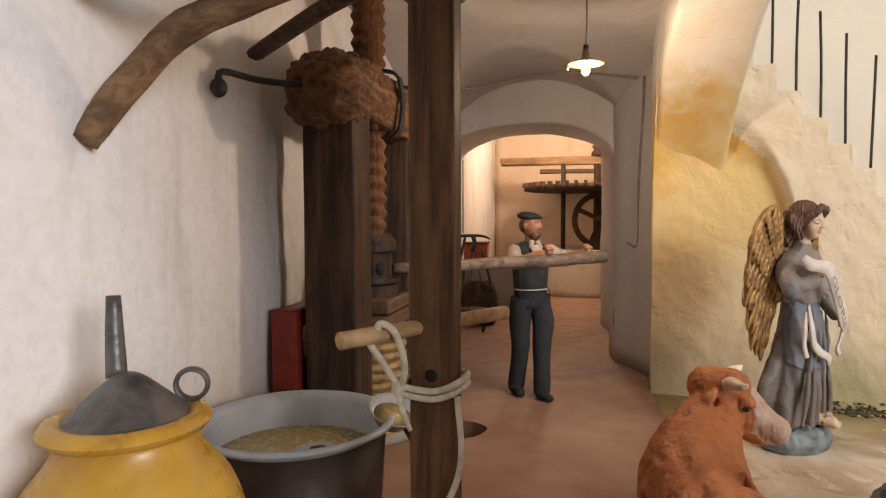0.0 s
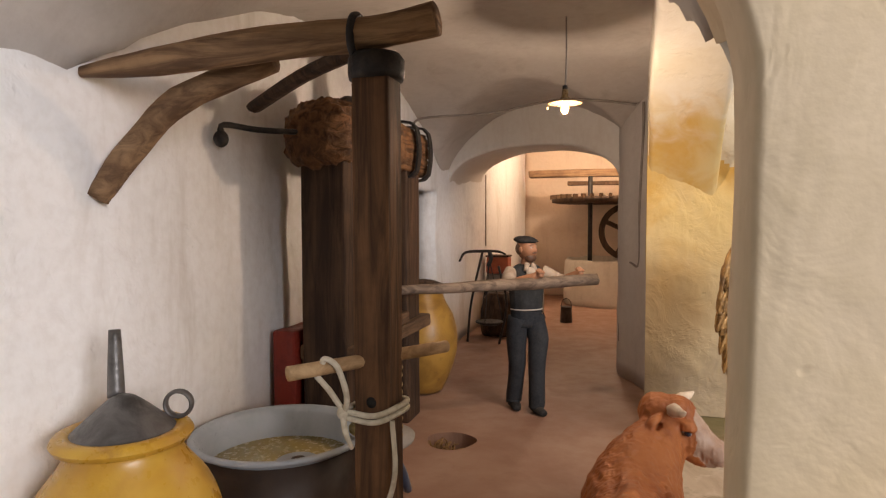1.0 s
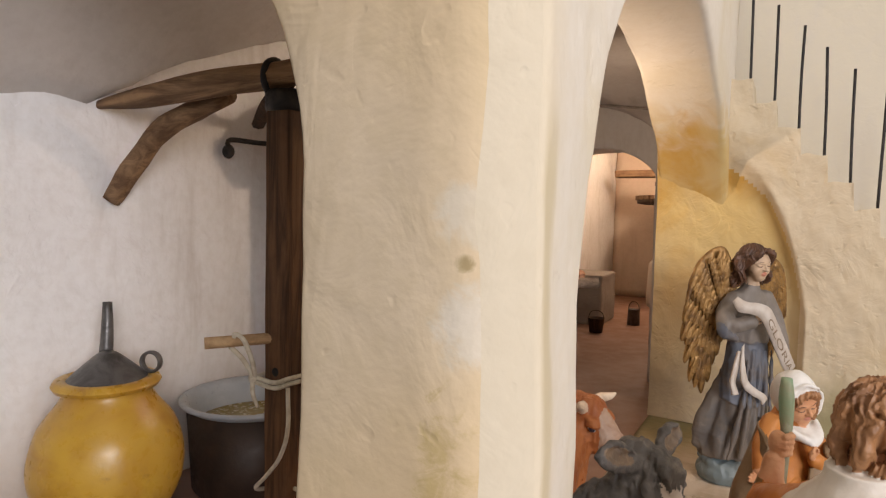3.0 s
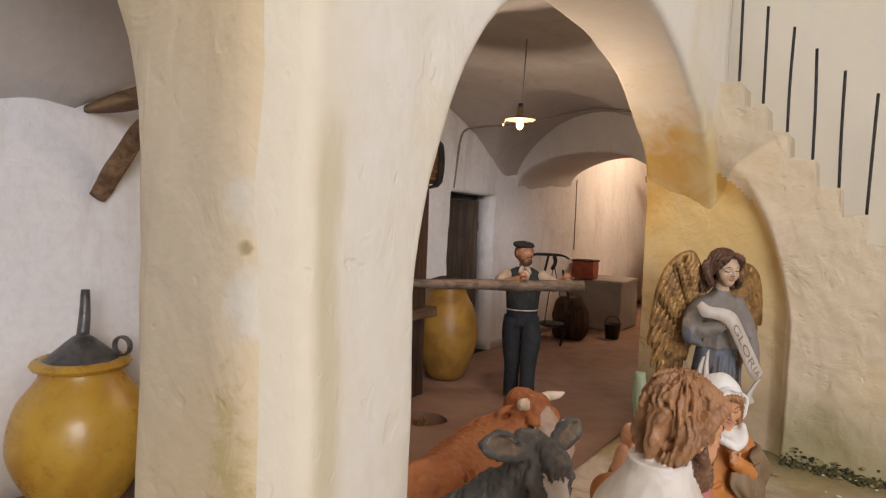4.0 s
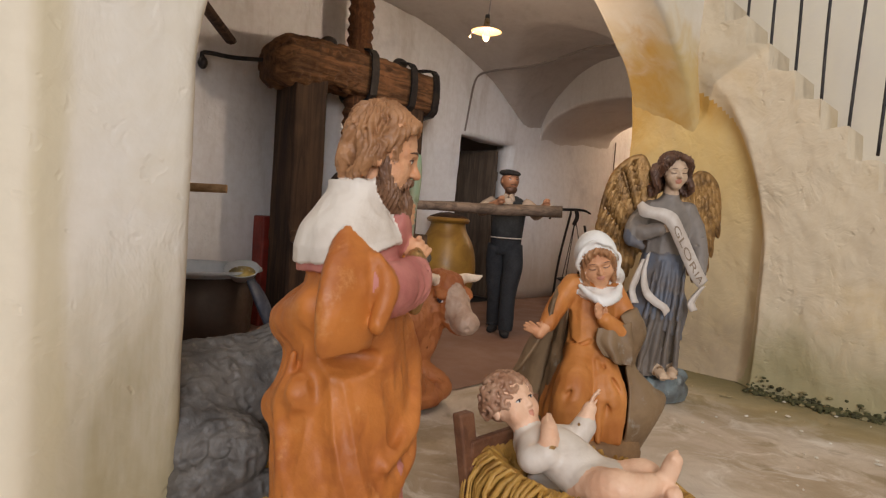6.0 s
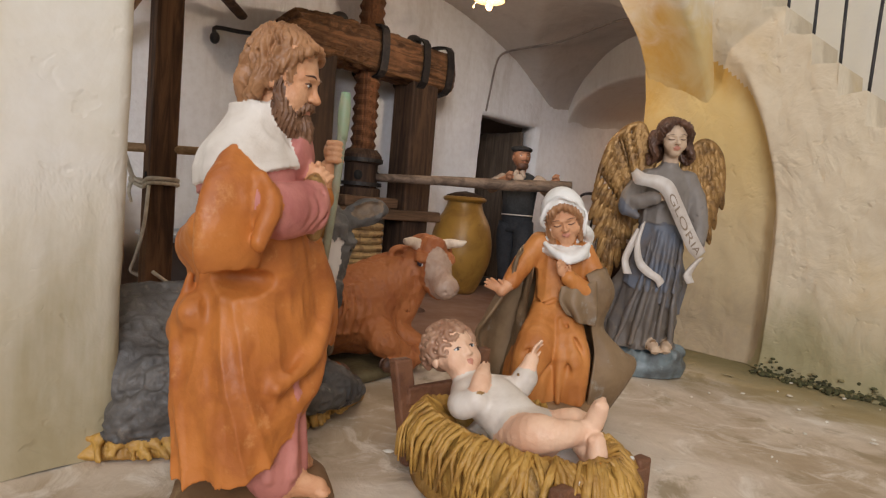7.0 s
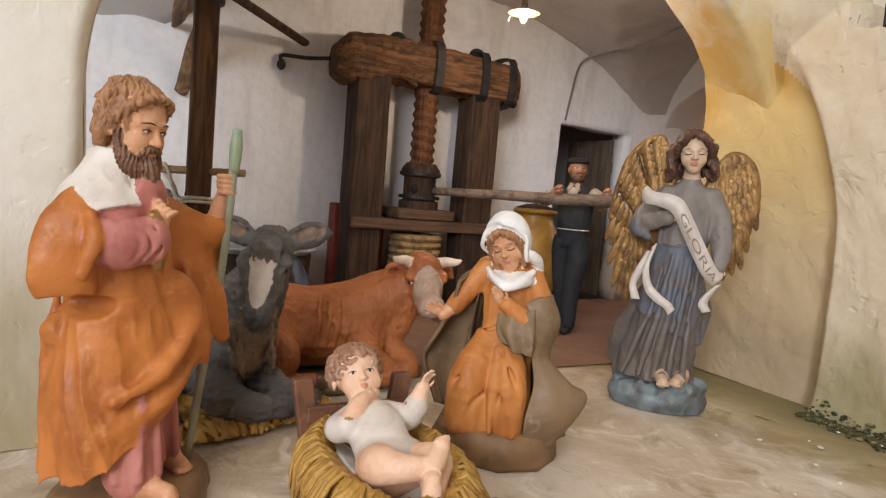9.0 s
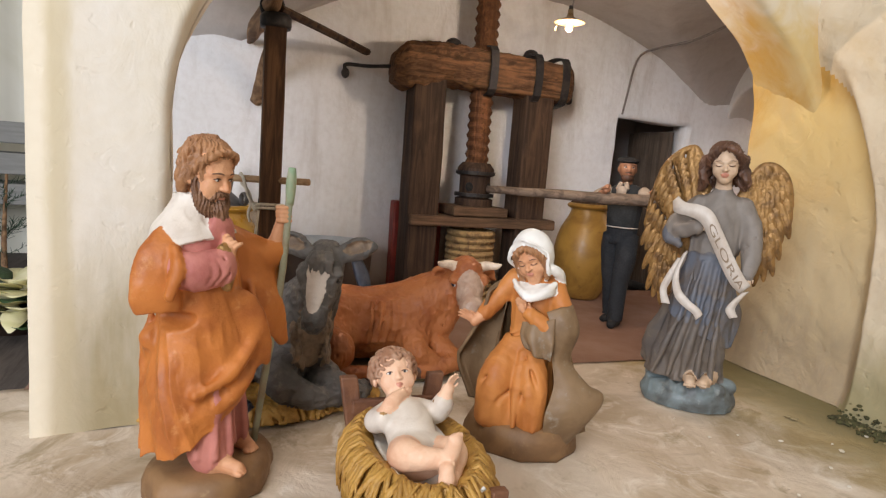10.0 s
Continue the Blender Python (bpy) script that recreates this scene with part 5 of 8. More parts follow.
        for axis in range(3):
            edge = [slice(None)] * 3
            for at in (0, -1):
                edge[axis] = at
                d[tuple(edge)] = np.maximum(d[tuple(edge)], 1e-4)
        neg = d < 0
        count = np.zeros(n - 1, np.uint8)
        corners = list(itertools.product((0, 1), repeat=3))
        for c in corners:
            count += neg[tuple(slice(c[i], n[i] - 1 + c[i]) for i in range(3))]
        cells = np.argwhere((count > 0) & (count < 8))
        val = {c: d[tuple((cells + c).T)] for c in corners}
        total, hits = np.zeros((len(cells), 3)), np.zeros(len(cells))
        for a in corners:
            for axis in range(3):
                if a[axis]:
                    continue
                b = tuple(1 if i == axis else a[i] for i in range(3))
                cross = (val[a] < 0) != (val[b] < 0)
                t = np.where(cross, val[a] / np.where(cross, val[a] - val[b], 1), 0)
                q = np.tile(np.array(a, float), (len(cells), 1))
                q[:, axis] = t
                total += q * cross[:, None]
                hits += cross
        verts = self.lo + self.step * (cells + total / hits[:, None])
        index = np.full(n - 1, -1, np.int32)
        index[tuple(cells.T)] = np.arange(len(cells))
        paints = self.paint_of[tuple(np.round(cells + total / hits[:, None]).astype(int).T)]
        quads = []
        for axis in range(3):
            u, v = (axis + 1) % 3, (axis + 2) % 3
            lo = [slice(1, None)] * 3
            lo[axis] = slice(0, n[axis] - 1)
            hi = [slice(1, None)] * 3
            hi[axis] = slice(1, n[axis])
            a, b = neg[tuple(lo)], neg[tuple(hi)]
            e = np.argwhere(a != b)
            out = a[tuple(e.T)]
            e = e + [0 if i == axis else 1 for i in range(3)]
            keep = (e[:, u] < n[u] - 1) & (e[:, v] < n[v] - 1)
            e, out = e[keep], out[keep]
            q = []
            for du, dv in ((1, 1), (0, 1), (0, 0), (1, 0)):
                c = e.copy()
                c[:, u] -= du
                c[:, v] -= dv
                q.append(index[tuple(c.T)])
            q = np.stack(q, 1)
            q[~out] = q[~out][:, ::-1]
            quads.append(q)
        quads = np.concatenate(quads)
        me = bpy.data.meshes.new("clay")
        me.from_pydata(verts.tolist(), [], quads.tolist())
        slot = np.array([fig.m(x) for x in self.mats], np.int32)
        first = paints[quads]
        top = np.sort(first, axis=1)[:, 2]
        me.polygons.foreach_set("material_index", slot[top])
        fig.bm.from_mesh(me)
        bpy.data.meshes.remove(me)


def lattice(p, seed=0):
    """Smooth value noise, 0 to 1, at many points."""
    table = np.random.RandomState(11 + seed).rand(32, 32, 32)
    i = np.floor(p).astype(int)
    f = p - i
    f = f * f * (3 - 2 * f)
    out = 0
    for c in itertools.product((0, 1), repeat=3):
        w = 1
        for k in range(3):
            w = w * (f[..., k] if c[k] else 1 - f[..., k])
        out = out + w * table[(i[..., 0] + c[0]) % 32, (i[..., 1] + c[1]) % 32, (i[..., 2] + c[2]) % 32]
    return out


def strands(at, count, warp=1.0, fine=140.0, seed=0):
    """Grooves of hair that run from the crown down, bent by noise."""
    def f(p):
        q = p - np.array(at)
        a = np.arctan2(q[:, 1], q[:, 0])
        w = lattice(p * fine, seed) + 0.5 * lattice(p * fine * 2.1, seed + 1)
        return np.abs(np.sin(a * count * 0.5 + warp * 6.0 * w))
    return f


def tufts(fine, stretch=(1, 1, 1), seed=0):
    """Short locks of fur: ridged noise drawn out along one way."""
    def f(p):
        w = lattice(p * fine * np.array(stretch), seed)
        v = lattice(p * fine * 2.3 * np.array(stretch), seed + 3)
        return np.clip(np.abs(2 * w - 1) * 1.4 + 0.4 * (v - 0.5), 0, 1)
    return f


def sculpt_head(c, at, h, turn, skin_mat, baby=False, lids=False):
    """A modelled head: face to -y, chin at z 0, crown at z 1 of its own frame."""
    keep = c.mx
    c.mx = keep @ Matrix.Translation(at) @ turn @ Matrix.Scale(h, 4)
    w = 1.12 if baby else 1.0
    c.blob(skin_mat, (0, 0.07, 0.63), (0.37 * w, 0.41, 0.37), k=0.05)
    c.blob(skin_mat, (0, -0.10, 0.42), (0.285 * w, 0.27, 0.38), k=0.10)
    c.blob(skin_mat, (0, -0.23, 0.12), (0.13 * w, 0.12, 0.10), k=0.14)
    puff = 1.25 if baby else 1.0
    for sx in (-1, 1):
        c.blob(skin_mat, (sx * 0.17 * w, -0.22, 0.34), (0.12 * puff, 0.11, 0.13 * puff), k=0.10)
        c.blob(skin_mat, (sx * 0.37 * w, 0.04, 0.46), (0.04, 0.08, 0.11), k=0.03)
        c.blob(skin_mat, (sx * 0.150, -0.405, 0.520), (0.095, 0.055 if baby else 0.075, 0.052), k=0.05, cut=True)
        c.blob(skin_mat, (sx * 0.150, -0.290, 0.515), (0.085, 0.055, 0.052), k=0.012)
        if lids:
            c.tube(skin_mat, [(sx * 0.23, -0.315, 0.500), (sx * 0.15, -0.355, 0.492), (sx * 0.075, -0.340, 0.505)], 0.010, k=0.01)
        c.blob(skin_mat, (sx * 0.048, -0.395 if not baby else -0.37, 0.395), (0.040, 0.040, 0.030), k=0.03)
    if not baby:
        c.tube(skin_mat, [(-0.24, -0.27, 0.585), (-0.12, -0.345, 0.612), (0, -0.350, 0.595), (0.12, -0.345, 0.612), (0.24, -0.27, 0.585)], 0.028, k=0.06)
    c.tube(skin_mat, [(0, -0.350, 0.57), (0, -0.390, 0.49), (0, -0.405 if baby else -0.450, 0.405)], [0.026, 0.030, 0.044], k=0.045)
    lip = 0.58 if baby else 1.0
    c.blob(F_LIP, (0, -0.362, 0.272), (0.095 * lip, 0.045, 0.024), k=0.02)
    c.blob(F_LIP, (0, -0.352, 0.232), (0.075 * lip, 0.045, 0.025), k=0.02)
    c.tube(skin_mat, [(-0.10 * lip, -0.388, 0.255), (0, -0.412, 0.250), (0.10 * lip, -0.388, 0.255)], 0.009, k=0.012, cut=True)
    c.mx = keep


def painted_eyes(f, at, h, turn, gaze=0.0, big=1.0, brows=True):
    """Eyes, lashes and brows painted on a modelled face."""
    s = f.mark()
    for sx in (-1, 1):
        f.blob(F_EYEWHITE, (sx * 0.150, -0.324, 0.515), (0.062 * big, 0.026, 0.028 * big), u=12, v=8)
        f.blob(F_EYE, (sx * 0.150 + gaze, -0.338, 0.515), (0.028 * big, 0.015, 0.028 * big), u=10, v=8)
        f.tube(F_BROWN, [(sx * 0.222, -0.318, 0.522), (sx * 0.150, -0.352, 0.546), (sx * 0.085, -0.346, 0.525)], 0.009, segs=6, steps=3)
        if brows:
            f.tube(F_BROWN, [(sx * 0.25, -0.300, 0.600), (sx * 0.15, -0.368, 0.630), (sx * 0.06, -0.378, 0.612)], [0.006, 0.012, 0.008], segs=6, steps=3)
    f.turn(s, Matrix.Translation(at) @ turn @ Matrix.Scale(h, 4))


def painted_lids(f, at, h, turn):
    """Lowered lids: lash lines and brows on a modelled face."""
    s = f.mark()
    for sx in (-1, 1):
        f.tube(F_BROWN, [(sx * 0.225, -0.312, 0.500), (sx * 0.150, -0.351, 0.487), (sx * 0.080, -0.344, 0.502)], 0.014, segs=6, steps=3)
        f.tube(F_BROWN, [(sx * 0.25, -0.300, 0.600), (sx * 0.15, -0.366, 0.630), (sx * 0.06, -0.376, 0.612)], [0.005, 0.009, 0.006], segs=6, steps=3)
    f.turn(s, Matrix.Translation(at) @ turn @ Matrix.Scale(h, 4))


def fingers(c, mat, at, turn, size, spread=0.10, curl=0.25):
    """An open hand on the body: fingers along +z, palm to -y."""
    keep = c.mx
    c.mx = keep @ Matrix.Translation(at) @ turn @ Matrix.Scale(size, 4)
    c.blob(mat, (0, 0, 0.35), (0.36, 0.18, 0.48), k=0.08)
    for i, x in enumerate((-0.27, -0.09, 0.09, 0.26)):
        ln = (0.58, 0.74, 0.72, 0.52)[i]
        c.tube(mat, [(x * 0.9, 0, 0.60), (x * (1 + spread), -curl * 0.3, 0.72 + ln * 0.5), (x * (1 + 2 * spread), -curl, 0.72 + ln)], [0.115, 0.105, 0.080], k=0.03, steps=3)
    c.tube(mat, [(0.26, -0.02, 0.20), (0.46, -0.14, 0.45), (0.50, -0.24, 0.72)], [0.14, 0.12, 0.09], k=0.05, steps=3)
    c.mx = keep


def grip(c, mat, at, turn, size):
    """A closed hand round a rod that runs along z."""
    keep = c.mx
    c.mx = keep @ Matrix.Translation(at) @ turn @ Matrix.Scale(size, 4)
    c.blob(mat, (0, 0.05, 0), (0.46, 0.36, 0.50), k=0.08)
    for z in (-0.36, -0.12, 0.12, 0.36):
        c.tube(mat, [(-0.38, -0.08, z), (-0.12, -0.42, z), (0.30, -0.36, z)], [0.13, 0.14, 0.11], k=0.025, steps=3)
    c.mx = keep


def bearded_man():
    f = Fig()
    rock(f, F_ROCK, 0.052, 0.046, 0.021, 2.0, cx=0.004, cy=-0.004)
    c = Clay((-0.072, -0.062, 0.012), (0.080, 0.060, 0.262), 0.00085)
    # bare feet and the tunic below the robe
    for x, y, a in ((-0.012, -0.026, 14), (0.032, -0.010, -16)):
        c.mx = Matrix.Translation((x, y, 0.020)) @ rz(a)
        c.tube(F_SKIN, [(0, 0.008, 0.006), (0, -0.006, 0.0055), (0, -0.016, 0.0035)], [0.0068, 0.0062, 0.0056], k=0.004)
        for i in range(5):
            c.blob(F_SKIN, (-0.0056 + i * 0.0027, -0.0205 + abs(i - 1.5) * 0.0012, 0.0024), (0.0016, 0.0036, 0.0020), k=0.001)
        c.tube(F_SKIN, [(0, 0.004, 0.006), (0, 0.005, 0.028)], [0.0068, 0.0064], k=0.004)
        c.mx = Matrix()
    c.tube(F_PINK, [(-0.012, -0.016, 0.034), (-0.012, -0.010, 0.07), (-0.006, 0.0, 0.12)], [0.0155, 0.0165, 0.018], k=0.006)
    c.tube(F_PINK, [(0.028, -0.006, 0.036), (0.022, -0.004, 0.07), (0.008, 0.0, 0.12)], [0.0130, 0.0150, 0.018], k=0.006)
    for x, y, ln in ((-0.020, -0.030, 0.05), (-0.006, -0.032, 0.055), (0.010, -0.022, 0.06), (0.026, -0.021, 0.055), (0.040, -0.008, 0.05), (-0.026, -0.018, 0.05)):
        c.tube(F_PINK, [(x, y, 0.034), (x * 0.85, y * 0.85, 0.034 + ln)], [0.0030, 0.0012], k=0.003)
    # robe, low on his right side and drawn up on the left
    c.drape(F_ORANGE, [(0.062, -0.004, 0.004, 0.041, 0.036, 0.07), (0.080, -0.003, 0.004, 0.0405, 0.0355, 0.07), (0.105, 0.0, 0.003, 0.0385, 0.033, 0.05), (0.135, 0.0, 0.002, 0.0345, 0.0285, 0.035),
                       (0.160, 0.0, 0.002, 0.0330, 0.026, 0.02), (0.180, 0.0, 0.003, 0.0300, 0.023, 0.01), (0.194, 0, 0.004, 0.022, 0.019, 0.0), (0.202, 0, 0.004, 0.012, 0.012, 0.0)],
            5, 0.4, 30.0, 1.3, hem=(0.62, -0.18))
    # the overlap: one broad edge sweeping from the left arm to the right hip, with a few sharp hollows
    c.tube(F_ORANGE, [(0.040, -0.018, 0.118), (0.022, -0.032, 0.094), (-0.006, -0.033, 0.074), (-0.032, -0.018, 0.062)], [0.003, 0.0034, 0.0032, 0.002], k=0.010)
    c.tube(F_ORANGE, [(0.036, -0.018, 0.146), (0.020, -0.034, 0.116), (-0.008, -0.035, 0.092), (-0.034, -0.022, 0.080)], [0.0020, 0.0034, 0.0034, 0.002], k=0.008)
    for x0, z0, x1, z1, x2, z2, r in ((0.030, 0.136, 0.010, 0.104, -0.026, 0.078, 0.0017), (0.020, 0.150, 0.012, 0.132, 0.004, 0.116, 0.0019), (0.008, 0.150, 0.000, 0.130, -0.012, 0.110, 0.0015),
                                      (-0.006, 0.148, -0.010, 0.132, -0.018, 0.120, 0.0013), (-0.020, 0.146, -0.024, 0.120, -0.030, 0.096, 0.0014)):
        c.tube(F_ORANGE, [(x0, -0.031 + abs(x0) * 0.3, z0), (x1, -0.037 + abs(x1) * 0.3, z1), (x2, -0.036 + abs(x2) * 0.35, z2)], [0.0005, r, 0.0005], k=0.0035, cut=True)
    # drapery over the back, in two heavy swags
    c.tube(F_ORANGE, [(-0.026, 0.022, 0.150), (0.002, 0.034, 0.140), (0.030, 0.026, 0.150)], [0.008, 0.0125, 0.009], k=0.010)
    c.tube(F_ORANGE, [(-0.032, 0.026, 0.112), (0.000, 0.038, 0.098), (0.034, 0.024, 0.108)], [0.006, 0.0105, 0.007], k=0.010)
    for i in range(5):
        x = -0.024 + 0.012 * i
        c.tube(F_ORANGE, [(x, 0.036 - abs(x) * 0.25, 0.128), (x * 1.15, 0.040 - abs(x) * 0.25, 0.098), (x * 1.3, 0.038 - abs(x) * 0.3, 0.066)], [0.0012, 0.0030, 0.0016], k=0.005)
    # free corner of the robe, thrown over the left arm
    c.tube(F_ORANGE, [(0.040, -0.008, 0.160), (0.046, -0.018, 0.128), (0.056, -0.026, 0.098)], [0.012, 0.0125, 0.0045], k=0.006, squash=((0.55, 0.84, 0), 0.55))
    c.tube(F_ORANGE, [(0.044, 0.006, 0.150), (0.047, 0.000, 0.110), (0.043, -0.004, 0.074)], [0.012, 0.0120, 0.007], k=0.008, squash=((0.9, -0.4, 0), 0.6))
    c.tube(F_ORANGE, [(0.014, -0.028, 0.132), (0.022, -0.035, 0.110), (0.030, -0.038, 0.092)], [0.012, 0.011, 0.0030], k=0.010, squash=((0.3, 0.95, 0), 0.4))
    c.tube(F_ORANGE, [(0.036, -0.026, 0.146), (0.038, -0.034, 0.120), (0.042, -0.036, 0.096)], 0.0020, k=0.004, cut=True)
    # his right arm: wide open sleeve hanging to a point, pink under-sleeve and gilt cuff
    c.tube(F_ORANGE, [(-0.020, 0.004, 0.184), (-0.031, 0.002, 0.174), (-0.036, -0.002, 0.164)], [0.0085, 0.0100, 0.0100], k=0.006)
    c.tube(F_ORANGE, [(-0.032, 0.006, 0.180), (-0.040, 0.004, 0.163), (-0.046, 0.003, 0.143)], [0.0085, 0.0160, 0.0170], k=0.005, squash=((0.74, 0.66, 0.15), 0.36))
    c.tube(F_ORANGE, [(-0.036, -0.010, 0.176), (-0.041, -0.016, 0.164), (-0.047, -0.012, 0.148)], [0.0030, 0.0050, 0.0040], k=0.004)
    c.blob(F_ORANGE, (-0.052, -0.002, 0.126), (0.030, 0.030, 0.0085), ry(-8), k=0.002, cut=True)
    c.tube(F_ORANGE, [(-0.036, -0.014, 0.172), (-0.040, -0.018, 0.158), (-0.044, -0.016, 0.146)], 0.0016, k=0.003, cut=True)
    c.tube(F_PINK, [(-0.034, -0.010, 0.163), (-0.026, -0.019, 0.162), (-0.012, -0.029, 0.165)], [0.0100, 0.0115, 0.0105], k=0.002, squash=((0, 0, 1), 1.15))
    for i in range(4):
        x = -0.034 + 0.006 * i
        c.tube(F_PINK, [(x, -0.030 - 0.30 * (x + 0.034), 0.172), (x + 0.002, -0.032 - 0.30 * (x + 0.034), 0.162), (x - 0.001, -0.027 - 0.30 * (x + 0.034), 0.153)], [0.0006, 0.0011, 0.0006], k=0.002, cut=True)
    c.tube(F_GOLD, [(-0.0105, -0.030, 0.176), (-0.0085, -0.033, 0.165), (-0.0095, -0.031, 0.152)], [0.0042, 0.0050, 0.0040], k=0.002)
    c.tube(F_SKIN, [(-0.010, -0.030, 0.168), (-0.003, -0.030, 0.178)], [0.0062, 0.0055], k=0.003)
    grip(c, F_SKIN, (-0.001, -0.0305, 0.181), rz(25) @ rx(-35), 0.0125)
    # his left arm, raised to the staff
    c.tube(F_ORANGE, [(0.024, 0.006, 0.184), (0.040, 0.000, 0.172), (0.052, -0.012, 0.164), (0.058, -0.020, 0.168)], [0.0110, 0.0125, 0.0115, 0.0085], k=0.006)
    c.tube(F_ORANGE, [(0.044, -0.004, 0.166), (0.050, -0.010, 0.148), (0.050, -0.012, 0.128)], [0.012, 0.0125, 0.006], k=0.006, squash=((0.5, 0.86, 0), 0.6))
    c.tube(F_GOLD, [(0.060, -0.018, 0.174), (0.063, -0.018, 0.162), (0.063, -0.016, 0.148), (0.061, -0.014, 0.142)], [0.0052, 0.0062, 0.0056, 0.0025], k=0.002)
    c.tube(F_SKIN, [(0.058, -0.018, 0.170), (0.061, -0.022, 0.186)], [0.0066, 0.0056], k=0.003)
    grip(c, F_SKIN, (0.0615, -0.0245, 0.196), rz(-35), 0.0135)
    # pink yoke and white shoulder cape, pointed behind
    c.drape(F_PINK, [(0.170, 0, 0.005, 0.0350, 0.0275, 0.01), (0.178, 0, 0.005, 0.0340, 0.0265, 0.01), (0.192, 0, 0.004, 0.026, 0.021, 0.0)], 5, 0.3, hem=(0, -0.10), k=0.002)
    c.drape(F_WHITE, [(0.1790, 0, 0.005, 0.0365, 0.0295, 0.01), (0.188, 0, 0.005, 0.0325, 0.0265, 0.01), (0.197, 0, 0.004, 0.0240, 0.0205, 0.02), (0.205, 0, 0.003, 0.0175, 0.0165, 0.01), (0.2105, 0, 0.003, 0.0158, 0.0155, 0.01)],
            4, 1.2, 0.0, 2.0, hem=(0.08, -0.22), k=0.002)
    c.blob(F_ORANGE, (0.002, -0.034, 0.205), (0.010, 0.016, 0.024), k=0.003, cut=True)
    c.blob(F_PINK, (0.001, -0.020, 0.188), (0.012, 0.007, 0.012), k=0.003)
    # head, looking down to one side
    t = rz(-4) @ rx(16)
    at, h = (0.0, -0.004, 0.2030), 0.0440
    c.tube(F_SKIN, [(0, 0.001, 0.196), (0, -0.003, 0.216)], [0.0115, 0.0105], k=0.004)
    sculpt_head(c, at, h, t, F_SKIN)
    c.mx = Matrix.Translation(at) @ t @ Matrix.Scale(h, 4)
    c.blob(F_BLOND, (0, 0.13, 0.64), (0.385, 0.375, 0.385), k=0.02)
    c.blob(F_BLOND, (0, 0.00, 0.89), (0.30, 0.28, 0.135), k=0.06)
    rng = random.Random(4)
    for i in range(46):
        u = (i + 0.5) / 46
        el, az = math.asin(1 - 1.45 * u), i * 2.39996
        n = Vector((math.cos(el) * math.cos(az), math.cos(el) * math.sin(az), math.sin(el)))
        p = Vector((0.39 * n.x, 0.12 + 0.39 * n.y, 0.64 + 0.38 * n.z))
        if p.y < -0.16 and p.z < 0.84 or p.y < 0.06 and p.z < 0.42:
            continue
        d = (Vector((0, 0.2, -1)) - n * (Vector((0, 0.2, -1)) @ n)).normalized()
        e = n.cross(d) * rng.choice((-1, 1))
        c.tube(F_BLOND, [p - d * 0.16, p + n * 0.006 + e * 0.02, p + d * 0.14 + e * 0.07 + n * 0.004, p + d * 0.22 + e * 0.12], [0.020, 0.042, 0.038, 0.015], k=0.05, steps=3)
    for sx in (-1, 1):
        c.tube(F_BLOND, [(sx * 0.05, -0.28, 0.93), (sx * 0.26, -0.24, 0.84), (sx * 0.355, -0.06, 0.66), (sx * 0.37, 0.02, 0.50), (sx * 0.35, 0.06, 0.38)], [0.035, 0.065, 0.075, 0.070, 0.05], k=0.05)
        c.tube(F_BLOND, [(sx * 0.36, 0.16, 0.50), (sx * 0.40, 0.14, 0.36), (sx * 0.33, 0.20, 0.22), (sx * 0.24, 0.28, 0.16)], [0.09, 0.10, 0.09, 0.06], k=0.06)
        c.tube(F_BLOND, [(sx * 0.12, 0.42, 0.46), (sx * 0.16, 0.42, 0.28), (sx * 0.10, 0.40, 0.14)], [0.11, 0.11, 0.06], k=0.06)
        c.tube(F_BEARD, [(sx * 0.335, -0.05, 0.42), (sx * 0.31, -0.12, 0.24), (sx * 0.20, -0.24, 0.08), (0, -0.33, -0.02)], [0.050, 0.085, 0.125, 0.12], k=0.05)
        c.tube(F_BEARD, [(0.01 * sx, -0.420, 0.325), (sx * 0.10, -0.385, 0.300), (sx * 0.175, -0.32, 0.20)], [0.026, 0.038, 0.03], k=0.02)
    c.tube(F_BEARD, [(0, -0.34, 0.13), (0, -0.37, 0.02), (0.01, -0.35, -0.12)], [0.11, 0.15, 0.075], k=0.05)
    c.mx = Matrix()
    crown = Matrix.Translation(at) @ t @ Vector((0.0, 0.008, 0.040))
    c.carve([F_BLOND], 0.0015, strands(crown, 30, 0.9, 120))
    c.carve([F_BEARD], 0.0020, strands((0.0, -0.004, 0.215), 52, 0.8, 120, 2))
    c.carve([F_WHITE, F_ORANGE, F_PINK], 0.0007, tufts(120, (1, 1, 0.5), 5))
    c.into(f)
    painted_eyes(f, at, h, t, 0.01, 0.8)
    f.tube(F_STICK, [(0.040, -0.018, 0.020), (0.050, -0.021, 0.10), (0.0585, -0.0275, 0.17), (0.0625, -0.0300, 0.212)], [0.0024, 0.0026, 0.0028, 0.0032], segs=10)
    f.tube(F_GREEN, [(0.0620, -0.0300, 0.203), (0.0630, -0.0300, 0.219), (0.0636, -0.0300, 0.231)], [0.0032, 0.0042, 0.0030], segs=12)
    # slim the body; the raised arm keeps its reach
    for v in f.bm.verts:
        w = min(max((v.co.x - 0.030) / 0.028, 0), 1)
        v.co.x = v.co.x * 0.86 + w * w * (3 - 2 * w) * (0.14 * v.co.x + 0.003)
        v.co.y *= 0.90
        v.co.x += 0.009 * min(max((0.20 - v.co.z) / 0.08, 0), 1)
    f.finish("bearded_man_figurine", (0.332, 0.286, 0), (0.66, 0.75), "painted resin bearded man in orange robe holding a staff")


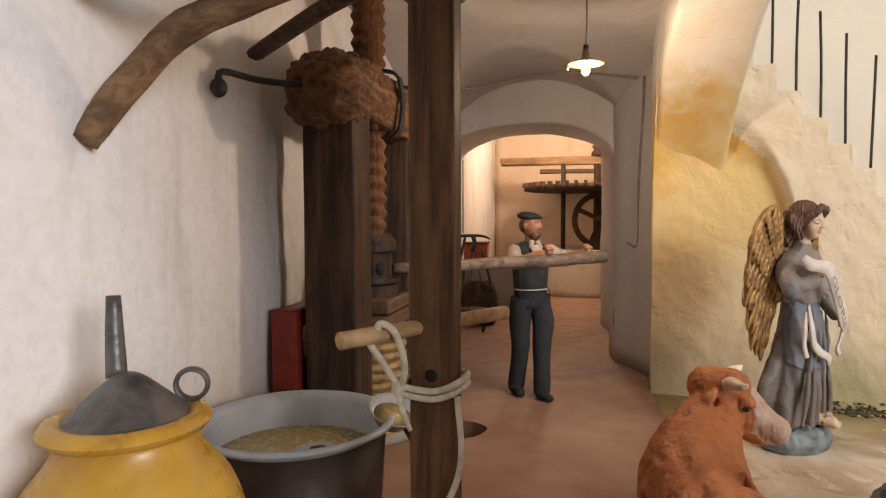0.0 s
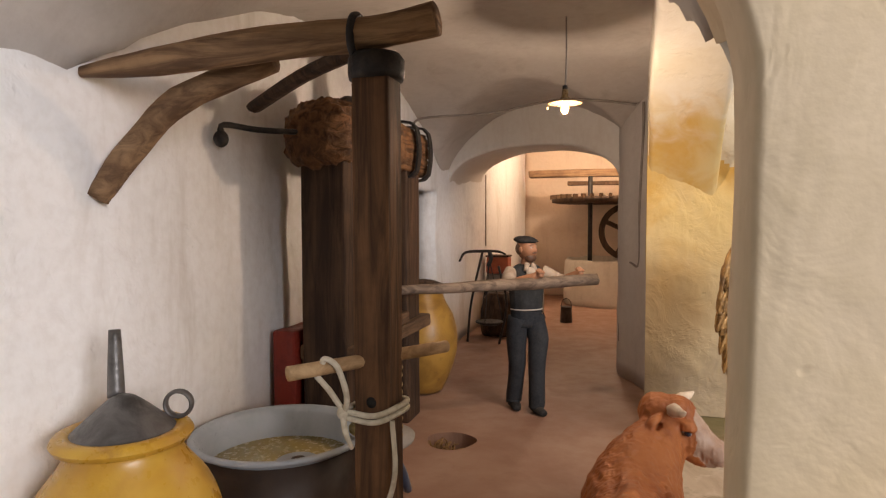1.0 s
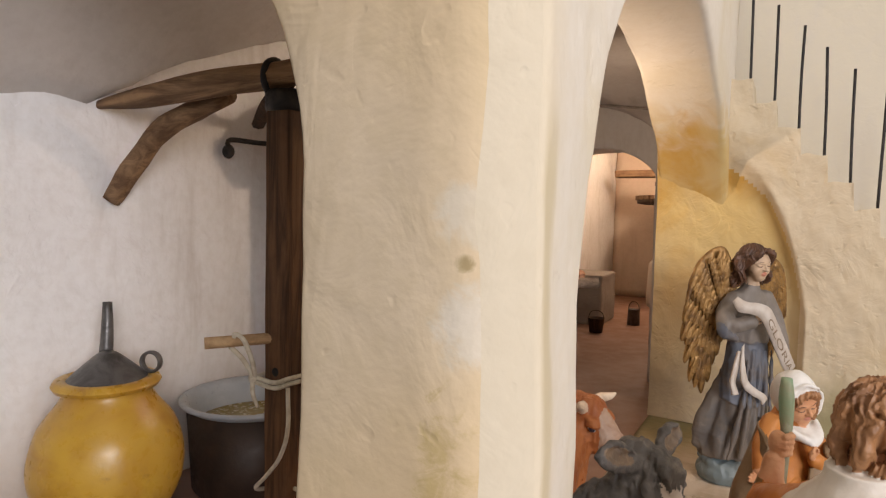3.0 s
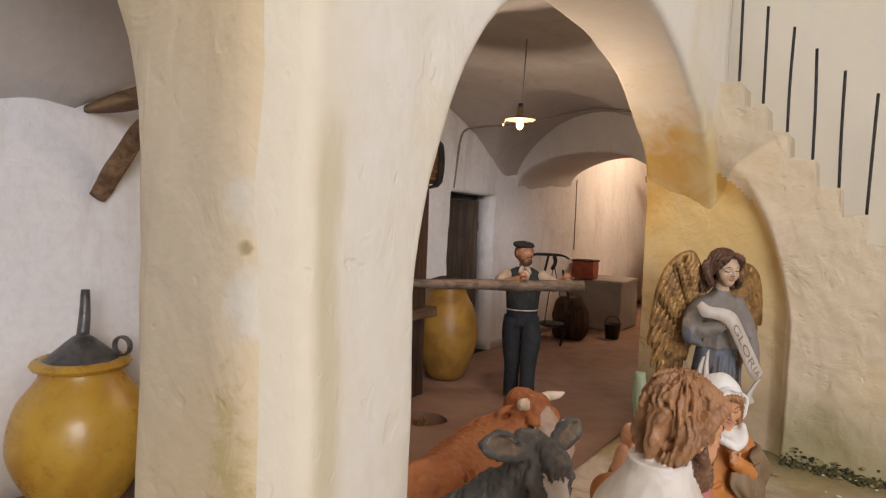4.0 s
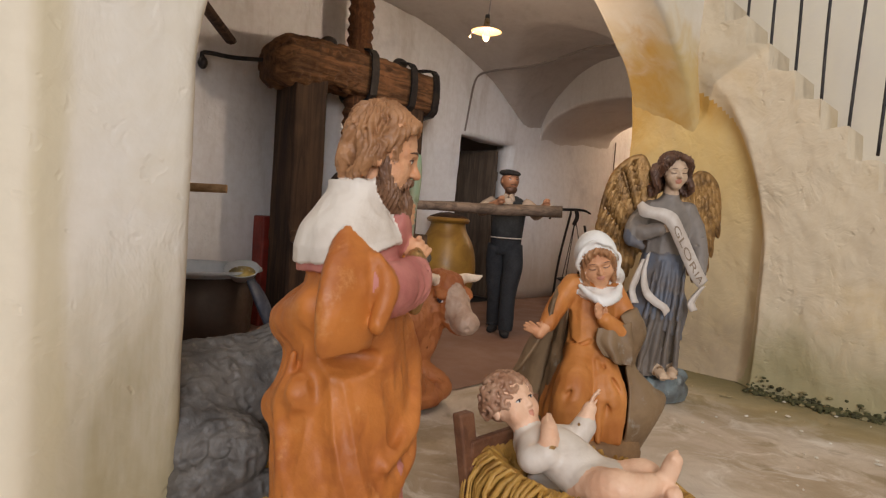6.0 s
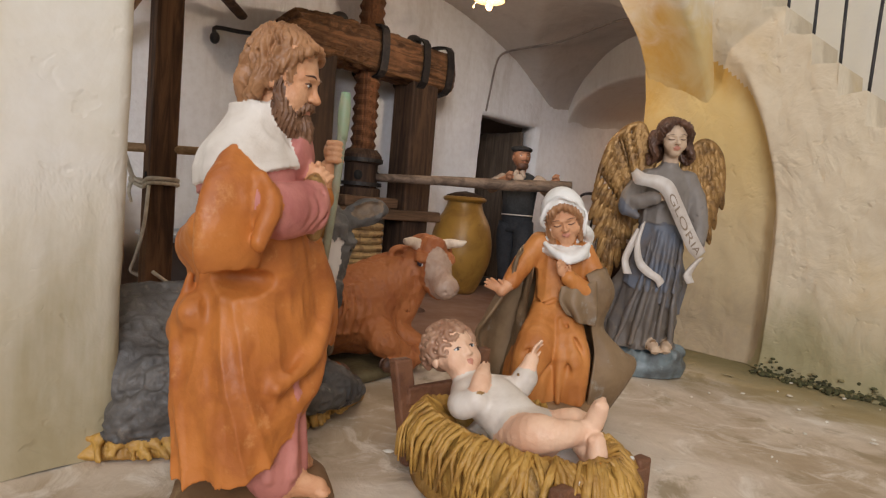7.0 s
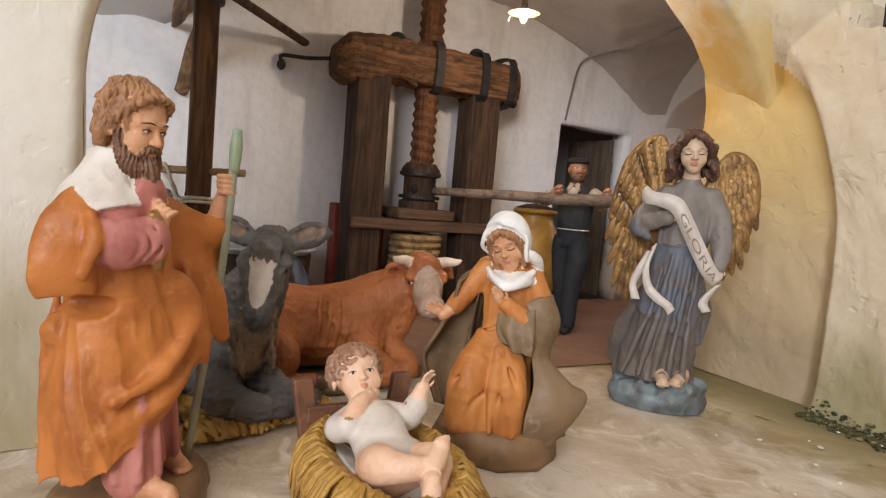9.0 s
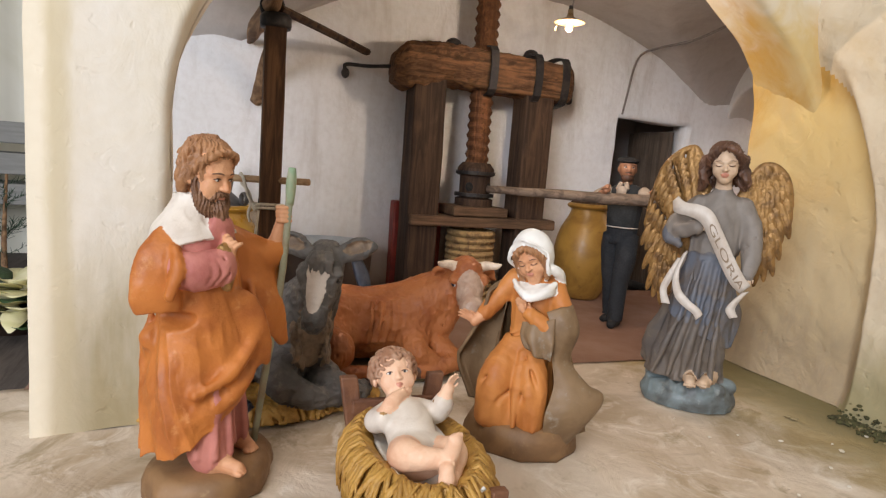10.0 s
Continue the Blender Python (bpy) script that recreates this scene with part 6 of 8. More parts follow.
def kneeling_woman():
    f = Fig()
    rock(f, F_ROCK, 0.051, 0.042, 0.026, 5.0, 9, cx=0.0, cy=-0.003)
    c = Clay((-0.072, -0.056, 0.004), (0.080, 0.052, 0.200), 0.0008)
    # skirt over two knees
    c.drape(F_AMBER, [(0.024, -0.006, -0.006, 0.034, 0.030, 0.06), (0.045, -0.007, -0.006, 0.0315, 0.029, 0.06), (0.075, -0.002, -0.003, 0.0250, 0.024, 0.04), (0.100, 0.0, 0.001, 0.0185, 0.0160, 0.02),
                      (0.122, 0.001, 0.003, 0.0200, 0.0150, 0.01), (0.138, 0.001, 0.004, 0.0205, 0.0140, 0.0), (0.150, 0.001, 0.004, 0.0130, 0.0110, 0.0), (0.158, 0, 0.003, 0.007, 0.007, 0)], 5, 0.3, 9.0, 2.0)
    c.tube(F_AMBER, [(-0.012, -0.010, 0.088), (-0.021, -0.026, 0.062), (-0.025, -0.029, 0.030)], [0.010, 0.0150, 0.0120], k=0.006)
    c.tube(F_AMBER, [(0.006, -0.012, 0.088), (0.010, -0.026, 0.060), (0.012, -0.027, 0.030)], [0.009, 0.0135, 0.0110], k=0.006)
    for x0, x1, x2, z0, z1 in ((-0.004, -0.006, -0.007, 0.090, 0.028), (0.004, 0.019, 0.021, 0.082, 0.028), (-0.012, -0.034, -0.036, 0.080, 0.030), (-0.006, -0.016, -0.018, 0.060, 0.027), (0.006, 0.004, 0.003, 0.066, 0.027)):
        c.tube(F_AMBER, [(x0, -0.025, z0), (x1, -0.0415, (z0 + z1) / 2), (x2, -0.0425, z1)], [0.0004, 0.0014, 0.0006], k=0.005, cut=True)
    for x0, x1, z0, z1 in ((-0.002, -0.001, 0.086, 0.027), (-0.026, -0.029, 0.062, 0.026), (0.014, 0.016, 0.068, 0.026)):
        c.tube(F_AMBER, [(x0, -0.023, z0), ((x0 + x1) / 2, -0.034, (z0 + z1) / 2), (x1, -0.038, z1)], [0.001, 0.0028, 0.0020], k=0.004)
    for sx in (-1, 1):
        c.tube(F_AMBER, [(sx * 0.005, -0.014, 0.100), (sx * 0.014, -0.012, 0.096), (sx * 0.019, 0.0, 0.098)], 0.0014, k=0.002, cut=True)
    # her right arm, hand held out; left arm folded to the breast
    c.tube(F_AMBER, [(-0.018, 0.003, 0.143), (-0.030, 0.000, 0.126), (-0.040, -0.008, 0.112)], [0.0085, 0.0085, 0.0070], k=0.004)
    c.tube(F_SKIN, [(-0.040, -0.008, 0.112), (-0.048, -0.012, 0.104)], [0.0055, 0.0048], k=0.002)
    fingers(c, F_SKIN, (-0.047, -0.012, 0.104), rz(-10) @ ry(-62) @ rx(12), 0.0115)
    c.tube(F_AMBER, [(0.019, 0.003, 0.138), (0.028, -0.006, 0.118), (0.020, -0.018, 0.108), (0.002, -0.0225, 0.119)], [0.0085, 0.0088, 0.0082, 0.0060], k=0.004)
    fingers(c, F_SKIN, (0.001, -0.0225, 0.120), rz(10) @ ry(-42) @ rx(8), 0.0100, 0.0)
    fingers(c, F_SKIN, (-0.004, -0.0245, 0.121), rz(0) @ ry(-18) @ rx(12), 0.0090, 0.0)
    # head, bent and tilted, with hair parted in the middle
    t = rz(-8) @ rx(20) @ ry(-16)
    at, h = (0.003, -0.002, 0.1470), 0.0355
    c.tube(F_SKIN, [(0.001, 0.003, 0.146), (0.002, 0.0, 0.160)], [0.0080, 0.0072], k=0.003)
    sculpt_head(c, at, h, t, F_SKIN, lids=True)
    c.mx = Matrix.Translation(at) @ t @ Matrix.Scale(h, 4)
    for sx in (-1, 1):
        c.tube(F_BLOND, [(0.02 * sx, -0.33, 0.88), (sx * 0.23, -0.29, 0.76), (sx * 0.34, -0.16, 0.52), (sx * 0.33, -0.12, 0.26), (sx * 0.30, -0.16, 0.04)], [0.07, 0.09, 0.085, 0.085, 0.05], k=0.03)
    # veil: a hood with a rolled, wavy rim
    c.blob(F_VEIL, (0, 0.12, 0.60), (0.50, 0.50, 0.58), k=0.02)
    c.blob(F_VEIL, (0, -0.44, 0.44), (0.400, 0.46, 0.485), k=0.03, cut=True)
    rim = []
    for i in range(25):
        a = radians(-62 + 304 * i / 24)
        q = 1 + 0.045 * math.sin(5 * a + 0.6) + 0.03 * math.sin(9 * a)
        rim.append((0.475 * q * math.cos(a), -0.19 + 0.05 * math.sin(4 * a) - 0.05 * math.sin(a), 0.50 + 0.575 * q * math.sin(a)))
    c.mx = Matrix()
    # put the face back in front of the hood's hollow
    sculpt_head(c, at, h, t, F_SKIN, lids=True)
    c.mx = Matrix.Translation(at) @ t @ Matrix.Scale(h, 4)
    for sx in (-1, 1):
        c.tube(F_BLOND, [(0.02 * sx, -0.30, 0.90), (sx * 0.22, -0.28, 0.78), (sx * 0.33, -0.17, 0.54), (sx * 0.33, -0.15, 0.26), (sx * 0.30, -0.20, 0.04)], [0.075, 0.09, 0.085, 0.085, 0.05], k=0.02)
    c.tube(F_VEIL, rim, 0.034, k=0.05, steps=3)
    c.tube(F_VEIL, [(0.42, -0.05, 0.20), (0.50, 0.14, -0.05), (0.42, 0.26, -0.34)], [0.10, 0.14, 0.10], k=0.06)
    c.mx = Matrix()
    c.blob(F_VEIL, (0.002, -0.003, 0.1385), (0.0195, 0.0195, 0.0060), rx(14), k=0.002)
    c.tube(F_VEIL, [(-0.016, -0.010, 0.143), (-0.008, -0.019, 0.136), (0.002, -0.0220, 0.1325), (0.011, -0.018, 0.137), (0.019, -0.008, 0.144)], [0.0026, 0.0028, 0.0026, 0.0028, 0.0026], k=0.004)
    c.carve([F_BLOND], 0.0014, strands((0.003, 0.0, 0.150), 44, 0.6, 130))
    c.carve([F_VEIL], 0.0012, tufts(70, (1, 1, 0.5), 4))
    c.carve([F_AMBER], 0.0007, tufts(120, (1, 1, 0.5), 5))
    c.into(f)
    painted_lids(f, at, h, t)
    # mantle: behind her, out over the right arm, and in a long wave down the left side
    f.cloth(F_MANTLE, [(0.016, 0.006, 0.006, 0.047, 0.034, 0.08), (0.045, 0.007, 0.006, 0.042, 0.033, 0.08), (0.075, 0.004, 0.006, 0.034, 0.028, 0.07), (0.105, 0.001, 0.006, 0.028, 0.023, 0.05), (0.134, 0, 0.006, 0.024, 0.018, 0.02)],
            5, 0.6, 8.0, arc=(66, 300), segs=70, seed=4.0)
    f.sheet(F_MANTLE, [[(-0.014, 0.014, 0.142), (-0.026, 0.008, 0.141), (-0.034, -0.004, 0.137), (-0.037, -0.012, 0.131)],
                       [(-0.020, 0.016, 0.120), (-0.034, 0.010, 0.118), (-0.043, -0.002, 0.112), (-0.042, -0.012, 0.107)],
                       [(-0.024, 0.020, 0.092), (-0.044, 0.014, 0.088), (-0.058, 0.002, 0.082), (-0.057, -0.008, 0.078)],
                       [(-0.026, 0.022, 0.060), (-0.046, 0.016, 0.058), (-0.060, 0.006, 0.060), (-0.062, -0.002, 0.064)],
                       [(-0.024, 0.022, 0.024), (-0.038, 0.016, 0.024), (-0.048, 0.010, 0.026), (-0.050, 0.004, 0.030)]], 30, 40, 0.0015, 1.5, 0.0020, 2.0)
    f.sheet(F_MANTLE, [[(0.016, -0.020, 0.122), (0.026, -0.019, 0.126), (0.034, -0.006, 0.127), (0.024, 0.012, 0.130)],
                       [(0.022, -0.024, 0.108), (0.036, -0.021, 0.109), (0.041, -0.006, 0.108), (0.028, 0.014, 0.108)],
                       [(0.024, -0.020, 0.084), (0.030, -0.019, 0.082), (0.036, -0.006, 0.080), (0.028, 0.016, 0.078)],
                       [(0.028, -0.024, 0.062), (0.042, -0.022, 0.062), (0.054, -0.008, 0.062), (0.040, 0.014, 0.060)],
                       [(0.024, -0.032, 0.038), (0.044, -0.028, 0.042), (0.066, -0.006, 0.050), (0.048, 0.016, 0.044)],
                       [(0.024, -0.030, 0.020), (0.034, -0.026, 0.014), (0.042, -0.010, 0.012), (0.038, 0.014, 0.012)]], 34, 46, 0.0016, 1.3, 0.0016)
    f.sheet(F_MANTLE, [[(-0.003, -0.0220, 0.112), (0.010, -0.0255, 0.112), (0.024, -0.022, 0.118)],
                       [(-0.004, -0.0235, 0.101), (0.010, -0.0290, 0.098), (0.025, -0.026, 0.102)],
                       [(0.003, -0.0260, 0.092), (0.012, -0.0300, 0.086), (0.024, -0.028, 0.084)]], 22, 18, 0.0013, 1.9, 0.0022)
    for v in f.bm.verts:
        v.co.z *= 1.025
    f.finish("kneeling_woman_figurine", (0.305, 0.561, 0), (0.78, -0.63), "painted resin kneeling woman in amber dress and white veil")


def wing(c, side, root, top, out, tip, depth):
    """A carved wing of overlapping feathers: a rounded shoulder, rows of coverts, then long quills; all points are (x, z)."""
    edge = spline([root, ((root[0] + top[0]) / 2, top[1] - 0.006), top, ((top[0] * 0.35 + out[0] * 0.65), (top[1] * 0.72 + out[1] * 0.28)), out, ((out[0] * 0.62 + tip[0] * 0.38), (out[1] * 0.55 + tip[1] * 0.45)), tip], 60)
    inner = spline([root, (root[0] * 0.9 + tip[0] * 0.1, (root[1] * 0.7 + tip[1] * 0.3)), (root[0] * 0.55 + tip[0] * 0.45, (root[1] + tip[1]) / 2 - 0.004), tip], 60)

    def back(x):
        return 0.012 + depth * abs(x)

    for i in range(2, 58, 3):
        a, b = edge[i], inner[i]
        m = (a + b) / 2
        c.tube(F_GOLD, [(a[0], back(a[0]), a[1]), (m[0], back(m[0]) + 0.003, m[1]), (b[0], back(b[0]), b[1])], [0.0022, 0.0034, 0.0030], k=0.004, steps=3)
    c.tube(F_GOLD, [(p[0], back(p[0]) - 0.001, p[1]) for p in edge[::6]], [0.0040] * 3 + [0.0036] * 3 + [0.0026] * 4, k=0.002, steps=3)
    rng = random.Random(5 + side)
    for row in range(11):
        t = 0.06 + row * 0.083
        i = int(t * 59)
        a, b = edge[i], inner[min(i + 2, 59)]
        width = max(math.hypot(*(a - b)), 0.004)
        count = max(2, int(width / 0.0072))
        long = 0.011 + 0.020 * max(0.0, t - 0.30) / 0.7 + 0.003 * (row % 2)
        for j in range(count):
            s = (j + 0.35 + 0.3 * (row % 2)) / count
            q = a + (b - a) * s
            lean = side * (0.32 - 0.42 * s) + rng.uniform(-0.07, 0.07)
            d = Vector((lean, 0.0, -1.0)).normalized()
            for face in (-1, 1):
                at = Vector((q[0], back(q[0]) + face * (0.0034 - 0.0010 * t), q[1])) + d * long * 0.30
                turn = Matrix.Rotation(-math.atan2(d.x, -d.z), 4, "Y") @ rx(face * -9)
                c.blob(F_GOLD, at, (0.0040, 0.0019, long * 0.62), turn, k=0.0006)
                c.tube(F_GOLD, [at - d * long * 0.4 + Vector((0, face * 0.0014, 0)), at + d * long * 0.5 + Vector((0, face * 0.0026, 0))], [0.0007, 0.0004], k=0.0006, steps=1)


def winged():
    f = Fig()
    c = Clay((-0.090, -0.054, 0.0), (0.092, 0.056, 0.298), 0.0009)
    # cloud base
    c.blob(F_CLOUD, (0.0, 0.0, 0.010), (0.050, 0.037, 0.020), k=0.004)
    c.blob(F_CLOUD, (0.0, 0.0, 0.000), (0.047, 0.034, 0.018), k=0.004)
    rng = random.Random(4)
    for i in range(20):
        a = i * 0.33
        c.blob(F_CLOUD, (0.037 * math.cos(a), 0.027 * math.sin(a), 0.020 + rng.uniform(-0.003, 0.006)), (rng.uniform(0.007, 0.012), rng.uniform(0.007, 0.010), rng.uniform(0.006, 0.009)), k=0.003)
    # robe: upper skirt blue-grey, lower skirt brown-grey and blown to one side
    c.drape(F_SKIRT, [(0.030, -0.006, 0.002, 0.038, 0.028, 0.10), (0.055, -0.004, 0.001, 0.036, 0.027, 0.09), (0.095, 0.001, 0.0, 0.0305, 0.024, 0.06), (0.130, 0.004, 0, 0.0265, 0.0205, 0.06)], 4, 0.9, 22.0, 3.0)
    c.drape(F_GREYBLUE, [(0.088, 0.002, 0, 0.0325, 0.0255, 0.06), (0.115, 0.004, 0, 0.0300, 0.0235, 0.05), (0.145, 0.006, 0, 0.0265, 0.0205, 0.04), (0.172, 0.008, 0.001, 0.0230, 0.0175, 0.03), (0.182, 0.008, 0.001, 0.0230, 0.0175, 0.02)], 3, 0.4, 26.0, 6.0, hem=(-0.50, 0.1))
    c.tube(F_SKIRT, [(-0.022, 0.008, 0.110), (-0.040, 0.010, 0.070), (-0.050, 0.012, 0.042)], [0.010, 0.012, 0.006], k=0.008, squash=((0.3, 1, 0), 0.6))
    c.tube(F_GREYBLUE, [(0.028, 0.004, 0.130), (0.036, 0.006, 0.100), (0.034, 0.006, 0.072)], [0.008, 0.009, 0.004], k=0.006, squash=((0.3, 1, 0), 0.6))
    for i, (x0, x1) in enumerate(((-0.016, -0.036), (-0.008, -0.020), (0.002, -0.006), (0.012, 0.008), (0.020, 0.022))):
        c.tube(F_SKIRT, [(x0 + 0.004, -0.0225, 0.112), ((x0 + x1) / 2, -0.028, 0.070), (x1, -0.029, 0.036)], [0.0010, 0.0032, 0.0022], k=0.004)
        c.tube(F_GREYBLUE, [(x0 * 0.9 + 0.008, -0.019, 0.160), (x0 + 0.004, -0.0235, 0.125), (x0, -0.026, 0.096)], [0.0008, 0.0024, 0.0014], k=0.003)
    # feet
    for x, y, a in ((0.002, -0.030, 6), (0.020, -0.024, -20)):
        c.mx = Matrix.Translation((x, y, 0.031)) @ rz(a)
        c.tube(F_PALE, [(0, 0.010, 0.006), (0, -0.002, 0.005), (0, -0.012, 0.003)], [0.0064, 0.0060, 0.0054], k=0.003)
        for i in range(5):
            c.blob(F_PALE, (-0.0050 + i * 0.0025, -0.0165, 0.0022), (0.0014, 0.0032, 0.0018), k=0.0008)
        c.tube(F_ROCK, [(-0.0062, -0.004, 0.003), (0, -0.005, 0.0115), (0.0062, -0.004, 0.003)], 0.0012, k=0.001)
        c.mx = Matrix()
    # bodice and sleeves
    c.drape(F_GREYCLOTH, [(0.170, 0.008, 0.001, 0.0240, 0.0185, 0.03), (0.190, 0.009, 0.001, 0.0255, 0.0190, 0.02), (0.210, 0.010, 0.002, 0.0265, 0.0180, 0.01), (0.224, 0.010, 0.003, 0.0230, 0.0150, 0.0), (0.233, 0.010, 0.003, 0.013, 0.011, 0), (0.239, 0.010, 0.002, 0.008, 0.008, 0)], 5, 0.2, 0.0, 6.0)
    c.tube(F_GREYCLOTH, [(-0.012, 0.002, 0.221), (-0.026, 0.000, 0.205), (-0.030, -0.012, 0.192), (-0.010, -0.025, 0.196)], [0.0095, 0.0105, 0.0105, 0.0070], k=0.004)
    c.tube(F_GREYBLUE, [(-0.030, -0.008, 0.196), (-0.036, -0.012, 0.184), (-0.026, -0.018, 0.176)], [0.0095, 0.0080, 0.0040], k=0.004)
    c.tube(F_GREYCLOTH, [(0.032, 0.002, 0.221), (0.043, -0.001, 0.196), (0.045, -0.012, 0.168), (0.044, -0.022, 0.152)], [0.0095, 0.0105, 0.0092, 0.0066], k=0.004)
    for z in (0.180, 0.190, 0.172):
        c.tube(F_GREYCLOTH, [(0.036, -0.014, z + 0.003), (0.044, -0.015, z), (0.052, -0.006, z + 0.004)], 0.0009, k=0.002, cut=True)
    fingers(c, F_PALE, (-0.008, -0.026, 0.197), ry(62) @ rx(-6), 0.0105, 0.0)
    fingers(c, F_PALE, (0.044, -0.023, 0.153), rx(150), 0.0105, 0.0)
    # head with long curls
    t = rz(4) @ rx(10) @ ry(-4)
    at, h = (0.010, -0.002, 0.2445), 0.0405
    c.tube(F_PALE, [(0.010, 0.002, 0.228), (0.010, 0, 0.252)], [0.0085, 0.0076], k=0.004)
    sculpt_head(c, at, h, t, F_PALE, lids=True)
    c.mx = Matrix.Translation(at) @ t @ Matrix.Scale(h, 4)
    c.blob(F_BROWN, (0, 0.15, 0.68), (0.42, 0.40, 0.40), k=0.02)
    for sx in (-1, 1):
        c.tube(F_BROWN, [(sx * 0.03, -0.28, 0.97), (sx * 0.24, -0.30, 0.86), (sx * 0.37, -0.16, 0.64), (sx * 0.41, -0.02, 0.42)], [0.07, 0.11, 0.11, 0.09], k=0.03)
        for i in range(9):
            a = -0.25 + i * 0.21
            x, y = sx * 0.44 * math.cos(a), 0.10 + 0.44 * math.sin(a)
            z = 0.62 - 0.05 * (i % 2)
            pts = []
            for j in range(6):
                w = j * 1.5 + i
                pts.append((x * (1.02 + 0.04 * j) + 0.06 * math.cos(w), y + 0.06 * math.sin(w), z - 0.155 * j))
            c.tube(F_BROWN, pts, [0.09, 0.105, 0.10, 0.095, 0.085, 0.05], k=0.015, steps=4)
    c.mx = Matrix()
    c.carve([F_BROWN], 0.0020, strands((0.010, 0.004, 0.28), 36, 1.0, 110))
    wing(c, -1, (-0.006, 0.236), (-0.030, 0.279), (-0.066, 0.200), (-0.044, 0.104), 0.16)
    wing(c, 1, (0.028, 0.232), (0.054, 0.266), (0.077, 0.222), (0.054, 0.146), 0.10)
    c.carve([F_GREYBLUE, F_GREYCLOTH, F_SKIRT, F_CLOUD], 0.0014, tufts(90, (1, 1, 0.5), 5))
    c.into(f)
    painted_lids(f, at, h, t)
    # sash ends
    f.strip(F_SCROLL, [(-0.018, -0.022, 0.168), (-0.024, -0.030, 0.145), (-0.020, -0.031, 0.126), (-0.010, -0.033, 0.116), (0.000, -0.036, 0.110), (0.004, -0.036, 0.104)], [0.0030, 0.0042, 0.0045, 0.0045, 0.0042, 0.0046], (0.6, 0, 0.7), 0.0014)
    f.strip(F_SCROLL, [(-0.022, -0.022, 0.162), (-0.032, -0.027, 0.138), (-0.035, -0.028, 0.126), (-0.031, -0.029, 0.112)], [0.003, 0.004, 0.0035, 0.0045], (1, 0.2, 0), 0.0014)
    f.strip(F_SCROLL, [(0.044, -0.030, 0.136), (0.036, -0.032, 0.126), (0.032, -0.031, 0.116), (0.036, -0.031, 0.108)], [0.003, 0.004, 0.0045, 0.004], (1, 0.2, 0.3), 0.0014)
    # scroll, with its word set along it
    line = [(-0.034, -0.024, 0.224), (-0.028, -0.030, 0.216), (-0.014, -0.034, 0.214), (-0.001, -0.036, 0.208), (0.010, -0.037, 0.190), (0.021, -0.037, 0.170), (0.033, -0.036, 0.150), (0.043, -0.033, 0.139)]
    ac = Vector((0.62, -0.15, 0.75)).normalized()
    pts = f.strip(F_SCROLL, line, [0.004, 0.0075, 0.0082, 0.0080, 0.0080, 0.0080, 0.0078, 0.0065], ac, 0.0009)
    curve = bpy.data.curves.new("scroll_word", "FONT")
    curve.body, curve.size, curve.extrude = "GLORIA", 1.0, 0.0
    holder = bpy.data.objects.new("scroll_word", curve)
    letters = bpy.data.meshes.new_from_object(holder)
    bpy.data.objects.remove(holder)
    s, n0 = f.mark(), len(f.bm.faces)
    f.bm.from_mesh(letters)
    f.bm.verts.ensure_lookup_table()
    f.bm.faces.ensure_lookup_table()
    for face in f.bm.faces[n0:]:
        face.material_index = f.m(F_INK)
    wide = max(v.co.x for v in f.bm.verts[s:])
    for v in f.bm.verts[s:]:
        u = (0.48 + 0.48 * v.co.x / wide) * (len(pts) - 1)
        i = min(int(u), len(pts) - 2)
        a, b = Vector(pts[i][:3]), Vector(pts[i + 1][:3])
        n = (b - a).normalized().cross(ac).normalized()
        if n.y > 0:
            n = -n
        v.co = a.lerp(b, u - i) + ac * ((v.co.y - 0.34) * 0.0100) + n * 0.0013
    bpy.data.meshes.remove(letters)
    f.finish("winged_figurine", (0.251, 0.796, 0), (0.70, -0.71), "painted resin winged figure in grey-blue robe holding a scroll")


